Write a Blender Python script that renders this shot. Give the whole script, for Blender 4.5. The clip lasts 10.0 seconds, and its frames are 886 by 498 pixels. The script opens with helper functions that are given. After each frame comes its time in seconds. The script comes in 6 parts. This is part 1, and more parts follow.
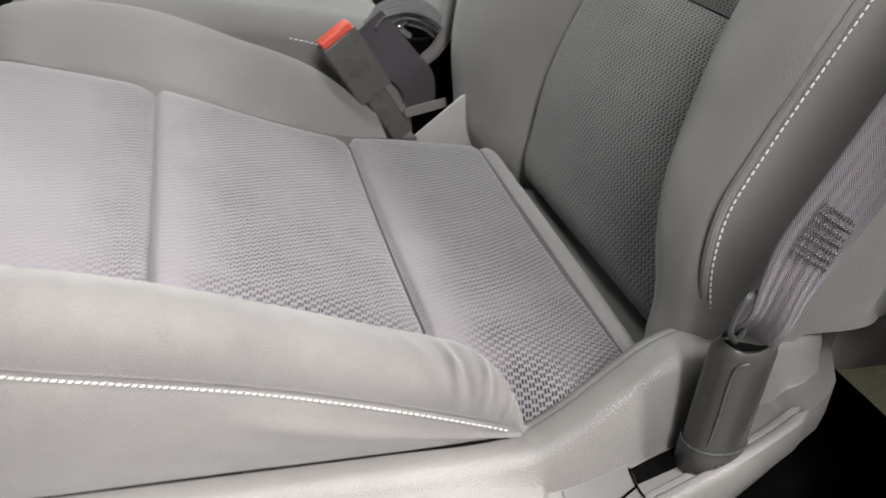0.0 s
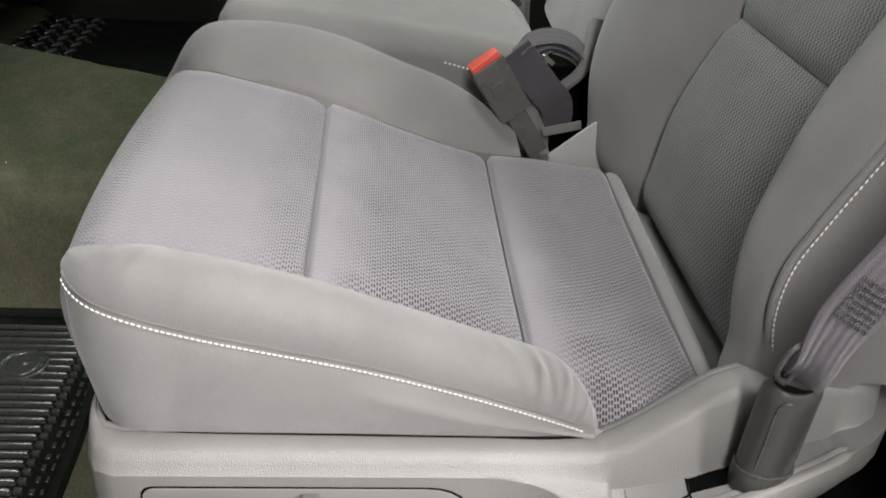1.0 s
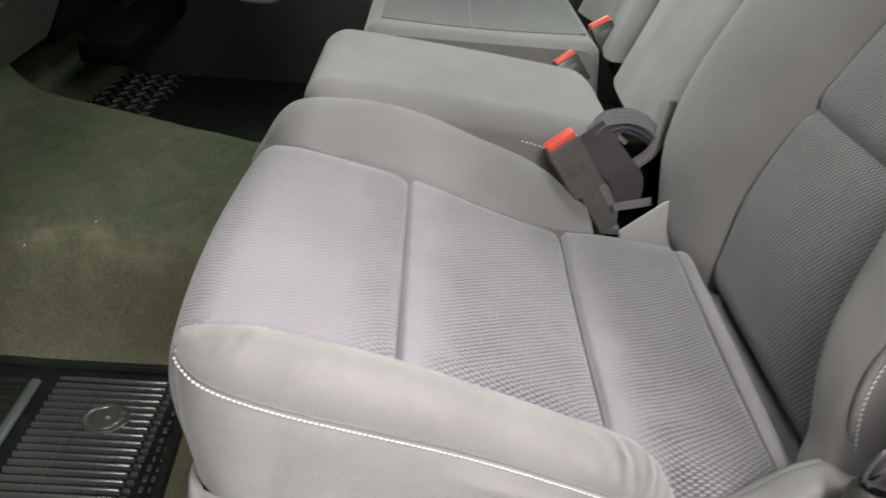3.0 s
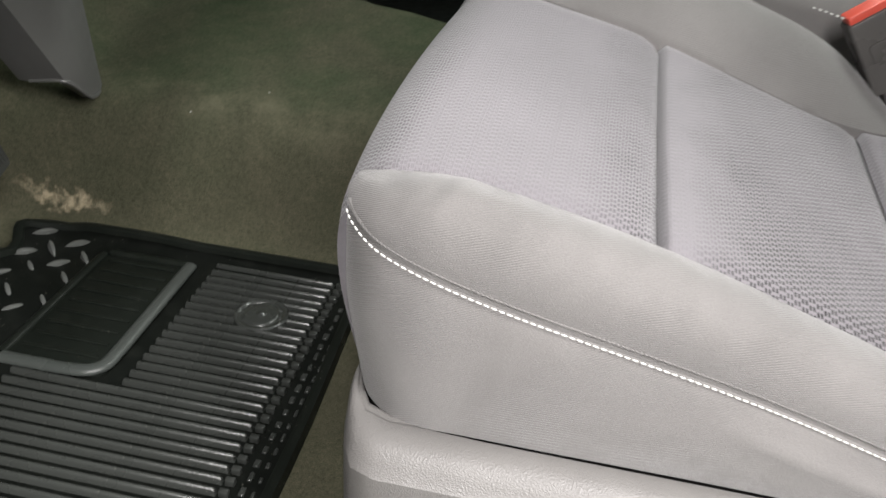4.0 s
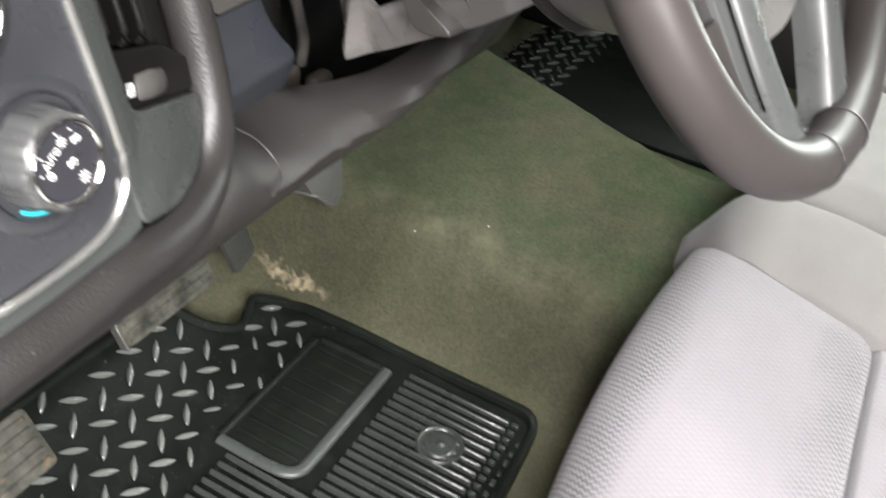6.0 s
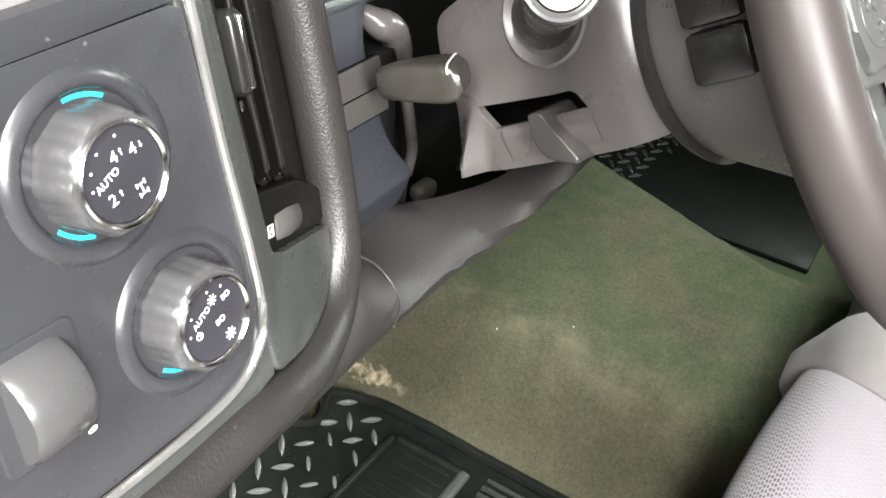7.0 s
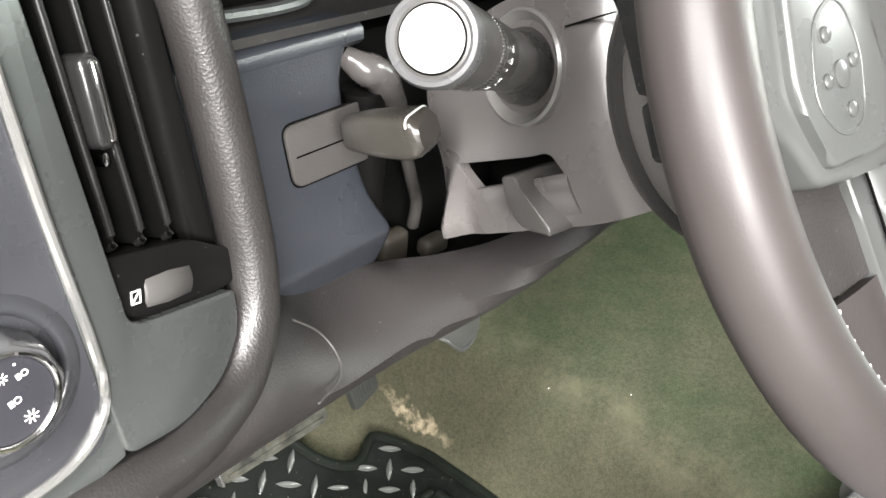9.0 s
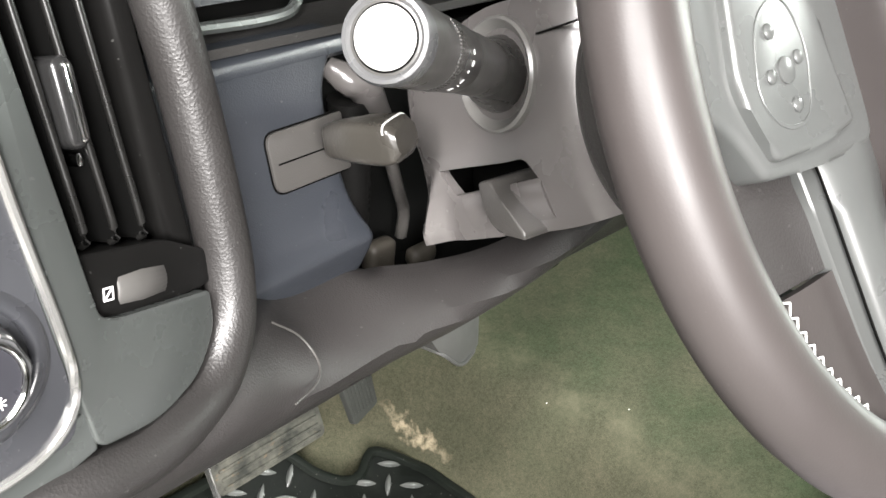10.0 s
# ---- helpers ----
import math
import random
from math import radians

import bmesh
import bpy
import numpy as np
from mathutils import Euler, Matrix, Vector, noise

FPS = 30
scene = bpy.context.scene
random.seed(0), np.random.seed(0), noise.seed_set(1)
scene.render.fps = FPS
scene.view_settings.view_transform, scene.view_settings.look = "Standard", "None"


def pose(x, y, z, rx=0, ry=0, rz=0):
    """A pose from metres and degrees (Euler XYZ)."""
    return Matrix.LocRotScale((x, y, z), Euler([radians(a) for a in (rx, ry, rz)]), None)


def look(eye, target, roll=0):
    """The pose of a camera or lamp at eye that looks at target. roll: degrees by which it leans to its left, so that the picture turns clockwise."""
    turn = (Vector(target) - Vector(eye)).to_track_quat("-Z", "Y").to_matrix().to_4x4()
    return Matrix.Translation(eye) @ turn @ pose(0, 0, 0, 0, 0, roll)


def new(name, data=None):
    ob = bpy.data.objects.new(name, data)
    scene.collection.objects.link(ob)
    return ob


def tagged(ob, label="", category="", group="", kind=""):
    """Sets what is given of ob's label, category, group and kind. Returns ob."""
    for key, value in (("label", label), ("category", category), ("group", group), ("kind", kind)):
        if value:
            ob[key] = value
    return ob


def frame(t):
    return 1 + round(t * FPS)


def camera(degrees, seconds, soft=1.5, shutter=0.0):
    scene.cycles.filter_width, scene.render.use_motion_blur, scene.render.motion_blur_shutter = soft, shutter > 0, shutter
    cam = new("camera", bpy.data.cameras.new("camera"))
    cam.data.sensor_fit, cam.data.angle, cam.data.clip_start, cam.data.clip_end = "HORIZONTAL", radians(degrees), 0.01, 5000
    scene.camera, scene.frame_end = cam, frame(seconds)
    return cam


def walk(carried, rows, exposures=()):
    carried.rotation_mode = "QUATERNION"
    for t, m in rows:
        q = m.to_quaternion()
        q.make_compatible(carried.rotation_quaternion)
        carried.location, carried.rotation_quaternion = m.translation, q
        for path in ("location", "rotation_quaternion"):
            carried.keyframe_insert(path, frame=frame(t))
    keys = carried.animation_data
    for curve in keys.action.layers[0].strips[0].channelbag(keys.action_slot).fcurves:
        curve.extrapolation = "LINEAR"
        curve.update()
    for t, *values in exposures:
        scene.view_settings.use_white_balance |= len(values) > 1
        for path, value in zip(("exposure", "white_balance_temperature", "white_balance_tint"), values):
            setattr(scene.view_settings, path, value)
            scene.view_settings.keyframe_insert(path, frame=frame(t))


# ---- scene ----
cam = camera(54.1, 10.0, 1.5, 0.3)
PATH = [
    (0, (-0.729, 0.255, 0.689), (0.955, -0.258, -0.26), 4.1),
    (0.5, (-0.82, 0.258, 0.721), (0.902, -0.015, -0.259), 4.4),
    (1, (-0.827, 0.244, 0.783), (0.889, 0.073, -0.23), 4.5),
    (1.5, (-0.834, 0.215, 0.889), (0.873, 0.048, -0.14), 6.4),
    (2, (-0.852, 0.218, 0.959), (0.849, 0.036, -0.078), 6.5),
    (2.2, (-0.853, 0.219, 0.97), (0.87, 0.038, -0.03), 6.4),
    (3.3, (-0.803, 0.326, 0.761), (0.986, 0.341, -0.132), 4.0),
    (3.5, (-0.763, 0.34, 0.723), (1.021, 0.461, -0.174), 3.8),
    (4, (-0.661, 0.354, 0.645), (1.019, 0.64, -0.402), 4.1),
    (4.5, (-0.571, 0.365, 0.644), (0.973, 0.728, -0.575), 4.6),
    (5, (-0.533, 0.366, 0.7), (0.954, 0.791, -0.57), 5.1),
    (5.5, (-0.571, 0.381, 0.854), (0.863, 0.875, -0.449), 7.0),
    (6, (-0.583, 0.445, 0.921), (0.888, 1.062, -0.285), 8.9),
    (6.2, (-0.591, 0.474, 0.93), (0.889, 1.141, -0.239), 8.5),
    (7.3, (-0.55, 0.508, 0.932), (0.93, 1.317, -0.143), 7.8),
    (7.5, (-0.537, 0.505, 0.933), (0.931, 1.338, -0.14), 7.7),
    (8, (-0.508, 0.483, 0.931), (0.891, 1.409, -0.159), 6.9),
    (8.5, (-0.472, 0.461, 0.937), (0.881, 1.455, -0.149), 7.3),
    (9, (-0.458, 0.457, 0.933), (0.873, 1.505, -0.13), 6.6),
    (9.5, (-0.451, 0.448, 0.929), (0.874, 1.526, -0.112), 6.1),
    (10, (-0.453, 0.433, 0.93), (0.875, 1.525, -0.091), 5.9),
]
EXPOSURES = [(0, 0.2), (0.5, 0.06), (1.0, 0.02), (1.5, 0.1), (2.2, 0.22), (3.5, 0.25), (4.5, 0.05), (5.0, 0.15), (5.5, 0.42), (6.0, 1.08), (7.5, 1.42), (8.5, 1.5), (10, 1.57)]
walk(cam, [(t, look(eye, target, roll)) for t, eye, target, roll in PATH], EXPOSURES)

# ---------------------------------------------------------------- light and exposure
world = bpy.data.worlds.new("workshop_air")
scene.world = world
world.use_nodes = True
world.node_tree.nodes["Background"].inputs["Color"].default_value = (1.0, 0.97, 0.96, 1)
world.node_tree.nodes["Background"].inputs["Strength"].default_value = 0.07


def strip_light(name, x, y, z, aim, sx, sy, watts, colour):
    data = bpy.data.lights.new(name, "AREA")
    data.shape, data.size, data.size_y = "RECTANGLE", sx, sy
    data.energy, data.color = watts, colour
    ob = new(name, data)
    ob.matrix_world = look((x, y, z), aim)
    return ob


# fluorescent strips outside the open doors, added ones tinted like light through green glass, and fills
strip_light("strip_light", -1.85, 0.15, 2.08, (0.0, 0.25, 0.4), 0.22, 1.8, 76, (1.0, 0.967, 0.952))
strip_light("strip_light", -1.75, -0.95, 2.30, (0.0, 0.4, 0.6), 0.24, 1.8, 84, (1.0, 0.967, 0.952))
# unseen fill lamp, added to lift the cab from the rear left
strip_light("rear_fill_light", -1.75, -2.0, 1.60, (-0.2, 0.6, 0.7), 0.9, 0.9, 120, (1.0, 0.967, 0.952))
strip_light("strip_light", 2.7, -0.2, 1.55, (0.0, 0.4, 0.7), 0.30, 2.2, 40, (0.91, 1.0, 0.92))
strip_light("strip_light", 0.6, 2.3, 1.80, (0.5, 0.1, 0.4), 1.8, 0.3, 28, (0.89, 1.0, 0.90))
# unseen fill lamp under the roof, added to brighten centre seat and carpet
strip_light("centre_fill_light", 0.62, 0.20, 1.205, (0.62, 0.20, 0.0), 0.16, 0.22, 6.5, (0.95, 1.0, 0.95))


# ---------------------------------------------------------------- node materials
class Net:
    """A small wrapper to write node trees in one line per node."""

    def __init__(self, name):
        self.m = bpy.data.materials.new(name)
        self.m.use_nodes = True
        self.t = self.m.node_tree
        self.b = self.t.nodes["Principled BSDF"]

    def put(self, socket, value):
        if isinstance(value, bpy.types.NodeSocket):
            self.t.links.new(value, socket)
        elif isinstance(value, tuple) and len(value) == 3 and socket.type == "RGBA":
            socket.default_value = (*value, 1)
        else:
            socket.default_value = value

    def n(self, kind, out=0, **ins):
        node = self.t.nodes.new(kind)
        for k, v in ins.items():
            if k.startswith("s_"):
                self.put(node.inputs[k[2:].replace("_", " ")], v)
            elif k.startswith("i_"):
                self.put(node.inputs[int(k[2:])], v)
            elif k == "op":
                node.operation = v
            elif k == "feature":
                node.feature = v
            elif k == "data":
                node.data_type = v
            elif k == "blend":
                node.blend_type = v
        return node.outputs[out]

    def math(self, op, a, b=0.0):
        return self.n("ShaderNodeMath", op=op, i_0=a, i_1=b)

    def noise(self, vec, scale, detail=3.0, rough=0.55):
        return self.n("ShaderNodeTexNoise", s_Vector=vec, s_Scale=scale, s_Detail=detail, s_Roughness=rough)

    def mix(self, fac, a, b, blend="MIX"):
        node = self.t.nodes.new("ShaderNodeMix")
        node.data_type, node.blend_type = "RGBA", blend
        self.put(node.inputs[0], fac)
        self.put(node.inputs[6], a)
        self.put(node.inputs[7], b)
        return node.outputs[2]

    def ramp(self, fac, lo, hi, a=0.0, b=1.0):
        return self.n("ShaderNodeMapRange", i_0=fac, i_1=lo, i_2=hi, i_3=a, i_4=b)

    def bump(self, height, strength, dist, normal=None):
        node = self.t.nodes.new("ShaderNodeBump")
        self.put(node.inputs["Height"], height)
        node.inputs["Strength"].default_value = strength
        node.inputs["Distance"].default_value = dist
        if normal is not None:
            self.t.links.new(normal, node.inputs["Normal"])
        return node.outputs[0]

    def end(self, colour, rough, metal=0.0, normal=None, spec=0.5, sheen=0.0):
        self.put(self.b.inputs["Base Color"], colour)
        self.put(self.b.inputs["Roughness"], rough)
        self.put(self.b.inputs["Metallic"], metal)
        self.put(self.b.inputs["Specular IOR Level"], spec)
        self.b.inputs["Sheen Weight"].default_value = sheen
        if normal is not None:
            self.put(self.b.inputs["Normal"], normal)
        return self.m

    def obj(self):
        return self.n("ShaderNodeTexCoord", out=3)

    def uv(self):
        return self.n("ShaderNodeTexCoord", out=2)


def scaled(c, k):
    return tuple(min(1.0, v * k) for v in c)


def plain_cloth(name, c):
    """Close twill: fine slanted ribs, soft dirt, a little sheen."""
    g = Net(name)
    o, u = g.obj(), g.uv()
    big = g.ramp(g.noise(o, 9.0, 4), 0.3, 0.75)
    fine = g.noise(o, 900.0, 2)
    col = g.mix(big, scaled(c, 0.86), scaled(c, 1.1))
    col = g.mix(g.ramp(fine, 0.3, 0.8, 0.0, 0.45), col, scaled(c, 0.62))
    sep = g.t.nodes.new("ShaderNodeSeparateXYZ")
    g.t.links.new(u, sep.inputs[0])
    slant = g.math("ADD", sep.outputs[0], g.math("MULTIPLY", sep.outputs[1], 0.75))
    twill = g.math("SINE", g.math("MULTIPLY", slant, 6.2832 / 0.0021))
    patch = g.ramp(g.noise(o, 16.0, 3), 0.35, 0.65)
    h = g.math("ADD", g.math("MULTIPLY", g.math("MULTIPLY", twill, patch), 0.5), fine)
    nrm = g.bump(h, 0.62, 0.0006)
    nrm = g.bump(g.noise(o, 22.0, 3), 0.18, 0.006, nrm)
    return g.end(col, 0.92, 0.0, nrm, 0.25, 0.25)


def ribbed_cloth(name, c, worn_seat=True):
    """Fine knit with staggered columns of short sunk slits; on the seat it is worn smooth behind each seam, on the backrest only higher up."""
    g = Net(name)
    o, u = g.obj(), g.uv()
    warp = g.n("ShaderNodeVectorMath", op="SCALE", i_0=g.n("ShaderNodeTexNoise", out=1, s_Vector=u, s_Scale=34.0, s_Detail=2.0), s_Scale=0.0022)
    uw = g.n("ShaderNodeVectorMath", op="ADD", i_0=u, i_1=warp)
    sep = g.t.nodes.new("ShaderNodeSeparateXYZ")
    g.t.links.new(uw, sep.inputs[0])
    along = sep.outputs[1]
    rows = g.math("ADD", g.math("DIVIDE", sep.outputs[0], 0.0064), g.math("DIVIDE", along, 0.0196))
    cols = g.math("DIVIDE", along, 0.0026)
    step = g.math("ADD", g.math("DIVIDE", sep.outputs[0], 0.0064), g.math("ADD", g.math("MULTIPLY", g.math("FLOOR", g.math("MULTIPLY", cols, 0.5)), 0.50), g.math("MULTIPLY", g.math("FLOOR", cols), 0.04)))
    fu = g.math("ABSOLUTE", g.math("SUBTRACT", g.math("FRACT", cols), 0.5))
    fv = g.math("ABSOLUTE", g.math("SUBTRACT", g.math("FRACT", step), 0.5))
    slit = g.math("MULTIPLY", g.ramp(fu, 0.27, 0.40, 1.0, 0.0), g.ramp(fv, 0.25, 0.38, 1.0, 0.0))
    fine = g.noise(o, 1100.0, 2)
    big = g.ramp(g.noise(o, 7.0, 4), 0.3, 0.75)
    col = g.mix(big, scaled(c, 0.90), scaled(c, 1.08))
    col = g.mix(g.ramp(fine, 0.3, 0.8, 0.0, 0.35), col, scaled(c, 0.70))
    wale = g.math("SINE", g.math("MULTIPLY", along, 6.2832 / 0.0016))
    col = g.mix(g.ramp(wale, -1.0, 1.0, 0.0, 0.18), col, scaled(c, 0.6))
    place = g.t.nodes.new("ShaderNodeSeparateXYZ")
    g.t.links.new(o, place.inputs[0])
    ragged = g.math("MULTIPLY", g.math("SUBTRACT", g.noise(o, 14.0, 3), 0.5), 0.05)
    if worn_seat:
        py = g.math("ADD", place.outputs[1], ragged)
        keep = 0.0
        for y_pale, y_dark, least, most in ((0.076, 0.034, 0.08, 1.0), (0.280, 0.238, 0.08, 1.0)):
            inside = g.math("MULTIPLY", g.ramp(place.outputs[1], y_pale - 0.1835, y_pale - 0.1834), g.ramp(place.outputs[1], y_pale + 0.0200, y_pale + 0.0201, 1.0, 0.0))
            keep = g.math("MAXIMUM", keep, g.math("MULTIPLY", inside, g.ramp(py, y_dark, y_pale, most, least)))
        front = g.math("MAXIMUM", g.ramp(py, 0.462, 0.488, 0.16, 1.0), g.ramp(py, 0.312, 0.358, 0.95, 0.16))
        keep = g.math("MAXIMUM", keep, g.math("MULTIPLY", front, g.ramp(place.outputs[1], 0.2999, 0.3001)))
        keep = g.math("MULTIPLY", keep, g.ramp(g.math("ADD", place.outputs[0], ragged), -0.12, 0.14, 1.0, 0.78))
    else:
        keep = g.ramp(g.math("ADD", place.outputs[2], ragged), 0.56, 0.70, 1.0, 0.42)
    keep = g.math("MULTIPLY", keep, g.math("MULTIPLY", g.ramp(g.noise(o, 160.0, 2), 0.25, 0.6, 0.80, 1.0), g.ramp(g.noise(o, 22.0, 3), 0.34, 0.60, 0.75, 1.0)))
    col = g.mix(g.math("MULTIPLY", slit, keep), col, scaled(c, 0.025))
    wave = g.math("COSINE", g.math("MULTIPLY", rows, 6.2832))
    h = g.math("SUBTRACT", g.math("ADD", g.math("MULTIPLY", wave, -0.12), g.math("MULTIPLY", wale, 0.18)), g.math("MULTIPLY", slit, g.math("ADD", 0.25, keep)))
    nrm = g.bump(h, 0.55, 0.0010)
    nrm = g.bump(fine, 0.25, 0.0006, nrm)
    return g.end(col, 0.9, 0.0, nrm, 0.3, 0.25)


def grained(name, c, rough=0.5, scale=420.0, depth=0.0006, strength=0.5, spec=0.5, dust=0.08, metal=0.0):
    """Moulded plastic or leather with a pebbled skin, handling marks and dust specks."""
    g = Net(name)
    o = g.obj()
    cell = g.n("ShaderNodeTexVoronoi", s_Vector=g.n("ShaderNodeVectorMath", op="ADD", i_0=o, i_1=g.n("ShaderNodeVectorMath", op="SCALE", i_0=g.n("ShaderNodeTexNoise", out=1, s_Vector=o, s_Scale=scale * 0.6), s_Scale=1.2 / scale)), s_Scale=scale)
    big = g.ramp(g.noise(o, 8.0, 5), 0.3, 0.75)
    col = g.mix(big, scaled(c, 0.88), scaled(c, 1.12))
    speck = g.ramp(g.noise(o, 340.0, 1, 0.2), 0.79, 0.82, 0.0, dust)
    col = g.mix(speck, col, (0.45, 0.45, 0.42))
    nrm = g.bump(cell, strength, depth)
    r = g.ramp(g.noise(o, 18.0, 4), 0.3, 0.7, max(0.05, rough - 0.07), min(1.0, rough + 0.09))
    return g.end(col, r, metal, nrm, spec)


def smooth(name, c, rough=0.35, metal=0.0, spec=0.5, spots=0.05):
    g = Net(name)
    o = g.obj()
    big = g.ramp(g.noise(o, 12.0, 4), 0.3, 0.75)
    col = g.mix(big, scaled(c, 0.93), scaled(c, 1.07))
    speck = g.ramp(g.noise(o, 380.0, 1, 0.2), 0.79, 0.82, 0.0, spots)
    col = g.mix(speck, col, (0.5, 0.5, 0.48))
    r = g.ramp(g.noise(o, 30.0, 4), 0.3, 0.7, max(0.03, rough - 0.06), rough + 0.08)
    return g.end(col, r, metal, g.bump(g.noise(o, 700.0, 2), 0.08, 0.0003), spec)


def carpet_mat(name):
    g = Net(name)
    o = g.obj()
    tuft = g.math("ADD", g.math("MULTIPLY", g.noise(o, 620.0, 3, 0.7), 0.6), g.math("MULTIPLY", g.noise(o, 170.0, 3, 0.7), 0.4))
    mid = g.noise(o, 26.0, 5, 0.65)
    big = g.ramp(g.noise(o, 4.5, 4), 0.35, 0.7)
    col = g.mix(big, (0.066, 0.089, 0.050), (0.100, 0.098, 0.068))
    # lit carpet painted browner on the driver's side; the shaded rest stays green
    tread = g.t.nodes.new("ShaderNodeSeparateXYZ")
    g.t.links.new(o, tread.inputs[0])
    lit_brown = g.ramp(g.math("ADD", tread.outputs[0], g.math("MULTIPLY", g.noise(o, 7.0, 4), 0.22)), 0.36, 0.56, 0.80, 0.0)
    col = g.mix(lit_brown, col, (0.106, 0.098, 0.068))
    col = g.mix(g.ramp(mid, 0.42, 0.75, 0.0, 0.5), col, (0.150, 0.142, 0.096))
    col = g.mix(g.ramp(tuft, 0.38, 0.64, 0.0, 0.6), col, (0.018, 0.024, 0.011))
    dirt = g.ramp(g.noise(o, 90.0, 4, 0.8), 0.70, 0.78, 0.0, 0.5)
    col = g.mix(dirt, col, (0.30, 0.28, 0.20))
    # a pale worn streak on the shoulder of the tunnel
    wp = g.t.nodes.new("ShaderNodeSeparateXYZ")
    g.t.links.new(g.n("ShaderNodeVectorMath", op="ADD", i_0=o, i_1=g.n("ShaderNodeVectorMath", op="SCALE", i_0=g.n("ShaderNodeTexNoise", out=1, s_Vector=o, s_Scale=14.0), s_Scale=0.03)), wp.inputs[0])
    off = g.math("ABSOLUTE", g.math("SUBTRACT", g.math("SUBTRACT", wp.outputs[0], g.math("MULTIPLY", wp.outputs[1], 0.07)), 0.333))
    streak = g.math("MULTIPLY", g.ramp(off, 0.002, 0.040, 0.36, 0.0), g.ramp(g.noise(o, 24.0, 3), 0.4, 0.65))
    col = g.mix(streak, col, (0.20, 0.19, 0.13))
    # a pale spill along the foot of the tunnel
    sp = g.t.nodes.new("ShaderNodeSeparateXYZ")
    g.t.links.new(g.n("ShaderNodeVectorMath", op="ADD", i_0=o, i_1=g.n("ShaderNodeVectorMath", op="SCALE", i_0=g.n("ShaderNodeTexNoise", out=1, s_Vector=o, s_Scale=60.0), s_Scale=0.02)), sp.inputs[0])
    dx = g.math("DIVIDE", g.math("SUBTRACT", g.math("ADD", sp.outputs[0], g.math("MULTIPLY", sp.outputs[1], 0.095)), 0.3875), 0.0052)
    dy = g.math("DIVIDE", g.math("SUBTRACT", sp.outputs[1], 1.060), 0.055)
    rr = g.math("ADD", g.math("MULTIPLY", dx, dx), g.math("MULTIPLY", dy, dy))
    spill = g.math("MULTIPLY", g.ramp(rr, 0.3, 1.6, 0.95, 0.0), g.ramp(g.noise(o, 70.0, 4, 0.7), 0.38, 0.62, 0.1, 1.0))
    col = g.mix(spill, col, (0.45, 0.38, 0.26))
    nrm = g.bump(tuft, 0.9, 0.003)
    nrm = g.bump(mid, 0.4, 0.006, nrm)
    return g.end(col, 1.0, 0.0, nrm, 0.05, 0.0)


def rubber(name, c=(0.005, 0.006, 0.005), rough=0.45, spec=0.15):
    g = Net(name)
    o = g.obj()
    dust = g.ramp(g.noise(o, 34.0, 5, 0.7), 0.50, 0.85, 0.0, 0.16)
    col = g.mix(dust, c, (0.05, 0.055, 0.045))
    speck = g.ramp(g.noise(o, 330.0, 1, 0.2), 0.77, 0.80, 0.0, 0.3)
    col = g.mix(speck, col, (0.2, 0.2, 0.17))
    r = g.ramp(g.noise(o, 22.0, 4), 0.3, 0.7, rough - 0.1, rough + 0.16)
    return g.end(col, r, 0.0, g.bump(g.noise(o, 600.0, 3), 0.25, 0.0005), spec)


def dirty_pad(name):
    g = Net(name)
    o = g.obj()
    patch = g.ramp(g.noise(o, 30.0, 5, 0.7), 0.38, 0.66)
    col = g.mix(patch, (0.016, 0.017, 0.014), (0.080, 0.078, 0.064))
    rust = g.ramp(g.noise(o, 80.0, 3, 0.6), 0.62, 0.72, 0.0, 0.4)
    col = g.mix(rust, col, (0.16, 0.10, 0.05))
    return g.end(col, 0.75, 0.0, g.bump(g.noise(o, 300.0, 4), 0.5, 0.001), 0.3)


def webbing_mat(name, c):
    g = Net(name)
    u, o = g.uv(), g.obj()
    sep = g.t.nodes.new("ShaderNodeSeparateXYZ")
    g.t.links.new(u, sep.inputs[0])
    a = g.math("MULTIPLY", g.math("PINGPONG", sep.outputs[0], 0.0040), 1.0)
    w = g.math("SINE", g.math("MULTIPLY", g.math("ADD", sep.outputs[1], a), 6.2832 / 0.0016))
    col = g.mix(g.ramp(w, -1.0, 1.0), scaled(c, 0.86), scaled(c, 1.10))
    col = g.mix(g.ramp(g.noise(o, 30.0, 4), 0.3, 0.8, 0.0, 0.4), col, scaled(c, 1.5))
    return g.end(col, 0.7, 0.0, g.bump(w, 0.6, 0.0006), 0.4, 0.2)


SEAT_PLAIN = plain_cloth("seat_cloth_plain", (0.177, 0.170, 0.166))
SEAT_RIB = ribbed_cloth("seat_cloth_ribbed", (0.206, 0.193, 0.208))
# the seat's ribbed cloth again, its colour lowered for the shade on the backrest
BACK_RIB = ribbed_cloth("back_cloth_ribbed_shaded", (0.152, 0.152, 0.150), False)
WELT = plain_cloth("welt_cloth", (0.205, 0.196, 0.200))
TRIM = grained("trim_plastic_grained", (0.172, 0.166, 0.160), 0.40, 860.0, 0.0007, 0.50, 0.55)
TRIM_SMOOTH = smooth("trim_plastic_smooth", (0.150, 0.147, 0.143), 0.40)
DASH = grained("dash_plastic_dark", (0.022, 0.021, 0.020), 0.42, 700.0, 0.0004, 0.4)
ROLL = grained("dash_roll_leather", (0.0155, 0.0145, 0.0140), 0.41, 620.0, 0.0005, 0.30, 0.5)
BEZEL = smooth("bezel_dark_grey", (0.026, 0.027, 0.0300), 0.27, 0.0, 0.5, 0.08)
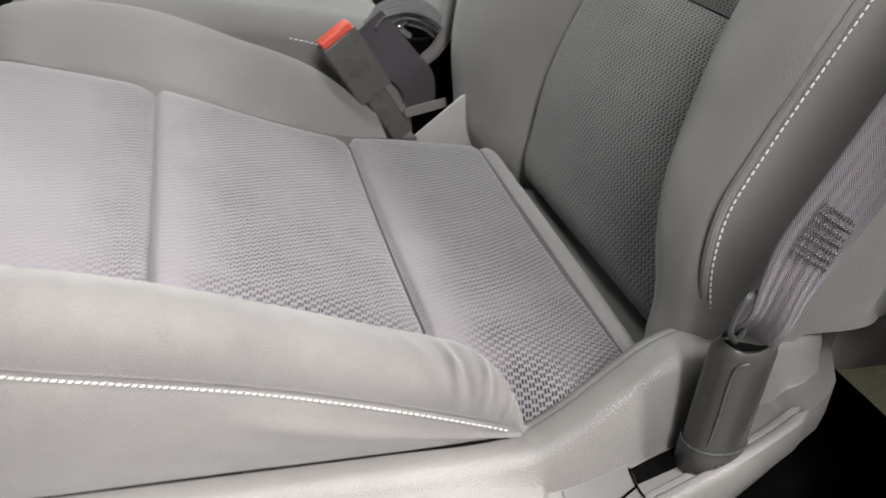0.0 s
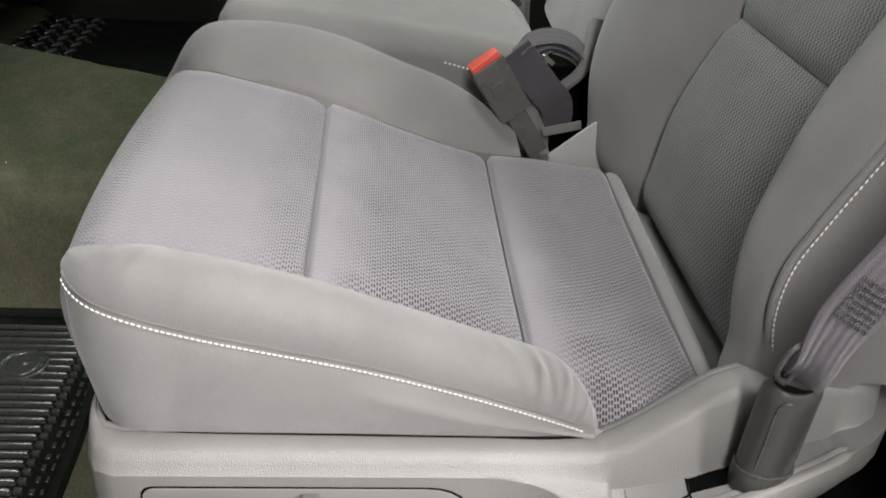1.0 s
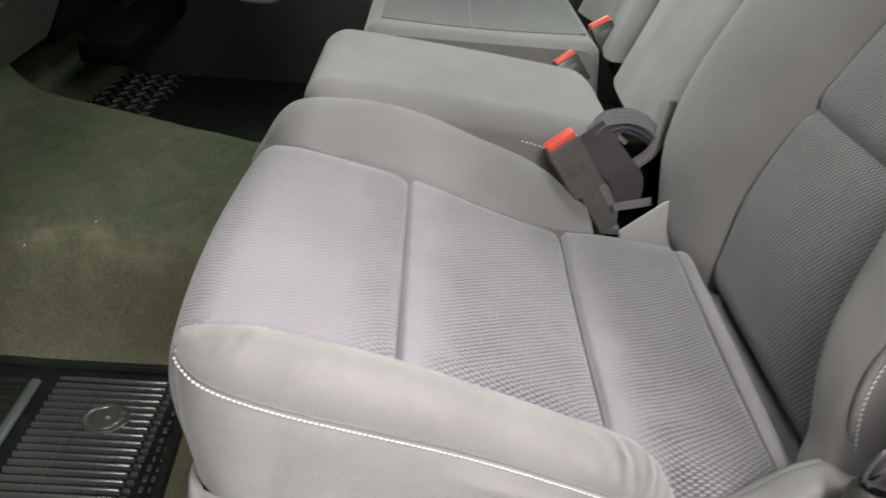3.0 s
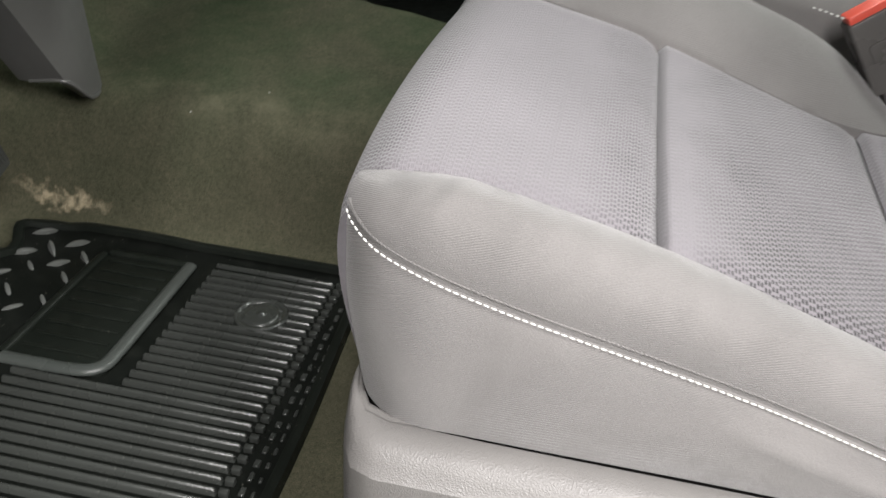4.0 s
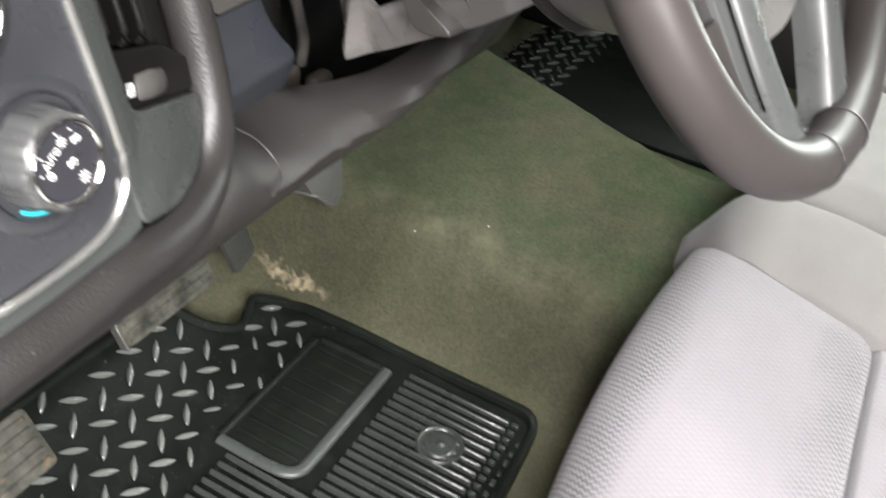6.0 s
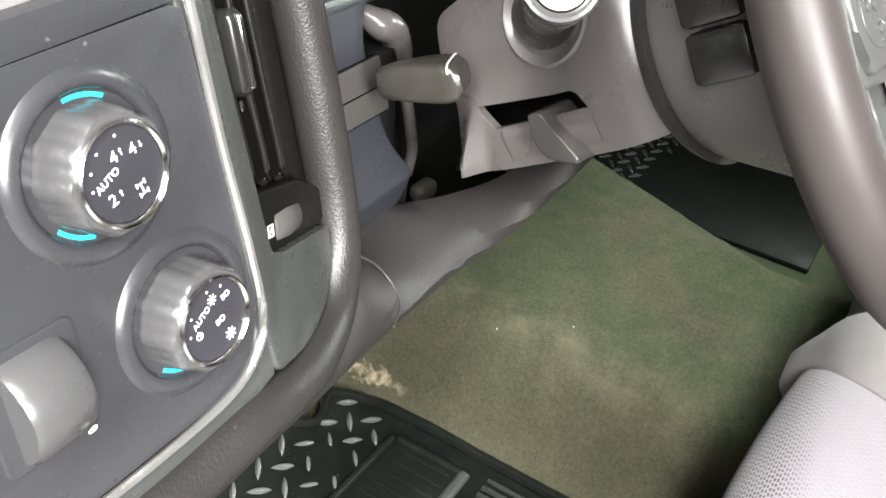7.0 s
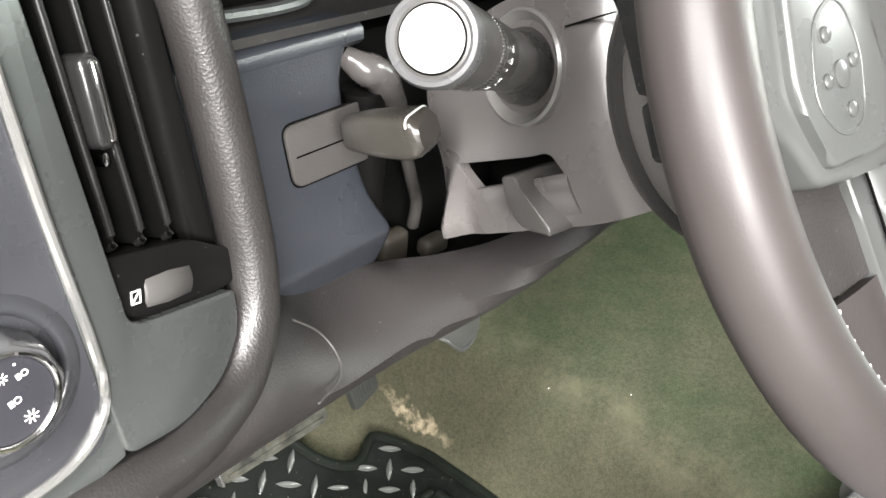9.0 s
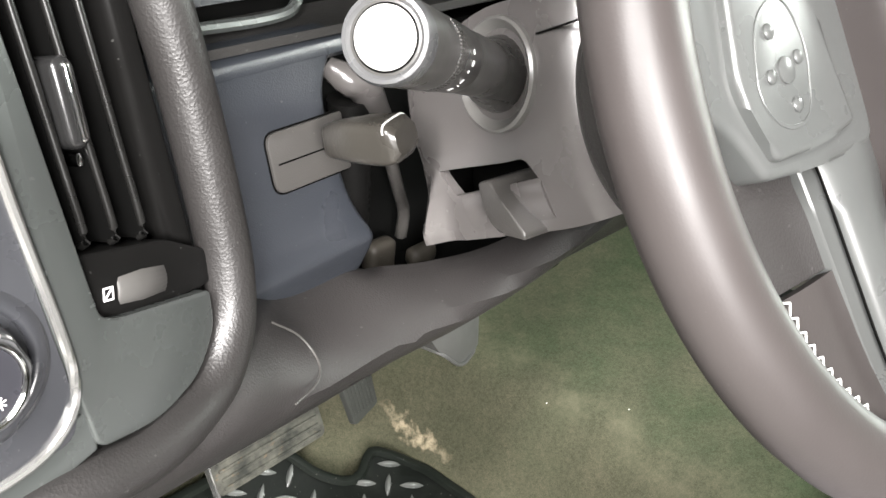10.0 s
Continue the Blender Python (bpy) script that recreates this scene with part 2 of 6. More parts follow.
SILVER = smooth("dash_satin_panel", (0.066, 0.072, 0.069), 0.27, 0.45, 0.5, 0.06)
BRIGHT = smooth("bright_bead", (0.62, 0.62, 0.60), 0.22, 0.9)
CHROME = smooth("chrome", (0.75, 0.75, 0.74), 0.10, 1.0, 0.5, 0.0)
BLACK = smooth("gloss_black", (0.012, 0.012, 0.012), 0.25)
# VOID: near-black colour that holds the shade of gaps and recesses; also black steel
VOID = smooth("cavity_shade_black", (0.0022, 0.0022, 0.0021), 0.85, 0.0, 0.03, 0.0)
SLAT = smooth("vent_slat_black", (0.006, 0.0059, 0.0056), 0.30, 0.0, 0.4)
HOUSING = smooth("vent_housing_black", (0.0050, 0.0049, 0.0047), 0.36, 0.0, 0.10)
BLUE = grained("lower_dash_blue_grey", (0.0182, 0.0204, 0.0245), 0.33, 900.0, 0.0003, 0.3)
COLUMN = grained("column_plastic", (0.067, 0.0625, 0.0605), 0.27, 900.0, 0.0002, 0.10, 0.6)
POCKET = grained("card_slot_grey", (0.040, 0.038, 0.0355), 0.36, 900.0, 0.0003, 0.3)
KNEE = grained("knee_panel_grained", (0.0225, 0.0208, 0.0203), 0.45, 700.0, 0.0005, 0.35, 0.30)
WHEEL = grained("wheel_leather_worn", (0.029, 0.0250, 0.0240), 0.45, 900.0, 0.0002, 0.10, 0.36, 0.02)
SPOKE = smooth("wheel_spoke_silver", (0.070, 0.073, 0.071), 0.30, 0.25)
CARPET = carpet_mat("cabin_carpet")
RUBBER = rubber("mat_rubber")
# lug, rib and pad rim rubber: paler than the mat to paint in highlights
LUG_RUBBER = rubber("lug_rubber_highlight", (0.105, 0.110, 0.104), 0.20, 0.6)
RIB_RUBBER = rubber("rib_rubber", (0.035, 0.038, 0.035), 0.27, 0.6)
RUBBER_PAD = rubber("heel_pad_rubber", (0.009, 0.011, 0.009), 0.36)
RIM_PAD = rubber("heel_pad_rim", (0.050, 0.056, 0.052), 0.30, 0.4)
PEDAL = dirty_pad("pedal_rubber_dusty")
GAS = rubber("accelerator_plastic", (0.040, 0.042, 0.038), 0.5)
RED = smooth("buckle_red", (0.62, 0.085, 0.055), 0.4)
BUCKLE = grained("buckle_plastic", (0.090, 0.086, 0.082), 0.30, 600.0, 0.0003, 0.3)
WEB = webbing_mat("belt_webbing", (0.064, 0.056, 0.066))
STITCH = smooth("white_thread", (0.66, 0.66, 0.63), 0.7)
KNOB = smooth("knob_grey", (0.060, 0.061, 0.062), 0.26, 0.2)
HUB = smooth("hub_plastic", (0.105, 0.101, 0.097), 0.30)
KNOB_FACE = smooth("knob_face_black", (0.020, 0.020, 0.024), 0.3)
PRINT = smooth("white_print", (0.82, 0.82, 0.82), 0.5)
CYAN = smooth("cyan_print", (0.02, 0.42, 0.52), 0.4)
CAP = smooth("stalk_cap_silver", (0.58, 0.58, 0.56), 0.35, 0.2)
COLLAR = smooth("dusty_collar", (0.092, 0.090, 0.085), 0.33)
SHEATH = smooth("sheath_plastic", (0.036, 0.035, 0.033), 0.30)
CONCRETE = grained("workshop_concrete", (0.30, 0.30, 0.28), 0.8, 60.0, 0.002, 0.4)
LINER = plain_cloth("roof_liner", (0.42, 0.42, 0.40))
GRIP_MAT = grained("worn_handle", (0.027, 0.0250, 0.0215), 0.30, 300.0, 0.0004, 0.25)
LIGHT_TRIM = grained("hinge_cover_grey", (0.30, 0.295, 0.285), 0.4, 560.0, 0.0006, 0.4)
PILLAR = grained("pillar_trim_grey", (0.075, 0.076, 0.072), 0.5, 480.0, 0.0007, 0.4)
DIRTY = smooth("dusty_brown_plastic", (0.030, 0.026, 0.020), 0.6)
DUCT = smooth("duct_grey", (0.085, 0.085, 0.082), 0.4)
WHEELGREY = smooth("thumbwheel_grey", (0.055, 0.053, 0.050), 0.45)


# ---------------------------------------------------------------- mesh helpers
def part(name, bm, material, parent=None, label="", flat=False):
    me = bpy.data.meshes.new(name)
    bmesh.ops.recalc_face_normals(bm, faces=bm.faces)
    bm.to_mesh(me)
    bm.free()
    me.materials.append(material)
    if not flat:
        for p in me.polygons:
            p.use_smooth = True
        me.set_sharp_from_angle(angle=radians(42))
    ob = new(name, me)
    if parent is not None:
        ob.parent = parent
        ob.matrix_parent_inverse = parent.matrix_world.inverted()
    if label:
        ob["label"] = label
    return ob


def piece(name, me, m, parent):
    """One of many alike pieces on a shared mesh, in the pose m."""
    ob = new(name, me)
    ob.parent = parent
    ob.matrix_parent_inverse = parent.matrix_world.inverted()
    ob.matrix_basis = m
    return ob


def shared(name, bm, material):
    """Mesh data for pieces that look alike."""
    ob_mesh = bpy.data.meshes.new(name)
    bmesh.ops.recalc_face_normals(bm, faces=bm.faces)
    bm.to_mesh(ob_mesh)
    bm.free()
    ob_mesh.materials.append(material)
    for p in ob_mesh.polygons:
        p.use_smooth = True
    ob_mesh.set_sharp_from_angle(angle=radians(42))
    return ob_mesh


def thing(name, at, label, category, group=""):
    ob = new(name)
    ob.matrix_world = Matrix.Translation(at)
    ob.empty_display_size = 0.02
    return tagged(ob, label, category, group)


def setting(ob, label, category):
    return tagged(ob, label, category, kind="structure")


def spline(pts, n):
    """Catmull-Rom through the points, sampled evenly by length at n points."""
    p = np.array(pts, float)
    q = np.vstack([2 * p[0] - p[1], p, 2 * p[-1] - p[-2]])
    out = []
    for i in range(1, len(q) - 2):
        for s in np.linspace(0, 1, 24, endpoint=i == len(q) - 3):
            a, b, c, d = q[i - 1], q[i], q[i + 1], q[i + 2]
            out.append(0.5 * (2 * b + (c - a) * s + (2 * a - 5 * b + 4 * c - d) * s * s + (3 * b - a - 3 * c + d) * s**3))
    out = np.array(out)
    run = np.r_[0, np.cumsum(np.linalg.norm(np.diff(out, axis=0), axis=1))]
    at = np.linspace(0, run[-1], n)
    return np.stack([np.interp(at, run, out[:, k]) for k in range(out.shape[1])], 1)


def curve1(pts):
    """A smooth function through (x, y) pairs, x rising."""
    xs, ys = np.array(pts, float).T
    slope = np.gradient(ys, xs)

    def f(x):
        x = min(max(x, xs[0]), xs[-1])
        i = int(min(max(np.searchsorted(xs, x) - 1, 0), len(xs) - 2))
        h = xs[i + 1] - xs[i]
        s = (x - xs[i]) / h
        return float((2 * s**3 - 3 * s**2 + 1) * ys[i] + (s**3 - 2 * s**2 + s) * h * slope[i] + (3 * s**2 - 2 * s**3) * ys[i + 1] + (s**3 - s**2) * h * slope[i + 1])

    return f


def sheet(rows, thick=None, closed=False):
    """A surface through rows of points (all of one length); thick: a vector by which its underside lies off. UVs in metres."""
    bm = bmesh.new()
    uvl = bm.loops.layers.uv.new("UVMap")
    rows = np.array(rows, float)
    nr, nc = rows.shape[:2]
    run_v = np.r_[0, np.cumsum(np.linalg.norm(np.diff(rows, axis=0), axis=2).mean(1))]
    run_u = np.cumsum(np.concatenate([np.zeros((nr, 1)), np.linalg.norm(np.diff(rows, axis=1), axis=2)], 1), 1)
    run_u -= run_u[:, nc // 2 : nc // 2 + 1]
    vs = [[bm.verts.new(p) for p in r] for r in rows]

    def quad(a, b, c, d, uvs):
        try:
            f = bm.faces.new((a, b, c, d))
        except ValueError:
            return
        for lo, t in zip(f.loops, uvs):
            lo[uvl].uv = t

    for i in range(nr - 1):
        for j in range(nc if closed else nc - 1):
            k = (j + 1) % nc
            uvs = [(run_u[i, j], run_v[i]), (run_u[i, k], run_v[i]), (run_u[i + 1, k], run_v[i + 1]), (run_u[i + 1, j], run_v[i + 1])]
            quad(vs[i][j], vs[i][k], vs[i + 1][k], vs[i + 1][j], uvs)
    if thick is not None:
        off = np.array(thick, float)
        ws = [[bm.verts.new(p + off) for p in r] for r in rows]
        z4 = [(0, 0)] * 4
        for i in range(nr - 1):
            for j in range(nc if closed else nc - 1):
                k = (j + 1) % nc
                quad(ws[i][j], ws[i + 1][j], ws[i + 1][k], ws[i][k], z4)
        if not closed:
            for i in range(nr - 1):
                quad(vs[i][0], vs[i + 1][0], ws[i + 1][0], ws[i][0], z4)
                quad(vs[i][-1], ws[i][-1], ws[i + 1][-1], vs[i + 1][-1], z4)
        for j in range(nc if closed else nc - 1):
            k = (j + 1) % nc
            quad(vs[0][j], ws[0][j], ws[0][k], vs[0][k], z4)
            quad(vs[-1][j], vs[-1][k], ws[-1][k], ws[-1][j], z4)
    elif closed:
        for r in (vs[0], vs[-1]):
            try:
                bm.faces.new(r)
            except ValueError:
                pass
    return bm


def tube(pts, radius, n=14, steps=40, flat=1.0, up=(0, 0, 1), ends=True):
    """A round (or flattened) bar along a smooth line. radius: one number or one per given point."""
    line = spline(pts, steps)
    rad = np.full(steps, radius) if np.isscalar(radius) else np.interp(np.linspace(0, 1, steps), np.linspace(0, 1, len(radius)), radius)
    rows = []
    for i, p in enumerate(line):
        d = line[min(i + 1, steps - 1)] - line[max(i - 1, 0)]
        d /= np.linalg.norm(d)
        a = np.cross(d, up)
        a /= np.linalg.norm(a)
        b = np.cross(a, d)
        rows.append([p + rad[i] * (math.cos(t) * a + flat * math.sin(t) * b) for t in np.arange(n) * 2 * math.pi / n])
    return sheet(rows, closed=True)


def ribbon(pts, width, across, steps=40, thick=0.0012):
    """A strap along a smooth line; across: the direction of its width."""
    line = spline(pts, steps)
    rows = []
    for i, p in enumerate(line):
        d = line[min(i + 1, steps - 1)] - line[max(i - 1, 0)]
        d /= np.linalg.norm(d)
        a = np.array(across(i / (steps - 1)) if callable(across) else across, float)
        a -= d * (a @ d)
        a /= np.linalg.norm(a)
        rows.append([p + a * s for s in np.linspace(-width / 2, width / 2, 7)])
    d = line[steps // 2 + 1] - line[steps // 2]
    a = np.array(across(0.5) if callable(across) else across, float)
    nrm = np.cross(a, d)
    return sheet(rows, thick=nrm / np.linalg.norm(nrm) * thick)


def basis(o, n, up=(0, 0, 1)):
    """A pose whose z is n, whose y points up along the face and whose x runs across it."""
    n = Vector(n).normalized()
    u = Vector(up).cross(n).normalized()
    v = n.cross(u)
    return Matrix((u, v, n)).transposed().to_4x4() if o is None else Matrix.Translation(o) @ Matrix((u, v, n)).transposed().to_4x4()


def rrect(u0, v0, u1, v1, r, n=5):
    out = []
    for cx, cy, a in ((u1 - r, v1 - r, 0), (u0 + r, v1 - r, 90), (u0 + r, v0 + r, 180), (u1 - r, v0 + r, 270)):
        out += [(cx + r * math.cos(radians(a + 90 * k / n)), cy + r * math.sin(radians(a + 90 * k / n))) for k in range(n + 1)]
    return out


def loop_round(pts, r, n=5):
    """A polygon with all its corners rounded by r."""
    out, m = [], len(pts)
    for i in range(m):
        p, a, b = Vector(pts[i]), Vector(pts[i - 1]), Vector(pts[(i + 1) % m])
        rr = r[i] if isinstance(r, (list, tuple)) else r
        da, db = (a - p), (b - p)
        kk = min(rr, da.length * 0.45, db.length * 0.45)
        p0, p1 = p + da.normalized() * kk, p + db.normalized() * kk
        for s in [j / n for j in range(n + 1)]:
            q = (1 - s) ** 2 * p0 + 2 * s * (1 - s) * p + s * s * p1
            out.append((q.x, q.y))
    return out


def prism(outline, z0, z1, m=None, edge=0.0, seg=2):
    """An outline in x and y raised from z0 to z1, its upper rim rounded by edge, in the pose m."""
    bm = bmesh.new()
    low = [bm.verts.new((x, y, z0)) for x, y in outline]
    top = bm.faces.new(low)
    got = bmesh.ops.extrude_face_region(bm, geom=[top])
    up = [g for g in got["geom"] if isinstance(g, bmesh.types.BMVert)]
    for v in up:
        v.co.z = z1
    if edge:
        rim = [e for e in bm.edges if all(abs(v.co.z - z1) < 1e-7 for v in e.verts)]
        bmesh.ops.bevel(bm, geom=rim, offset=edge, segments=seg, profile=0.5, affect="EDGES", clamp_overlap=True)
    if m is not None:
        bm.transform(m)
    return bm


def block(x0, y0, z0, x1, y1, z1, edge=0.004, seg=2, m=None):
    bm = bmesh.new()
    bmesh.ops.create_cube(bm, size=1.0)
    bm.transform(Matrix.Translation(((x0 + x1) / 2, (y0 + y1) / 2, (z0 + z1) / 2)) @ Matrix.Diagonal((x1 - x0, y1 - y0, z1 - z0, 1)))
    if edge:
        bmesh.ops.bevel(bm, geom=list(bm.edges), offset=edge, segments=seg, profile=0.5, affect="EDGES", clamp_overlap=True)
    if m is not None:
        bm.transform(m)
    return bm


def lathe(profile, m=None, n=40, wobble=None):
    """A profile of (radius, height) turned about z."""
    rows = []
    for r, h in profile:
        rows.append([((r * (wobble(t) if wobble else 1)) * math.cos(t), (r * (wobble(t) if wobble else 1)) * math.sin(t), h) for t in np.arange(n) * 2 * math.pi / n])
    bm = sheet(rows, closed=True)
    if m is not None:
        bm.transform(m)
    return bm


def evened(loop, n):
    p = np.array(loop + [loop[0]], float)
    run = np.r_[0, np.cumsum(np.linalg.norm(np.diff(p, axis=0), axis=1))]
    at = np.linspace(0, run[-1], n, endpoint=False)
    q = np.stack([np.interp(at, run, p[:, k]) for k in (0, 1)], 1)
    c = q.mean(0)
    i = int(np.argmin(np.abs(np.arctan2(*(q - c).T[::-1]) - math.pi / 2)))
    return np.roll(q, -i, axis=0)


def ring_plate(outer, inner, z0, z1, m, n=96, edge=0.002):
    """A plate between two loops that run the same way round, from z0 to z1."""
    a, b = evened(outer, n), evened(inner, n)
    c = (a + b) / 2
    def inset(p, q, k):
        d = q - p
        return p + d / np.linalg.norm(d, axis=1)[:, None] * k
    rows = []
    for loop, z in ((a, z0), (a, z1 - edge), (inset(a, b, edge), z1), (inset(b, a, edge), z1), (b, z1 - edge), (b, z0)):
        rows.append([(x, y, z) for x, y in loop])
    bm = bmesh.new()
    vs = [[bm.verts.new(p) for p in r] for r in rows]
    for i in range(len(rows)):
        k = (i + 1) % len(rows)
        for j in range(n):
            bm.faces.new((vs[i][j], vs[i][(j + 1) % n], vs[k][(j + 1) % n], vs[k][j]))
    bm.transform(m)
    return bm


def holed(outline, holes, z0, z1, m=None, edge=0.0, seg=2):
    """A plate with openings through it, from z0 to z1, the rims at z1 rounded by edge."""
    bm = bmesh.new()
    for loop in (outline, *holes):
        vs = [bm.verts.new((x, y, z0)) for x, y in loop]
        for a, b in zip(vs, vs[1:] + vs[:1]):
            bm.edges.new((a, b))
    bmesh.ops.triangle_fill(bm, use_beauty=True, use_dissolve=False, edges=list(bm.edges))
    rim0 = {frozenset((round(v.co.x, 7), round(v.co.y, 7)) for v in e.verts) for e in bm.edges if len(e.link_faces) == 1}
    got = bmesh.ops.extrude_face_region(bm, geom=list(bm.faces))
    for g in got["geom"]:
        if isinstance(g, bmesh.types.BMVert):
            g.co.z = z1
    if edge:
        rim = [e for e in bm.edges if all(abs(v.co.z - z1) < 1e-7 for v in e.verts) and frozenset((round(v.co.x, 7), round(v.co.y, 7)) for v in e.verts) in rim0]
        bmesh.ops.bevel(bm, geom=rim, offset=edge, segments=seg, profile=0.5, affect="EDGES", clamp_overlap=True)
    if m is not None:
        bm.transform(m)
    return bm


def joined(bms):
    """Several bmeshes as one."""
    out = bmesh.new()
    out.loops.layers.uv.new("UVMap")
    for b in bms:
        me = bpy.data.meshes.new("tmp")
        b.to_mesh(me)
        b.free()
        out.from_mesh(me)
        bpy.data.meshes.remove(me)
    return out


def lettering(text, size, m, material, parent):
    data = bpy.data.curves.new("lettering", "FONT")
    data.body, data.size, data.extrude = text, size, 0.0001
    data.align_x, data.align_y = "CENTER", "CENTER"
    data.resolution_u = 2
    data.materials.append(material)
    ob = new("lettering", data)
    ob.parent = parent
    ob.matrix_parent_inverse = parent.matrix_world.inverted()
    ob.matrix_basis = m
    return ob


# ---------------------------------------------------------------- cab shell and floor
def tunnel(x, y):
    """Height of the carpeted floor: flat under the feet, up over the wide tunnel, down again beyond it, up the toe board."""
    left = 0.262 - 0.035 * max(0.0, min(1.0, (y - 0.85) / 0.3))
    rise = 0.195 / (1 + math.exp(-(x - left - 0.055) / 0.017))
    top = 0.045 * max(0.0, min(1.0, (x - 0.36) / 0.36))
    edge = 0.712 + 0.42 * max(0.0, y - 0.60)
    fall = 1 / (1 + math.exp((x - edge - 0.02) / 0.010))
    toe = max(0.0, y - 1.06)
    lump = 0.003 * noise.noise((x * 14, y * 14, 0.0)) + 0.0015 * noise.noise((x * 45, y * 45, 3.0))
    return -0.012 + (rise + top) * fall + 0.095 * (1 - fall) + 0.9 * toe * toe / (toe + 0.06) + lump


xs = np.r_[np.linspace(-0.42, 0.20, 28), np.linspace(0.215, 0.42, 34), np.linspace(0.44, 0.66, 14), np.linspace(0.67, 0.95, 50), np.linspace(0.98, 1.50, 14)]
ys = np.linspace(-0.80, 1.42, 120)
setting(part("floor", sheet([[(x, y, tunnel(x, y)) for x in xs] for y in ys], thick=(0, 0, -0.03)), CARPET), "worn olive grey cabin carpet over a wide tunnel", "carpet")
hole = thing("carpet_plug", (0.722, 0.592, tunnel(0.722, 0.592)), "dark sunken plug in the carpet at the tunnel edge", "plug")
part("plug", lathe([(0.001, 0.001), (0.010, 0.0012), (0.016, 0.0035), (0.021, 0.001), (0.023, -0.008)], Matrix.Translation((0.722, 0.592, tunnel(0.722, 0.592))) @ Matrix.Rotation(radians(20), 4, "Y"), 24), GAS, hole)

random.seed(11)
for lx, ly in ((0.399, 0.791), (0.351, 0.886)):
    lint = thing("lint_speck", (lx, ly, tunnel(lx, ly)), "tiny pale lint speck on the carpet", "lint", "lint on the carpet")
    b = bmesh.new()
    bmesh.ops.create_icosphere(b, subdivisions=1, radius=0.0008 + 0.0005 * random.random())
    b.transform(Matrix.Translation((lx, ly, tunnel(lx, ly) + 0.0022)) @ Matrix.Diagonal((1.6, 0.9, 0.6, 1)))
    part("speck", b, STITCH, lint)

setting(part("wall_front", block(-0.62, 1.40, -0.04, 1.60, 1.46, 0.98, 0), DASH), "dark bulkhead behind the dashboard", "bulkhead")
setting(part("wall_rear", block(-0.62, -0.86, -0.04, 1.60, -0.80, 1.25, 0), LINER), "grey cab rear wall", "wall")
setting(part("wall_passenger", joined([block(1.50, -0.80, -0.04, 1.56, 1.40, 0.62, 0.01), block(1.50, 1.0, 0.62, 1.56, 1.40, 1.25, 0.01), block(1.50, -0.80, 0.62, 1.56, -0.45, 1.25, 0.01)]), DASH), "dark passenger door trim below an open window", "door")
setting(part("ceiling", block(-0.46, -0.80, 1.22, 1.56, 0.92, 1.27, 0.01), LINER), "light grey cab roof lining", "ceiling")
setting(part("ground", block(-9, -9, -0.52, 9, 9, -0.46, 0), CONCRETE), "grey workshop concrete floor", "ground")
setting(part("door_sill", block(-0.50, -0.80, -0.14, -0.42, 1.30, -0.02, 0.012), TRIM), "grey plastic door sill trim", "sill")
setting(part("pillar", block(-0.50, -0.62, -0.02, -0.37, -0.215, 1.22, 0.03, 3), PILLAR), "dark plastic door pillar trim", "pillar")
setting(part("pillar_front", block(-0.60, 0.86, -0.02, -0.50, 1.36, 0.66, 0.02, 3), DASH), "dark plastic kick panel under the dashboard", "pillar")
# near-black colour here stands in for the shade of the passenger footwell
setting(part("trim", joined([block(0.98, 0.92, 0.26, 1.50, 1.02, 0.31, 0.012, 3), block(0.95, 1.04, 0.30, 1.50, 1.36, 0.62, 0.03)]), VOID), "lower edge of the passenger dashboard, painted black for the footwell shade", "trim")


# ---------------------------------------------------------------- driver's seat
seat = thing("driver_seat", (0.0, 0.2, 0.0), "grey cloth driver seat with ribbed panels and white stitching", "seat")

PROFILE = spline([(-0.115, 0.290), (-0.09, 0.287), (0.0, 0.297), (0.095, 0.317), (0.20, 0.352), (0.30, 0.384), (0.40, 0.405), (0.45, 0.411), (0.481, 0.404), (0.500, 0.380), (0.499, 0.33), (0.480, 0.25)], 400)
near_x = curve1([(-0.12, -0.238), (0.03, -0.236), (0.05, -0.215), (0.075, -0.194), (0.12, -0.188), (0.30, -0.189), (0.40, -0.188), (0.46, -0.195), (0.50, -0.202), (0.52, -0.202)])
far_x = curve1([(-0.12, 0.230), (0.05, 0.222), (0.095, 0.204), (0.30, 0.196), (0.47, 0.214), (0.52, 0.228)])


near_edge = curve1([(-0.12, 0.290), (-0.06, 0.280), (0.0, 0.262), (0.03, 0.255), (0.044, 0.264), (0.068, 0.290), (0.10, 0.312), (0.13, 0.33)])


def cushion_top(x, y, z):
    return z + 0.04 * x - 0.006 * (1 - min(1.0, abs(x) / 0.2) ** 2)


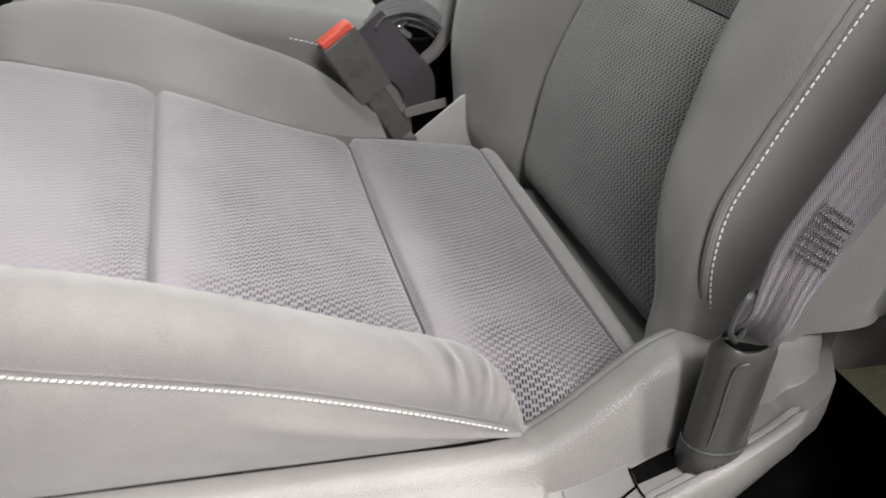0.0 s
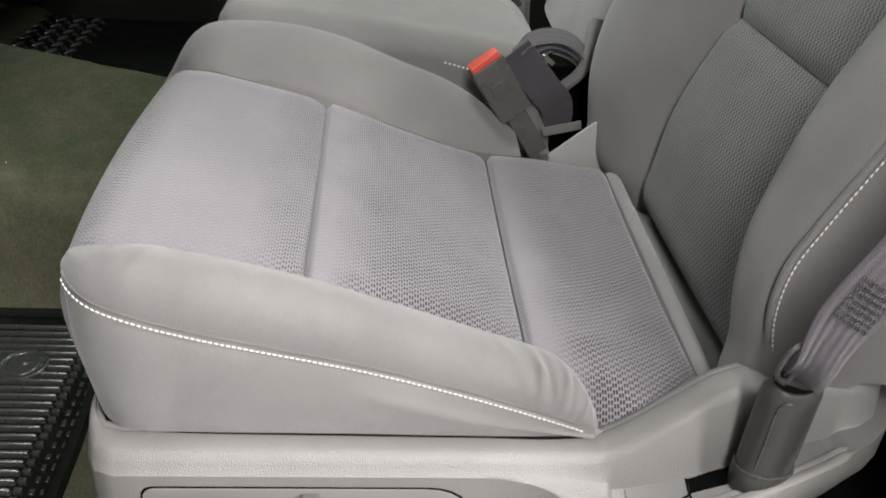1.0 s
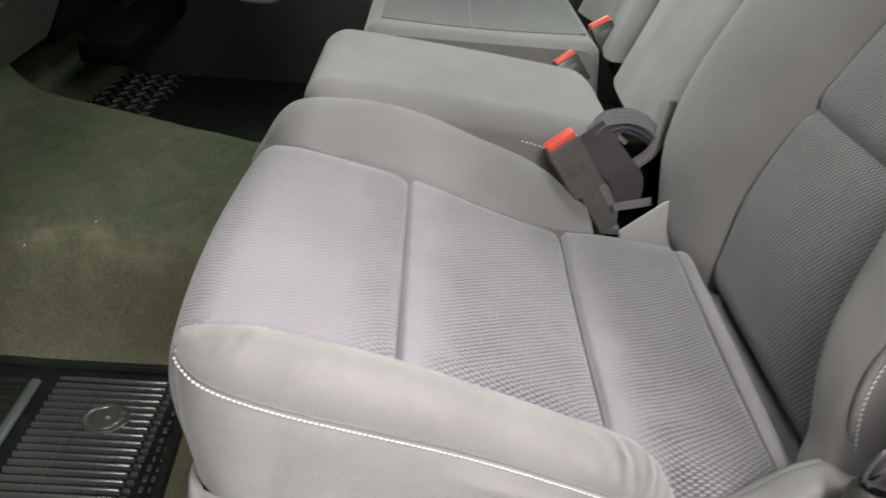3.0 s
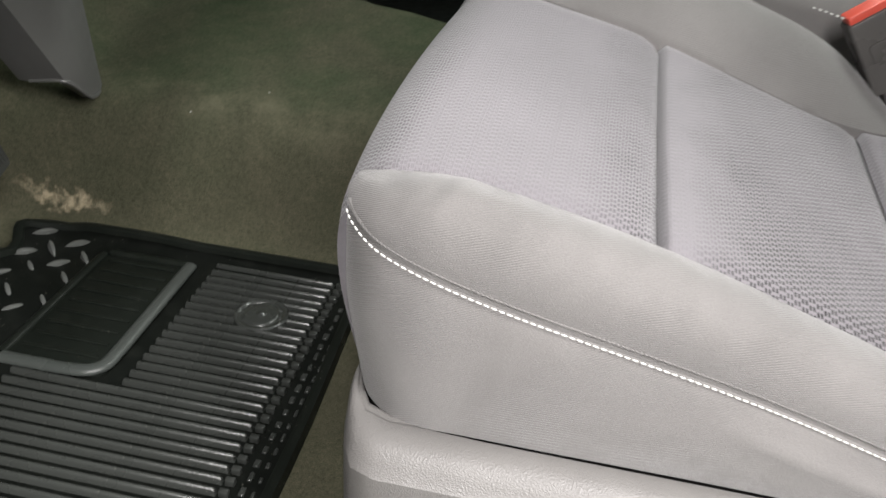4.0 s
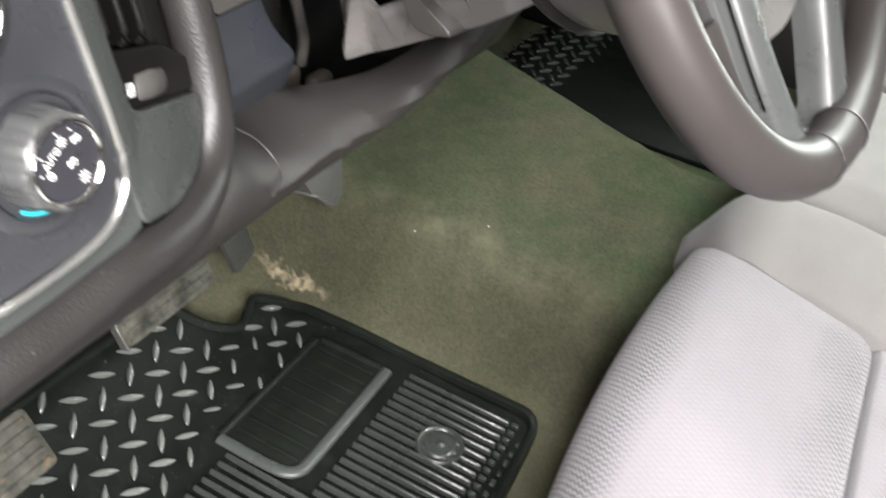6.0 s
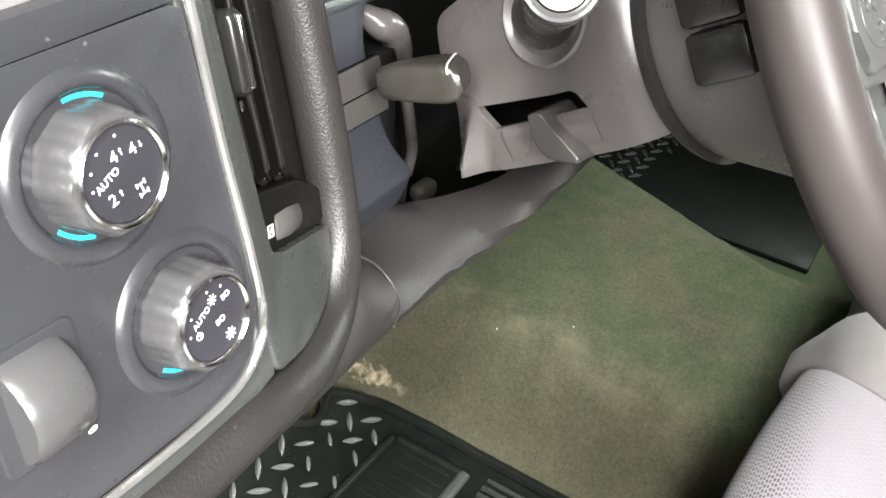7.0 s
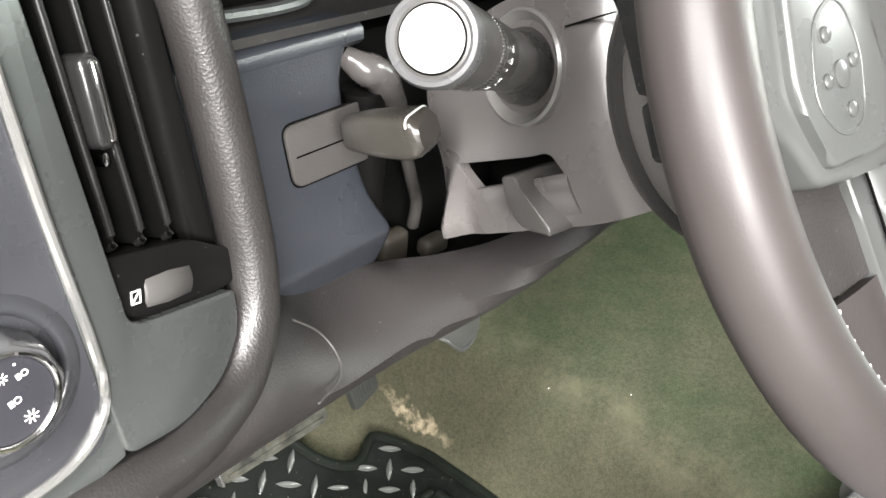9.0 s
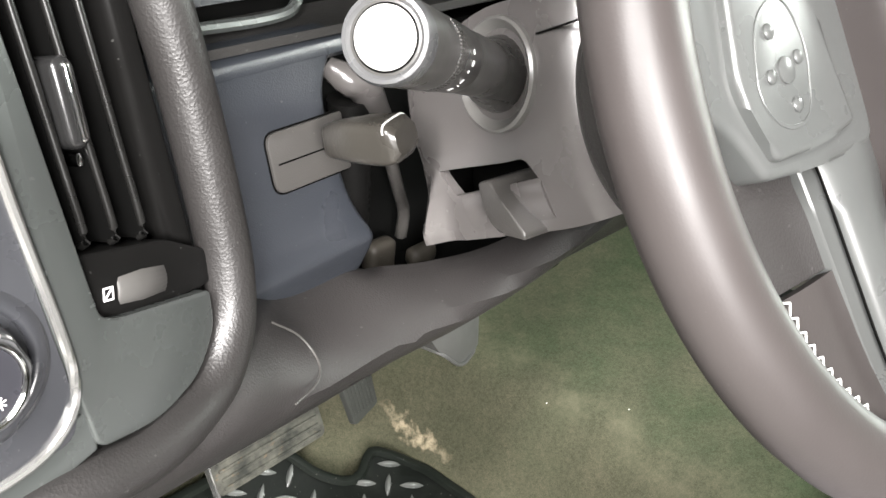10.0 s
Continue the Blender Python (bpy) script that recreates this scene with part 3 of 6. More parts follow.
def panel_rows(y0, y1, cut=None):
    """Rows of the seat panel between two seams, drawn in at the seams and a little proud between them."""
    yz = [p for p in PROFILE]
    start = min(range(len(yz)), key=lambda i: abs(yz[i][0] - y0) + (0 if yz[i][1] > 0.28 else 9))
    stop = len(yz) - 1 if cut else min(range(len(yz)), key=lambda i: abs(yz[i][0] - y1) + (9 if i > 330 else 0))
    idx = np.unique(np.r_[np.linspace(start, stop, 50), start + (stop - start) * np.array([0.01, 0.02, 0.03, 0.045, 0.06, 0.94, 0.955, 0.97, 0.98, 0.99])].astype(int))
    rows, run = [], 0.0
    length = np.linalg.norm(np.diff(PROFILE[start : stop + 1], axis=0), axis=1).sum()
    for a, i in enumerate(idx):
        y, z = PROFILE[i]
        if a:
            run += np.linalg.norm(PROFILE[i] - PROFILE[idx[a - 1]])
        d0, d1 = run, (9 if cut else length - run)
        dip = 0.005 * math.exp(-((d0 / 0.0030) ** 2)) + (0.006 if y0 > 0 else 0.0) * math.exp(-((d0 / 0.014) ** 2)) + 0.009 * math.exp(-((d1 / 0.0042) ** 2))
        swell = 0.005 * math.sin(math.pi * min(1.0, run / length)) * (0 if cut else 1)
        row = []
        for s in np.linspace(0, 1, 44):
            x = near_x(y) + (far_x(y) - near_x(y)) * s
            side = 0.006 * (math.exp(-((s / 0.03) ** 2)) + math.exp(-(((1 - s) / 0.03) ** 2)))
            zz = cushion_top(x, y, z)
            if y < 0.115:
                zz -= max(0.0, cushion_top(near_x(y), y, z) - near_edge(y)) * max(0.0, 1 - s / 0.16) ** 2 * min(1.0, (0.115 - y) / 0.02)
            if cut and y > 0.44:
                zz -= 0.004 * max(0.0, 1 - s / 0.05)
            k = min(1.0, max(0.0, (0.512 - y) / 0.05)) if cut else 1.0
            bow = 0.016 * max(0.0, (y - 0.40) / 0.10) * (1 - min(1.0, abs(x) / 0.21) ** 2) if cut else 0.0
            row.append((x, y + bow - (1 - k) * 0.3 * (dip + side), zz - k * (dip + side) + swell * math.sin(math.pi * s) ** 0.6))
        rows.append(row)
    return rows


part("cushion_panel", sheet(panel_rows(0.3008, 0.6, True), thick=(0, -0.02, -0.03)), SEAT_RIB, seat, "ribbed grey cloth front panel")
part("cushion_panel", sheet(panel_rows(0.0958, 0.3000), thick=(0, 0, -0.03)), SEAT_RIB, seat, "ribbed grey cloth middle panel")
part("cushion_panel", sheet(panel_rows(-0.070, 0.0950), thick=(0, 0, -0.03)), SEAT_RIB, seat, "ribbed grey cloth rear panel")
rows = [[(x, y, zz + 0.04 * x + (0.003 if 1 <= i <= 5 else 0) - 0.010 * max(0.0, (x - 0.205) / 0.025) ** 2) for x in np.linspace(-0.238, 0.230, 40)] for i, (y, zz) in enumerate(((-0.0712, 0.276), (-0.0718, 0.2815), (-0.0745, 0.2840), (-0.079, 0.2850), (-0.084, 0.2845), (-0.0885, 0.2815), (-0.0915, 0.276), (-0.093, 0.255)))]
part("rear_welt", sheet(rows, thick=(0, 0, -0.02)), WELT, seat, "smooth cloth strip along the rear edge")
part("rear_flap", block(-0.238, -0.165, 0.19, 0.23, -0.094, 0.262, 0.006), SEAT_PLAIN, seat, "cloth flap tucked under the backrest")
part("seat_base", block(-0.255, -0.40, 0.0, 0.25, 0.30, 0.15, 0.01), VOID, seat, "black steel seat base")
part("foam_core", block(-0.22, -0.10, 0.13, 0.27, 0.47, 0.272, 0.02), SEAT_PLAIN, seat)

zi = curve1([(-0.12, 0.29), (0.0, 0.297), (0.095, 0.317), (0.20, 0.352), (0.30, 0.384), (0.40, 0.405), (0.45, 0.411), (0.483, 0.404), (0.51, 0.39)])
SEAM = spline([(-0.203, 0.488, 0.402), (-0.218, 0.4895, 0.401), (-0.238, 0.480, 0.394), (-0.2525, 0.452, 0.3815), (-0.257, 0.386, 0.3625), (-0.257, 0.246, 0.331), (-0.257, 0.15, 0.303), (-0.256, 0.066, 0.273), (-0.254, 0.038, 0.260)], 90)
INNER = spline([(-0.200, 0.488, 0), (-0.193, 0.482, 0), (-0.188, 0.462, 0), (-0.187, 0.42, 0), (-0.188, 0.36, 0), (-0.188, 0.246, 0), (-0.186, 0.15, 0), (-0.185, 0.112, 0), (-0.191, 0.080, 0), (-0.206, 0.057, 0), (-0.229, 0.043, 0), (-0.252, 0.039, 0)], 90)
LOWER = spline([(-0.150, 0.487, 0.24), (-0.200, 0.483, 0.24), (-0.231, 0.464, 0.242), (-0.247, 0.436, 0.246), (-0.250, 0.386, 0.248), (-0.251, 0.246, 0.249), (-0.252, 0.15, 0.249), (-0.252, 0.066, 0.249), (-0.251, 0.036, 0.249)], 90)
for k, p in enumerate(INNER):
    w = max(0.0, (k / 89 - 0.84) / 0.16) ** 1.6
    p[2] = (1 - w) * (cushion_top(p[0], p[1], zi(p[1])) - 0.005) + w * 0.261
    if k < 12:
        p[2] += (SEAM[0][2] - p[2]) * (1 - k / 12)
INNER[-1], INNER[0] = SEAM[-1] + (0.003, 0, 0.001), SEAM[0] + (0.003, -0.001, 0.001)

rows = []
for t in np.linspace(0, 1, 250):
    i = min(88, int(t * 89))
    a, b = INNER[i] + (INNER[i + 1] - INNER[i]) * (t * 89 - i), SEAM[i] + (SEAM[i + 1] - SEAM[i]) * (t * 89 - i)
    h = np.interp(t, [0, 0.15, 0.5, 0.75, 1.0], [0.024, 0.033, 0.029, 0.024, 0.026]) * min(1.0, (t / 0.16) ** 0.6) * min(1.0, ((1 - t) / 0.11) ** 0.55)
    row = []
    for q in np.linspace(0, 1, 24):
        c, s = math.cos(q * math.pi / 2), math.sin(q * math.pi / 2)
        fold = 0.0
        for t0, lean, deep, wide in ((0.832, 0.10, 0.0060, 0.008), (0.852, 0.10, -0.0050, 0.007), (0.888, 0.07, 0.0050, 0.007), (0.905, 0.06, -0.0045, 0.006), (0.945, 0.03, 0.0040, 0.006), (0.790, 0.16, 0.0022, 0.012)):
            fold += deep * math.exp(-(((t - t0 - lean * (q - 0.5)) / wide) ** 2)) * min(1.0, max(0.0, 1.3 - abs(q - 0.62) * 2.2))
        p = np.array([a[0] + (b[0] - a[0]) * s, a[1] + (b[1] - a[1]) * (1 - c), b[2] + (a[2] - b[2]) * c])
        p += np.array([-0.35, 0, 0.94]) * (h * math.sin(math.pi * q ** 0.8) ** 0.85 + fold * math.sin(math.pi * q) ** 0.7 + 0.0012 * noise.noise((t * 40, q * 5, 0.5)) * math.sin(math.pi * q))
        row.append(p)
    rows.append(row)
part("side_bolster", sheet(rows, thick=(0.003, -0.006, -0.012)), SEAT_PLAIN, seat, "plain grey cloth bolster, creased at its rear end")

rows = []
for i in range(90):
    a, b = SEAM[i], LOWER[i]
    out = np.array([-1.0, 0, 0]) if i > 26 else np.array([-0.7, 0.7, 0])
    row = []
    for q in np.linspace(0, 1, 16):
        puff = 0.007 * math.sin(math.pi * q) * min(1.0, (89 - i) / 30) - 0.003 * math.exp(-((q / 0.05) ** 2)) + 0.0022 * math.sin(math.pi * q) * noise.noise((i * 0.09, q * 2.2, 4.0))
        if i > 46:
            puff += 0.0032 * math.sin(math.pi * q) * math.exp(-(((q - 0.25 - 0.010 * (i - 46)) / 0.10) ** 2)) * min(1.0, (i - 46) / 10)
        row.append(a + (b - a) * q + out * puff)
    rows.append(row)
part("side_panel", sheet(rows, thick=(0.004, -0.008, -0.004)), SEAT_PLAIN, seat, "plain grey cloth side panel, lightly soiled")
# black tube draws the line of shade between side panel and valance
part("shadow_gap", tube(LOWER[6:90:3] + (-0.0012, 0, 0.0020), 0.0026, 6, 80), VOID, seat, "black tube painting the shade line above the valance")
part("piping", tube(SEAM[5:88:3] + (0.0015, -0.001, 0.0016), 0.0024, 8, 90), SEAT_PLAIN, seat)


def thread(line, pitch, dash, r, off):
    """White stitches as short rounded dashes along a line."""
    line = np.array(line)
    run = np.r_[0, np.cumsum(np.linalg.norm(np.diff(line, axis=0), axis=1))]
    out = []
    for s in np.arange(pitch, run[-1] - pitch, pitch):
        p, q = (np.array([np.interp(v, run, line[:, k]) for k in range(3)]) for v in (s, s + dash))
        m = (p + q) / 2 + np.array(off)
        d = Vector(q - p)
        bm = bmesh.new()
        bmesh.ops.create_icosphere(bm, subdivisions=1, radius=1.0)
        bm.transform(Matrix.Translation(m) @ d.to_track_quat("X", "Z").to_matrix().to_4x4() @ Matrix.Diagonal((dash * 0.52, r, r, 1)))
        out.append(bm)
    return joined(out)


part("stitching", thread(SEAM[4:88], 0.0047, 0.0042, 0.00066, (-0.0026, 0.0003, -0.0030)), STITCH, seat, "white twin-needle stitching")

# far bolster
rows = []
for t in np.linspace(0, 1, 60):
    y = 0.045 + (0.515 - 0.045) * t
    fade = min(1.0, math.sin(math.pi * min(1.0, max(0.0, 0.04 + 0.93 * t))) * 2.2)
    ax, az = far_x(y), cushion_top(far_x(y), y, zi(min(y, 0.50))) - 0.004
    h = curve1([(0.04, 0.004), (0.117, 0.046), (0.216, 0.055), (0.317, 0.057), (0.43, 0.040), (0.48, 0.025), (0.515, 0.0)])(y)
    row = []
    for q in np.linspace(0, 1, 26):
        x = ax + (0.318 - ax) * q
        z = az + h * math.sin(math.pi * min(1.0, q * 1.15) ** 0.85) if q < 0.87 else az
        z = az + h * (math.sin(math.pi * q ** 0.9 * 0.62) / 1.0) if q < 0.75 else az + h * math.sin(math.pi * 0.75 ** 0.9 * 0.62) - 0.17 * ((q - 0.75) / 0.25) ** 2.2
        yy = y - (0.02 * (q - 0.5) ** 2 * 4 * max(0, t - 0.8) / 0.2)
        row.append((x, yy, z - (0.05 * ((t - 0.9) / 0.1) ** 2 if t > 0.9 else 0) * 0.6))
    rows.append(row)
part("side_bolster", sheet(rows, thick=(0, 0, -0.03)), SEAT_PLAIN, seat, "plain grey cloth inner bolster")

part("stitching", thread([(0.283, 0.158, 0.4150), (0.283, 0.136, 0.4105), (0.284, 0.115, 0.4050)], 0.0062, 0.0042, 0.0009, (-0.002, 0, 0.001)), STITCH, seat, "short white stitching on the inner bolster")
# plastic valance with its ridge, pocket and switch panel
SWITCH = [(0.432, 0.085), (0.128, 0.085), (0.130, 0.155), (0.158, 0.220), (0.430, 0.220)]
part("panel_gap", prism(loop_round([(y + (0.0014 if y > 0.3 else -0.0014), z + (0.0014 if z > 0.1 else -0.0014)) for y, z in SWITCH], [0.012, 0.012, 0.05, 0.03, 0.012]), 0.0, 0.0027, Matrix(((0, 0, -1, -0.2825), (1, 0, 0, 0), (0, 1, 0, 0), (0, 0, 0, 1)))), VOID, seat, "dark gap round the switch panel")
part("switch_panel", prism(loop_round(SWITCH, [0.012, 0.012, 0.05, 0.03, 0.012]), 0.0, 0.0042, Matrix(((0, 0, -1, -0.2825), (1, 0, 0, 0), (0, 1, 0, 0), (0, 0, 0, 1))), 0.001), TRIM_SMOOTH, seat, "smooth grey power seat switch panel")
for y0, z0 in ((0.288, 0.202), (0.244, 0.194)):
    sw = part("seat_switch", prism(loop_round([(y0 - 0.012, z0 - 0.035), (y0 + 0.012, z0 - 0.035), (y0 + 0.009, z0 + 0.014), (y0 - 0.009, z0 + 0.014)], 0.004), 0.0, 0.018, Matrix(((0, 0, -1, -0.284), (1, 0, 0, 0), (0, 1, 0, 0), (0, 0, 0, 1))), 0.004, 3), COLLAR, seat, "small grey seat lever switch")

# rear of the valance: one moulding that rises as a ridge beside the cushion and opens into the belt pocket
ridge_z = curve1([(-0.32, 0.338), (-0.10, 0.334), (-0.08, 0.333), (-0.06, 0.325), (-0.025, 0.297), (0.010, 0.268), (0.035, 0.254), (0.06, 0.252), (0.14, 0.252)])
wall_x = curve1([(-0.32, -0.284), (-0.235, -0.290), (-0.19, -0.306), (-0.145, -0.320), (-0.10, -0.325), (-0.05, -0.326), (0.0, -0.325), (0.03, -0.320), (0.05, -0.310), (0.08, -0.294), (0.12, -0.285), (0.14, -0.2845)])
wall_z = curve1([(-0.32, 0.325), (-0.235, 0.318), (-0.19, 0.305), (-0.145, 0.288), (-0.10, 0.265), (-0.05, 0.240), (0.0, 0.216), (0.03, 0.208), (0.05, 0.214), (0.08, 0.226), (0.12, 0.231), (0.14, 0.231)])
foot_z = curve1([(-0.32, 0.325), (-0.19, 0.300), (-0.12, 0.275), (-0.085, 0.260), (-0.04, 0.244), (0.0, 0.230), (0.03, 0.226), (0.06, 0.231), (0.14, 0.233)])


def recess(y):
    k = min(1.0, max(0.0, (0.030 - y) / 0.008)) * min(1.0, max(0.0, (y + 0.165) / 0.01))
    return k * k * (3 - 2 * k)


def pocket_z(x, y):
    s = min(1.0, max(0.0, (x + 0.2845) / (wall_x(y) + 0.007 + 0.2845)))
    return foot_z(y) + (wall_z(y) - foot_z(y)) * s - 0.006 * recess(y)


rows = []
for y in np.r_[[0.492, 0.489, 0.482, 0.470, 0.452], np.linspace(0.43, 0.15, 14), np.linspace(0.14, 0.04, 16), np.linspace(0.034, 0.018, 10), np.linspace(0.012, -0.15, 30), np.linspace(-0.155, -0.17, 6), np.linspace(-0.18, -0.32, 10)]:
    rz, ox, oz, fz, k = ridge_z(y), wall_x(y), wall_z(y), foot_z(y), recess(y)
    f = min(1.0, max(0.0, (-0.07 - y) / 0.10))
    sec = [(-0.243, rz - 0.03), (-0.245, rz - 0.007), (-0.2475, rz - 0.002), (-0.252, rz), (-0.260, rz + 0.0005), (-0.268, rz - 0.0005), (-0.2745, rz - 0.004), (-0.2790, max(rz - 0.011, fz + 0.003)), (-0.2830, fz + 0.0015), (-0.2845, fz - 0.006 * k)]
    sec += [(ox + 0.0075 * k + (-0.2845 - ox - 0.0075 * k) * s, fz + (oz - fz) * (1 - s) - 0.006 * k) for s in (0.66, 0.33, 0.0)]
    sec += [(ox + 0.0070 * k, oz - 0.0012 * k), (ox + 0.0055 * k, oz), (ox + 0.001 * k, oz - 0.0006), (ox - 0.002 * k, oz - 0.003), (ox - 0.0035 * k, oz - 0.010), (ox - 0.002 * k, oz - 0.030), (ox + 0.001 + 0.012 * f, oz - 0.055), (ox + 0.002 + 0.05 * f, 0.15 + (oz - 0.068 - 0.15) * f), (ox + 0.006 + 0.06 * f, 0.10 + 0.03 * f), (ox + 0.02 + 0.05 * f, 0.062)]
    front = 0.055 * min(1.0, max(0.0, (y - 0.448) / 0.044)) ** 3
    front += 0.12 * min(1.2, max(0.0, (-0.182 - y) / 0.06)) ** 2
    rows.append([(x + front, y - (front * 0.1 if y > 0 else 0.0), z) for x, z in sec])
part("valance", sheet(rows, thick=(0.008, 0, -0.002)), TRIM, seat, "grained grey plastic seat valance with a belt pocket")
rows = []
for y in np.linspace(0.012, -0.150, 20):
    x0, x1 = -0.2865, wall_x(y) + 0.0095
    rows.append([(x, y, pocket_z(x, y) + 0.0016) for x in np.linspace(x0, x1, 6)])
part("pocket_floor", sheet(rows, thick=(0, 0, -0.004)), TRIM_SMOOTH, seat, "smooth grey pocket floor plate")
for line in (((-0.307, 0.010), (-0.314, 0.002), (-0.3155, 0.010)), ((-0.314, 0.002), (-0.310, -0.015), (-0.304, -0.039)), ((-0.289, -0.039), (-0.304, -0.039), (-0.3165, -0.041))):
    part("plate_gap", tube([(x, y, pocket_z(x, y) + 0.0018) for x, y in line], 0.0011, 6, 16), VOID, seat)
hole_rows = [[(x, y, pocket_z(x, y) + 0.0022) for x in np.linspace(xa, xb, 5)] for y, xa, xb in ((-0.040, -0.290, -0.303), (-0.055, -0.2885, -0.3035), (-0.075, -0.2875, -0.304), (-0.086, -0.287, -0.304))]
part("belt_opening", sheet(hole_rows, thick=(0, 0, -0.001)), VOID, seat, "dark opening for the belt anchor")

# backrest
back_y = curve1([(0.26, -0.114), (0.30, -0.106), (0.34, -0.113), (0.40, -0.124), (0.527, -0.170), (0.62, -0.214), (0.715, -0.262), (0.95, -0.375), (1.05, -0.42)])
back_near = curve1([(0.26, -0.185), (0.36, -0.178), (0.44, -0.150), (0.52, -0.125), (0.62, -0.118), (1.05, -0.120)])
back_far = curve1([(0.26, 0.165), (0.40, 0.170), (0.527, 0.163), (0.715, 0.138), (1.05, 0.13)])


def back_rows(z0, z1):
    rows = []
    for t in np.linspace(0, 1, 56):
        z = z0 + (z1 - z0) * t
        d = 0.009 * (math.exp(-((t * (z1 - z0) / 0.010) ** 2)) + math.exp(-(((1 - t) * (z1 - z0) / 0.010) ** 2)))
        row = []
        for s in np.linspace(0, 1, 40):
            x = back_near(z) + (back_far(z) - back_near(z)) * s
            side = 0.006 * (math.exp(-((s / 0.03) ** 2)) + math.exp(-(((1 - s) / 0.03) ** 2)))
            row.append((x, back_y(z) - d - side + 0.010 * math.sin(math.pi * t) * math.sin(math.pi * s) ** 0.5, z))
        rows.append(row)
    return rows


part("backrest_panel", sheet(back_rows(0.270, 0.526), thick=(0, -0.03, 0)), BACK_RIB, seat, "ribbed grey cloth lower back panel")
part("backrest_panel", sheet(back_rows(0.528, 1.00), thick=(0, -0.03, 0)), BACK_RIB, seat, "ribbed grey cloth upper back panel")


def back_bolster(side):
    """Swelling side of the backrest: out from the panel, over a crest and round to the rear."""
    rows = []
    for z in np.linspace(0.262, 1.0, 70):
        base = back_y(z)
        if side < 0:
            a, edge = back_near(z), -0.256
            crest = curve1([(0.26, 0.026), (0.33, 0.032), (0.40, 0.050), (0.43, 0.055), (0.50, 0.055), (0.60, 0.054), (1.0, 0.047)])(z)
            pts = [(a, base - 0.004), (a - 0.012, base + crest * 0.55), (a + (edge - a) * 0.45, base + crest), (edge + 0.012, base + crest * 0.92), (edge, base + crest * 0.72), (edge - 0.012, base + crest * 0.2), (edge - 0.020, base - 0.06), (edge - 0.018, base - 0.12), (edge + 0.01, base - 0.16)]
        else:
            a, edge = back_far(z), 0.315
            crest = curve1([(0.26, 0.030), (0.36, 0.064), (0.48, 0.094), (0.56, 0.101), (0.70, 0.098), (1.0, 0.08)])(z)
            pts = [(a, base - 0.004), (a + 0.02, base + crest * 0.28), (a + (edge - a) * 0.45, base + crest * 0.78), (edge - 0.03, base + crest), (edge - 0.008, base + crest * 0.88), (edge, base + crest * 0.6), (edge + 0.004, base - 0.02), (edge, base - 0.12), (edge - 0.02, base - 0.15)]
        lift = 0.075 * (1 - (z - 0.262) / 0.738) ** 8 if side < 0 else 0.0
        rows.append([(x, y, z + lift * min(1.0, max(0.0, (i - 12) / 8))) for i, (x, y) in enumerate(spline(pts, 34))])
    return rows


part("back_bolster", sheet(back_bolster(-1), thick=(0.01, -0.02, 0)), SEAT_PLAIN, seat, "plain grey cloth outer back bolster")
part("back_bolster", sheet(back_bolster(1), thick=(-0.01, -0.02, 0)), SEAT_PLAIN, seat, "plain grey cloth inner back bolster")
BSEAM = spline([(-0.256, -0.116, 0.322), (-0.259, -0.100, 0.357), (-0.261, -0.091, 0.398), (-0.261, -0.094, 0.440), (-0.261, -0.110, 0.480), (-0.261, -0.131, 0.525), (-0.261, -0.163, 0.590), (-0.261, -0.203, 0.67), (-0.261, -0.256, 0.78)], 120)
part("stitching", thread(BSEAM, 0.0056, 0.0044, 0.0009, (-0.003, 0.003, 0)), STITCH, seat, "white stitching on the back bolster")
part("piping", tube(BSEAM[::4] + (0.003, 0.005, 0), 0.0032, 8, 90, 1.0, (1, 0, 0)), SEAT_PLAIN, seat)
far_crest = curve1([(0.26, 0.030), (0.36, 0.064), (0.48, 0.094), (0.56, 0.101), (0.70, 0.098), (1.0, 0.08)])
part("piping", tube([(0.311 + 0.002 * math.sin(z * 22), back_y(z) + far_crest(z) * 0.82, z) for z in np.linspace(0.40, 0.82, 16)], 0.0024, 8, 80, 1.0, (1, 0, 0)), SHEATH, seat, "dark piping along the inner edge")
part("piping", tube([(0.306 + 0.002 * math.sin(z * 22), back_y(z) + far_crest(z) * 0.90, z) for z in np.linspace(0.40, 0.82, 16)], 0.0022, 8, 80, 1.0, (1, 0, 0)), SEAT_PLAIN, seat)
part("back_shell", block(-0.24, -0.36, 0.25, 0.30, -0.24, 0.60, 0.03), SEAT_PLAIN, seat)


# ---------------------------------------------------------------- belts and buckles
belt = thing("seat_belt", (-0.305, -0.085, 0.23), "purple-grey seat belt webbing in a black plastic sheath", "seat belt")
rows = []
for s in np.linspace(0, 1, 24):
    c = np.array([-0.301, -0.0955, 0.236]) * (1 - s) + np.array([-0.316, -0.0900, 0.366]) * s
    hw, hd = 0.0240 - 0.0005 * s, 0.0175
    if s < 0.27:
        hw, hd = hw + 0.0015, hd + 0.0015
    if s > 0.92:
        hw, hd = hw - 0.005 * ((s - 0.92) / 0.08) ** 2, hd - 0.005 * ((s - 0.92) / 0.08) ** 2
    rows.append([(c[0] + hd * (abs(math.sin(t)) ** 0.9) * (1 if math.sin(t) > 0 else -1), c[1] + hw * (abs(math.cos(t)) ** 0.9) * (1 if math.cos(t) > 0 else -1), c[2] + (0.012 * math.cos(t) ** 2 * (1 if math.cos(t) < 0 else 0.35) * min(1.0, max(0.0, (s - 0.5) / 0.5)))) for t in np.arange(32) * math.pi / 16])
part("sheath", sheet(rows, closed=True), SHEATH, belt, "scuffed black plastic sheath")
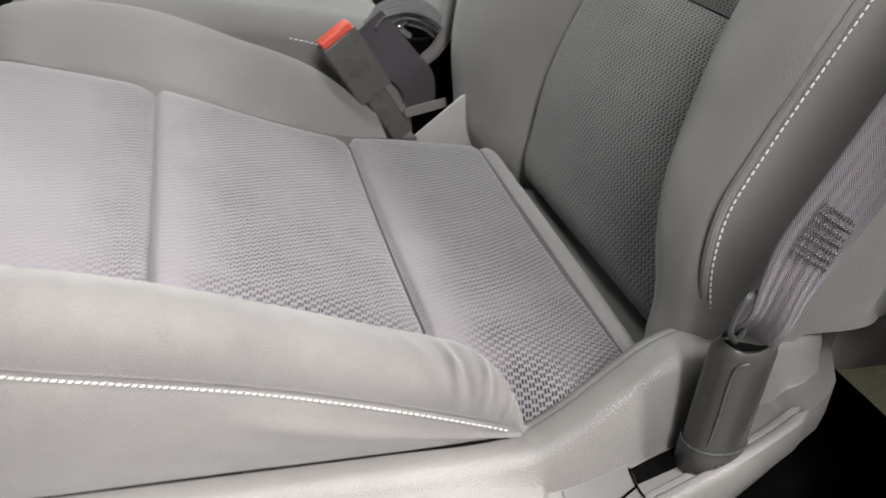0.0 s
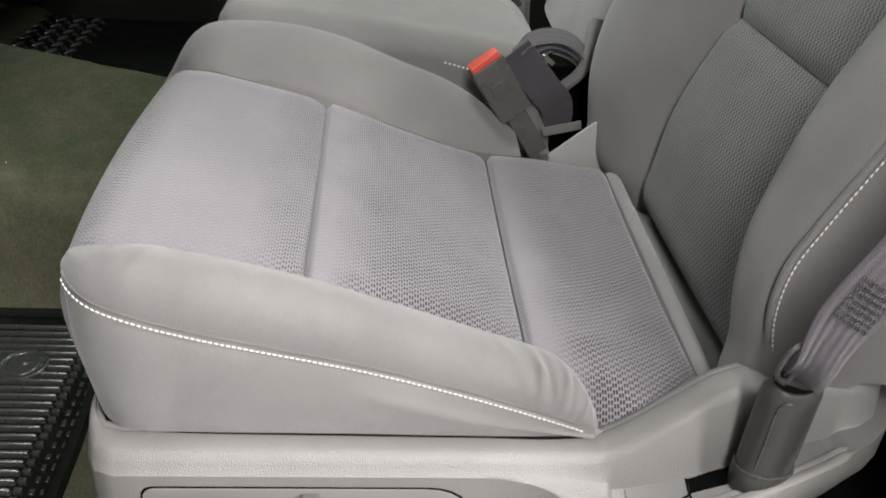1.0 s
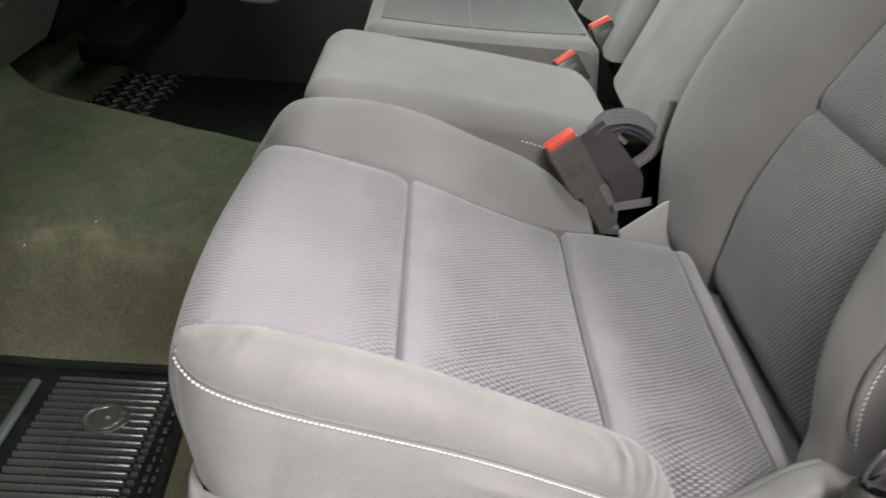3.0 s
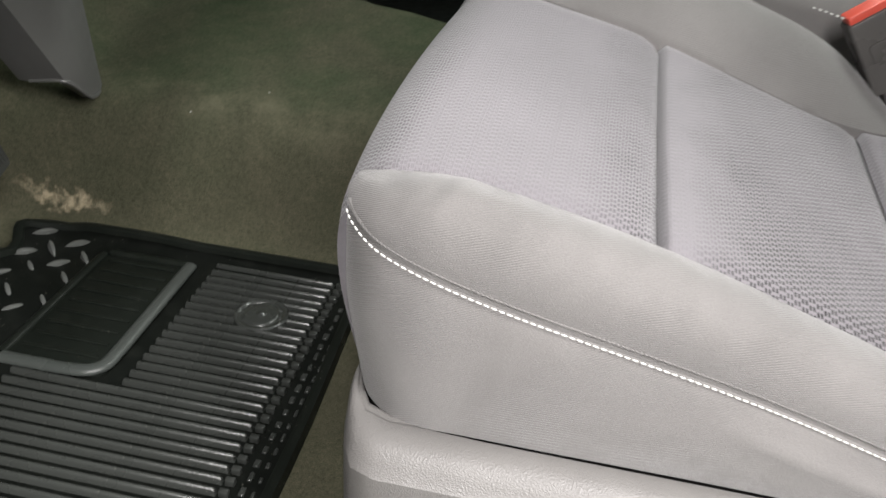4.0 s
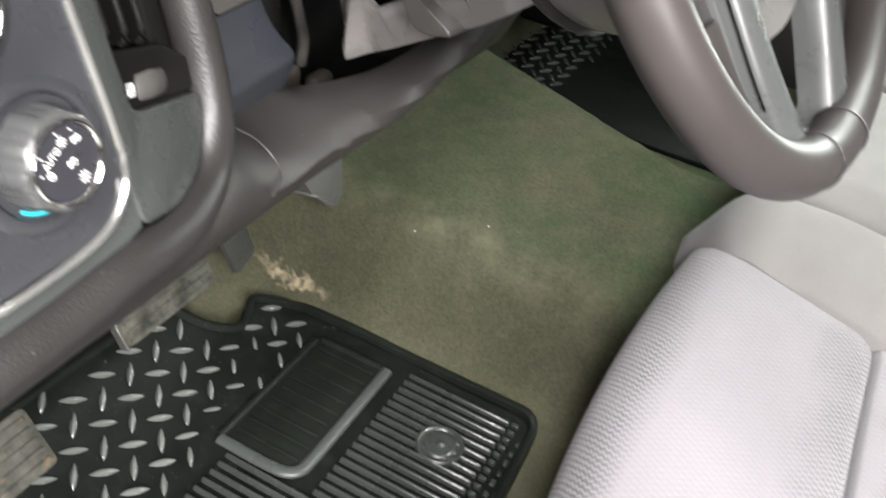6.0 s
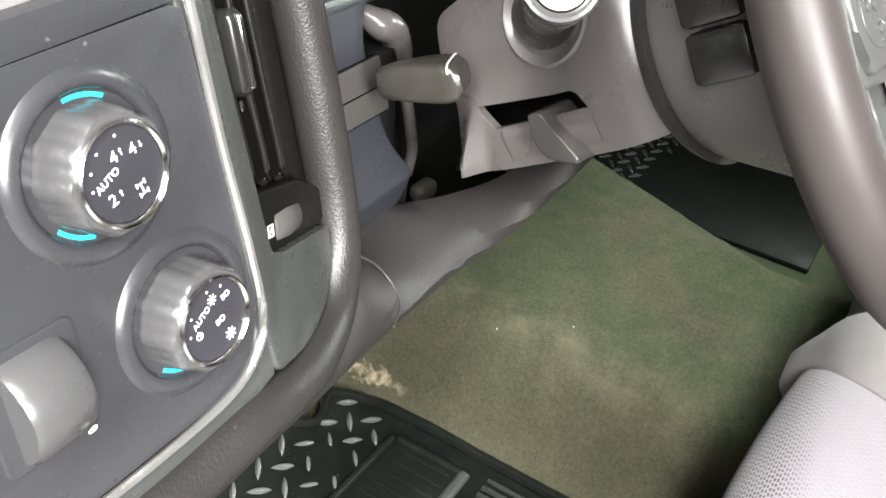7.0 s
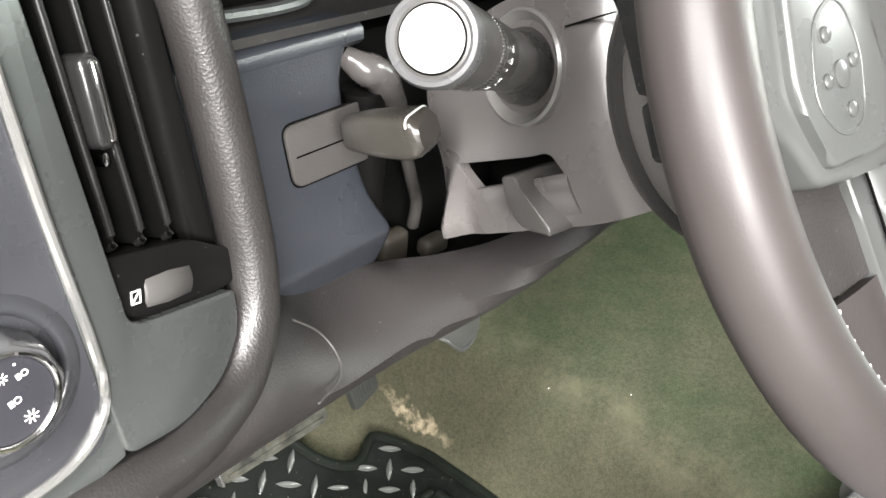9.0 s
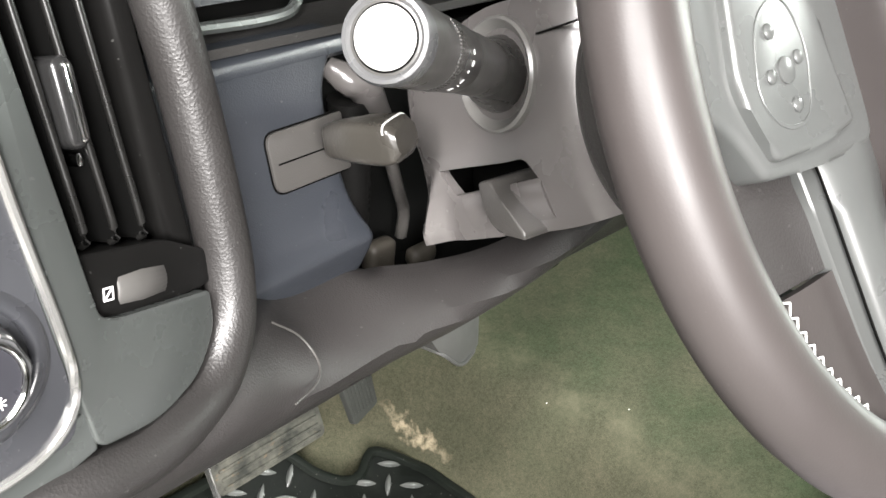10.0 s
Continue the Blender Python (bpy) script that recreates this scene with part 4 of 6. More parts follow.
part("sheath_collar", tube([(-0.3053 + 0.0190 * math.sin(t), -0.0939 + 0.0252 * math.cos(t), 0.274) for t in np.linspace(0, 6.2832, 17)], 0.0011, 6, 60), KNOB, belt, "moulded ring round the sheath")
part("sheath_seam", tube([(-0.3200, -0.0785, 0.280), (-0.3250, -0.0770, 0.31), (-0.3300, -0.0755, 0.354), (-0.3320, -0.0840, 0.361)], 0.0009, 6, 20), KNOB, belt)
part("tongue", tube([(-0.318, -0.080, 0.368), (-0.328, -0.066, 0.388), (-0.330, -0.070, 0.410), (-0.324, -0.084, 0.412), (-0.317, -0.090, 0.392), (-0.316, -0.084, 0.370)], 0.0022, 8, 50), KNOB, belt, "worn metal tongue loop")
STRAP = [(-0.318, -0.094, 0.368), (-0.331, -0.093, 0.392), (-0.335, -0.095, 0.418), (-0.336, -0.105, 0.452), (-0.338, -0.126, 0.50), (-0.340, -0.150, 0.555), (-0.343, -0.188, 0.64), (-0.355, -0.262, 0.80), (-0.37, -0.34, 0.98)]
strap = ribbon(STRAP, 0.048, lambda t: (0.12 * (1 - t), 0.95, 0.42), 80, 0.0016)
mid_y = curve1([(p[2], p[1]) for p in STRAP])
for v in strap.verts:
    k = 0.46 + 0.54 * min(1.0, max(0.0, (v.co.z - 0.375) / 0.075)) ** 0.8
    v.co.y = mid_y(v.co.z) + (v.co.y - mid_y(v.co.z)) * k
    v.co.x += 0.006 * (1 - k) * math.sin((v.co.y - mid_y(v.co.z)) * 260)
part("webbing", strap, WEB, belt, "purple-grey woven webbing")
dark_rows, pale_rows = [], []
for r in range(7):
    z0 = 0.442 + 0.0052 * r
    for k in range(11):
        w = (k - 5) / 5 * 0.0185
        p = Vector((-0.3385, mid_y(z0 + 0.44 * w) + 0.90 * w, z0 + 0.42 * w))
        m = Matrix.Translation(p) @ Matrix.Rotation(radians(-24 + (26 if r % 2 else -26)), 4, "X")
        (pale_rows if r == 6 and k % 3 == 0 else dark_rows).append(block(-0.0006, -0.0016, -0.0007, 0.0006, 0.0016, 0.0007, 0.0003, 1, m))
part("stitch_patch", joined(dark_rows), SHEATH, belt, "dark zigzag stitching across the webbing")
part("stitch_patch", joined(pale_rows), WHEELGREY, belt, "pale zigzag stitching across the webbing")
part("sheath_mouth", lathe([(0.0003, 0.0), (0.0110, 0.0004), (0.0135, 0.0030)], Matrix.Translation((-0.3165, -0.0905, 0.3670)) @ Matrix.Diagonal((1.0, 1.35, 1.0, 1)), 28), VOID, belt, "dark mouth of the sheath")
part("belt_stop", lathe([(0.001, 0.006), (0.006, 0.006), (0.0085, 0.003), (0.0085, 0.0)], basis((-0.300, -0.180, 0.66), (-1, 0.2, 0)), 20), BLACK, belt, "round black belt stop")


def buckle(name, top, low, face, w, d, length, label, group="", shell=None):
    """A belt buckle: body, red push button, stalk."""
    top, low = Vector(top), Vector(low)
    ax = (top - low).normalized()
    f = Vector(face)
    f = (f - ax * f.dot(ax)).normalized()
    u = ax.cross(f)
    m = Matrix((u, f, ax)).transposed().to_4x4()
    m.translation = top - ax * length
    ob = thing(name, tuple(low), label, "seat belt buckle", group)
    part("body", prism(rrect(-w / 2, -d / 2, w / 2, d / 2, 0.004, 4), 0.0, length - 0.006, m, 0.003), shell or BUCKLE, ob, "grey plastic buckle body")
    part("boss", prism(rrect(-w * 0.28, -w * 0.22, w * 0.28, w * 0.22, 0.004, 4), 0.0, 0.002, m @ Matrix.Translation((0, d / 2 - 0.0005, length * 0.5)) @ Matrix.Rotation(radians(-90), 4, "X"), 0.001), BUCKLE, ob)
    part("push_button", prism(rrect(-w / 2 + 0.003, -d / 2 + 0.002, w / 2 - 0.003, d / 2 - 0.003, 0.002, 3), length - 0.008, length + 0.002, m, 0.002), RED, ob, "red release button")
    part("stalk", prism(rrect(-w * 0.3, -d * 0.32, w * 0.3, d * 0.32, 0.003, 4), -(m.translation - low).length, 0.001, m, 0.0), shell or BUCKLE, ob, "plastic stalk")
    return ob


buckle("belt_buckle", (0.288, 0.100, 0.419), (0.303, 0.008, 0.283), (-1, 0.1, 0.5), 0.050, 0.026, 0.092, "grey seat belt buckle with a red button beside the cushion")
buckle("belt_buckle", (0.746, 0.034, 0.412), (0.735, -0.04, 0.31), (-1, 0.1, 0.5), 0.046, 0.024, 0.06, "black seat belt buckle with a red button behind the centre cushion", "centre buckles", SHEATH)
buckle("belt_buckle", (0.900, -0.052, 0.446), (0.890, -0.12, 0.33), (-1, 0.1, 0.5), 0.048, 0.024, 0.06, "black seat belt buckle with a red button by the passenger cushion", "centre buckles", SHEATH)

lap = thing("lap_belt", (0.34, -0.02, 0.28), "folded purple-grey lap belt webbing between the seats", "seat belt")
part("webbing", ribbon([(0.330, 0.052, 0.420), (0.334, 0.030, 0.396), (0.338, 0.001, 0.363), (0.345, -0.018, 0.342), (0.358, -0.027, 0.318), (0.372, -0.030, 0.285)], 0.048, (0.0, 0.78, -0.62), 50), WEB, lap, "folded woven webbing")
for k in range(3):
    d = 0.0105 * k
    part("webbing", ribbon([(0.336 + d, 0.046 - d, 0.416 - d), (0.342 + d, 0.028 - d, 0.433 - d), (0.350 + d, -0.004, 0.438 - d), (0.356 + d, -0.036, 0.428 - d), (0.362 + d, -0.062, 0.404 - d)], 0.030, (0.85, -0.1, 0.40), 40, 0.0018), WEB, lap, "upper fold of webbing seen on its edge")
part("anchor_clip", block(0.338, -0.010, 0.402, 0.346, 0.012, 0.409, 0.002, 2, Matrix.Translation((0.342, 0.001, 0.4055)) @ Matrix.Rotation(radians(35), 4, "X") @ Matrix.Translation((-0.342, -0.001, -0.4055))), CHROME, lap, "small bright metal clip")
part("loop_guide", tube([(0.352, -0.022, 0.352), (0.350, -0.030, 0.366), (0.349, -0.044, 0.380), (0.350, -0.055, 0.398), (0.356, -0.061, 0.425), (0.366, -0.066, 0.46)], 0.0085, 12, 36), SEAT_PLAIN, lap, "grey cloth-covered belt guide")
part("label_tag", block(-0.029, -0.001, -0.007, 0.029, 0.001, 0.007, 0.0008, 1, Matrix.Translation((0.338, -0.032, 0.305)) @ Matrix.Rotation(radians(-14), 4, "X") @ Matrix.Rotation(radians(90), 4, "Z")), TRIM, lap, "pale plastic tag on the anchor")
# plate added only to put shade into the gap between the seats
gap_shade = thing("gap_shade_plate", (0.40, -0.06, 0.2), "added black plate that darkens the gap between the seats", "bracket")
part("plate", block(0.378, -0.13, 0.10, 0.392, 0.02, 0.385, 0.004), VOID, gap_shade, "near-black plate standing in for shade")
cover = thing("hinge_cover", (0.26, -0.06, 0.25), "grey plastic seat hinge cover beside the cushion", "hinge cover")
HX = Matrix(((0, 0, -1, 0.262), (1, 0, 0, 0), (0, 1, 0, 0), (0, 0, 0, 1)))
part("cover", prism(loop_round([(0.000, 0.2955), (-0.071, 0.3575), (-0.0755, 0.3585), (-0.080, 0.340), (-0.088, 0.262), (-0.002, 0.262)], [0.002, 0.002, 0.003, 0.02, 0.003, 0.003]), -0.004, 0.006, HX, 0.003, 3), LIGHT_TRIM, cover, "grained grey plastic cover")
part("rim", tube([(0.259, 0.000, 0.2965), (0.258, -0.036, 0.328), (0.258, -0.073, 0.3590)], 0.0022, 8, 16), LIGHT_TRIM, cover, "rolled upper edge")
part("rear_lip", prism(loop_round([(-0.079, 0.335), (-0.088, 0.338), (-0.0965, 0.320), (-0.102, 0.262), (-0.090, 0.262)], [0.002, 0.005, 0.02, 0.003, 0.003]), -0.022, 0.001, HX, 0.003, 3), TRIM, cover, "curved rear lip of the cover")


# ---------------------------------------------------------------- centre and passenger seats
def pillow(x0, x1, y0, y1, top, low, e=0.05, crown=0.012, n=40):
    """A rounded cushion over a rectangle; top: its height as a function of y."""
    rows = []
    for t in np.linspace(-1, 1, n):
        row = []
        for s in np.linspace(-1, 1, n):
            a, b = math.copysign(abs(s) ** 0.75, s), math.copysign(abs(t) ** 0.75, t)
            x, y = (x0 + x1) / 2 + (x1 - x0) / 2 * a, (y0 + y1) / 2 + (y1 - y0) / 2 * b
            ex, ey = max(0.0, 1 - (1 - abs(a)) * (x1 - x0) / 2 / e), max(0.0, 1 - (1 - abs(b)) * (y1 - y0) / 2 / e)
            d = min(1.0, math.hypot(ex, ey))
            z = top(y) + crown * (1 - a * a) * (1 - b * b) - (e * (1 - math.sqrt(max(0.0, 1 - d * d))))
            row.append((x, y, z if d < 0.999 else low))
        rows.append(row)
    return sheet(rows, thick=(0, 0, -0.01))


centre = thing("centre_seat", (0.52, 0.2, 0.0), "plain grey cloth centre jump seat", "seat")
part("cushion", pillow(0.345, 0.728, -0.022, 0.470, lambda y: 0.402 + 0.112 * max(0.0, y), 0.26, 0.055), SEAT_PLAIN, centre, "plain grey cloth centre cushion")
part("base", block(0.37, 0.03, 0.0, 0.70, 0.40, 0.38, 0.02), DASH, centre)
rows = [[(x, y, z) for x, y in spline([(0.345, -0.30 - 0.4 * (z - 0.4)), (0.337, -0.10 - 0.4 * (z - 0.4)), (0.352, -0.055 - 0.4 * (z - 0.4)), (0.42, -0.040 - 0.4 * (z - 0.4)), (0.52, -0.036 - 0.4 * (z - 0.4)), (0.65, -0.045 - 0.4 * (z - 0.4)), (0.69, -0.08 - 0.4 * (z - 0.4)), (0.69, -0.25 - 0.4 * (z - 0.4))], 40)] for z in np.linspace(0.40, 1.0, 30)]
part("backrest", sheet(rows, thick=(0, -0.02, 0)), SEAT_PLAIN, centre, "plain grey cloth centre backrest")

pas = thing("passenger_seat", (1.0, 0.2, 0.0), "grey cloth passenger seat with a ribbed panel", "seat")
part("cushion", pillow(0.765, 1.32, -0.05, 0.415, lambda y: 0.432 + 0.015 * max(0.0, y), 0.28, 0.045, -0.016), SEAT_PLAIN, pas, "plain grey cloth passenger cushion")
part("cushion_panel", sheet([[(x, y, 0.4336 + 0.015 * max(0.0, y) - 0.016 * (1 - ((x - 1.0425) / 0.2775) ** 2) * (1 - ((y - 0.1825) / 0.2325) ** 2)) for x in np.linspace(0.845, 1.24, 16)] for y in np.linspace(0.20, 0.375, 16)], thick=(0, 0, -0.010)), BACK_RIB, pas, "ribbed grey cloth front panel")
part("cushion_panel", sheet([[(x, y, 0.4336 + 0.015 * max(0.0, y) - 0.016 * (1 - ((x - 1.0425) / 0.2775) ** 2) * (1 - ((y - 0.1825) / 0.2325) ** 2)) for x in np.linspace(0.845, 1.24, 16)] for y in np.linspace(-0.02, 0.196, 16)], thick=(0, 0, -0.010)), BACK_RIB, pas, "ribbed grey cloth rear panel")
part("base", block(0.79, -0.04, 0.0, 1.27, 0.34, 0.38, 0.02), DASH, pas)
rows = [[(x, y, z) for x, y in spline([(0.775, -0.30 - 0.4 * (z - 0.4)), (0.765, -0.12 - 0.4 * (z - 0.4)), (0.78, -0.06 - 0.4 * (z - 0.4)), (0.86, -0.06 - 0.4 * (z - 0.4)), (1.02, -0.09 - 0.4 * (z - 0.4)), (1.2, -0.06 - 0.4 * (z - 0.4)), (1.28, -0.12 - 0.4 * (z - 0.4))], 40)] for z in np.linspace(0.40, 1.0, 30)]
part("backrest", sheet(rows, thick=(0, -0.02, 0)), SEAT_PLAIN, pas, "plain grey cloth passenger backrest")


# ---------------------------------------------------------------- rubber floor mats
fmat = thing("floor_mat", (0.03, 0.8, 0.0), "black ribbed rubber floor mat, dusty, on the driver's carpet", "floor mat")
MAT = loop_round([(0.272, 0.612), (0.272, 0.90), (0.262, 1.035), (0.215, 1.085), (0.165, 1.055), (0.13, 1.085), (0.10, 1.15), (-0.30, 1.16), (-0.315, 0.94), (-0.295, 0.592), (-0.02, 0.596)], [0.03, 0.05, 0.05, 0.02, 0.02, 0.02, 0.02, 0.05, 0.04, 0.05, 0.05])


def mat_z(x, y):
    """The mat rests on the carpet and climbs a little at the toe board and at the foot of the tunnel."""
    left = 0.262 - 0.035 * max(0.0, min(1.0, (y - 0.85) / 0.3))
    rise = 0.195 / (1 + math.exp(-(x - left - 0.055) / 0.017)) - 0.002
    return max(0.03 * max(0.0, (y - 0.97) / 0.1) ** 1.5, 0.8 * rise if rise > 0 else 0.0)


def draped(bm):
    for v in bm.verts:
        v.co.z += mat_z(v.co.x, v.co.y)
    return bm


bm = prism(MAT, -0.010, -0.003)
bmesh.ops.triangulate(bm, faces=list(bm.faces))
bmesh.ops.subdivide_edges(bm, edges=[e for e in bm.edges if e.calc_length() > 0.03], cuts=3, use_grid_fill=True)
part("mat_base", draped(bm), RUBBER, fmat, "black rubber base sheet")
border = [(p[0], p[1], 0.0) for p in evened(MAT, 160)]
border = [(x, y, mat_z(x, y) - 0.001) for x, y, z in border]
rows = []
for i, p in enumerate(border):
    d = np.array(border[(i + 1) % 160]) - np.array(border[i - 1])
    nrm = np.array([d[1], -d[0], 0]) / max(1e-6, math.hypot(d[0], d[1]))
    rows.append([np.array(p) - nrm * 0.012 + (0, 0, -0.003), np.array(p) - nrm * 0.010 + (0, 0, 0.004), np.array(p) - nrm * 0.005 + (0, 0, 0.006), np.array(p) + nrm * 0.001 + (0, 0, 0.004), np.array(p) + nrm * 0.003 + (0, 0, -0.009)])
rows.append(rows[0])
part("mat_border", sheet(rows), RUBBER_PAD, fmat, "raised rubber rim")


def rib_mesh(length):
    """One moulded rib with a separate raised lip at its rear end."""
    rows = []
    for y, k in ((0.0, 0.0), (0.001, 0.8), (0.003, 1.0), (length - 0.003, 1.0), (length - 0.001, 0.8), (length, 0.0)):
        rows.append([(dx, y, -0.003 + k * dz) for dx, dz in ((-0.0038, 0.0), (-0.0030, 0.0048), (-0.0020, 0.0068), (-0.0007, 0.0078), (0.0007, 0.0078), (0.0020, 0.0068), (0.0030, 0.0048), (0.0038, 0.0))])
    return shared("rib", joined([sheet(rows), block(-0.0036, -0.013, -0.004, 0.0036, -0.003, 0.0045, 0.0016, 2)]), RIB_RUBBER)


short_rib, long_rib = rib_mesh(0.164), rib_mesh(0.290)
for k in range(34):
    x = -0.262 + 0.0152 * k
    piece("rib", short_rib if x > -0.012 else long_rib, Matrix.Translation((x, 0.648, 0)), fmat)
pad = part("heel_pad", draped(prism(rrect(-0.004, 0.838, 0.224, 0.962, 0.014), -0.004, 0.003, None, 0.002)), RUBBER_PAD, fmat, "sunken heel pad with faint cross ribs")
# this side of the rim is paler to hold the reflected light
part("pad_rim", draped(joined([tube([(-0.004, 0.960, 0.002), (-0.005, 0.90, 0.003), (-0.004, 0.866, 0.004), (0.000, 0.852, 0.004), (0.008, 0.844, 0.004), (0.022, 0.840, 0.004), (0.10, 0.840, 0.004), (0.226, 0.842, 0.003)], 0.0090, 14, 70, 0.62)])), RIM_PAD, fmat, "rim of the heel pad, coloured paler for its reflection")
part("pad_rim", draped(joined([tube([(0.226, 0.845, 0.003), (0.226, 0.90, 0.003), (0.226, 0.955, 0.003)], 0.0065, 12, 20, 0.7), tube([(0.220, 0.963, 0.003), (0.11, 0.963, 0.003), (0.0, 0.963, 0.003)], 0.0065, 12, 20, 0.7)])), RUBBER_PAD, fmat)
ribs = []
for x in np.linspace(0.022, 0.208, 9):
    ribs.append(block(x - 0.0030, 0.856, 0.002, x + 0.0030, 0.950, 0.0052, 0.0016, 2))
part("pad_ribs", draped(joined(ribs)), RUBBER_PAD, fmat)


rows = []
for s in np.linspace(-1, 1, 9):
    w = 0.0046 * max(0.04, 1 - abs(s) ** 2.2)
    h = 0.0058 * max(0.0, 1 - abs(s) ** 2.6)
    rows.append([(s * 0.0178, w * c, h * k) for c, k in ((-1, 0), (-0.55, 0.85), (0, 1), (0.55, 0.85), (1, 0))])
# LUG has its highlight in the colour; DULL_LUG is a darker copy
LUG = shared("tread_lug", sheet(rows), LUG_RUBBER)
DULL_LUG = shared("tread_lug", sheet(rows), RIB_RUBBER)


def treads(parent, x0, x1, y0, y1, keep, up, slope, at=(0.128, 1.002), lug=None):
    """Diamond plate: lugs on a slanting chequer, every other one turned the other way."""
    for i in range(-40, 41):
        for j in range(-40, 41):
            x, y = at[0] + 0.0279 * i + 0.0226 * j, at[1] - 0.0200 * i + 0.0222 * j
            if x0 < x < x1 and y0 < y < y1 and keep(x, y):
                piece("tread_lug", lug or LUG, Matrix.Translation((x, y, up(x, y))) @ Matrix.Rotation(math.atan(slope(y)), 4, "X") @ Matrix.Rotation(radians(44 if (i + j) % 2 else -36), 4, "Z"), parent)


def on_tread(x, y):
    """Inside the mat, clear of its rim and of the heel pad."""
    m, hit = 0.015, 0
    if x > -0.016 and y < 0.979:
        return False
    for ox, oy in ((m, 0), (-m, 0), (0, m), (0, -m), (m * 0.7, m * 0.7), (-m * 0.7, m * 0.7)):
        px, py, inside = x + ox, y + oy, False
        for (ax, ay), (bx, by) in zip(MAT, MAT[1:] + MAT[:1]):
            if (ay > py) != (by > py) and px < ax + (py - ay) / (by - ay) * (bx - ax):
                inside = not inside
        hit += inside
    return hit == 6


treads(fmat, -0.300, 0.245, 0.955, 1.148, on_tread, lambda x, y: mat_z(x, y) - 0.0016, lambda y: 0.45 * max(0.0, (y - 0.97) / 0.1) ** 0.5)
for bx, by in ((0.149, 0.712), (-0.206, 0.728)):
    b = part("anchor_button", lathe([(0.0005, 0.0085), (0.003, 0.0082), (0.005, 0.0062), (0.009, 0.0056), (0.018, 0.0060), (0.0215, 0.0052), (0.023, 0.0036), (0.0255, 0.0036), (0.0275, 0.0058), (0.031, 0.0064), (0.0335, 0.0048), (0.0345, -0.002)], Matrix.Translation((bx, by, 0.0)), 36), RIB_RUBBER, fmat, "round rubber anchor button")
random.seed(4)
for k in range(22):
    x = 0.215 - k * 0.0195
    part("moulded_mark", block(x - 0.006, 0.622, -0.004, x + 0.002 + 0.004 * random.random(), 0.626 + 0.003 * random.random(), -0.0008, 0.0006, 1), RIB_RUBBER, fmat)
    part("moulded_mark", block(x - 0.005, 0.612, -0.004, x + 0.001 + 0.005 * random.random(), 0.6145 + 0.002 * random.random(), -0.0008, 0.0006, 1), RIB_RUBBER, fmat)

pmat = thing("rubber_mat", (1.2, 0.9, 0.09), "black rubber mat with diamond tread in the passenger footwell", "floor mat")
part("mat_base", block(0.98, 0.55, 0.082, 1.48, 1.16, 0.094, 0.003), RUBBER, pmat, "black rubber base sheet")
treads(pmat, 1.06, 1.47, 0.93, 1.14, lambda x, y: True, lambda x, y: 0.094, lambda y: 0.0, (1.2, 0.95), DULL_LUG)


# ---------------------------------------------------------------- pedals
brake = thing("brake_pedal", (0.012, 1.05, 0.17), "worn brake pedal with a dusty ribbed rubber pad", "pedal")
BM = basis((0.014, 1.054, 0.197), (0, -1, 0.5))
part("pad", prism(rrect(-0.080, -0.033, 0.078, 0.036, 0.010), -0.012, 0.004, BM, 0.003), PEDAL, brake, "dusty grey rubber pad")
for v in np.linspace(-0.025, 0.028, 6):
    part("pad_rib", block(-0.072, v - 0.0022, 0.003, 0.070, v + 0.0022, 0.006, 0.0012, 1, BM), PEDAL, brake)
part("pad_edge", block(-0.081, -0.034, -0.010, -0.077, 0.034, 0.003, 0.001, 1, BM), BRIGHT, brake, "bare metal pad edge")
part("arm", tube([(0.014, 1.07, 0.20), (0.014, 1.15, 0.30), (0.012, 1.2, 0.5), (0.01, 1.2, 0.7)], 0.012, 8, 20, 0.6), VOID, brake, "dark steel arm")
gas = thing("accelerator_pedal", (0.19, 1.08, 0.11), "grey ribbed plastic accelerator pedal", "pedal")
GM = basis((0.192, 1.092, 0.165), (0.15, -1, 0.42))
part("pad", prism(loop_round([(-0.026, -0.056), (0.026, -0.050), (0.036, 0.07), (-0.034, 0.07)], 0.006), -0.008, 0.002, GM, 0.002), GAS, gas, "ribbed grey plastic pad")
for u in np.linspace(-0.022, 0.024, 8):
    part("pad_rib", block(u - 0.0013, -0.044, 0.001, u + 0.0013, 0.06, 0.0034, 0.0006, 1, GM), GAS, gas)
part("arm", tube([(0.19, 1.11, 0.22), (0.19, 1.17, 0.34), (0.19, 1.22, 0.55)], 0.010, 8, 16), VOID, gas)
pbrake = thing("parking_brake_pedal", (-0.30, 0.9, 0.3), "grey ribbed parking brake pedal below the dashboard", "pedal")
PM = basis((-0.325, 0.895, 0.335), (0, -1, 0.7))
part("pad", prism(rrect(-0.04, -0.028, 0.035, 0.028, 0.006), -0.01, 0.003, PM, 0.002), PEDAL, pbrake, "ribbed grey rubber pad")
for v in np.linspace(-0.02, 0.02, 5):
    part("pad_rib", block(-0.035, v - 0.002, 0.002, 0.03, v + 0.002, 0.005, 0.001, 1, PM), PEDAL, pbrake)
part("arm", tube([(-0.32, 0.91, 0.33), (-0.32, 1.0, 0.45), (-0.32, 1.05, 0.62)], 0.010, 8, 16), VOID, pbrake)
duct = thing("floor_duct", (0.29, 1.0, 0.2), "pale grey plastic floor duct below the dashboard", "duct")
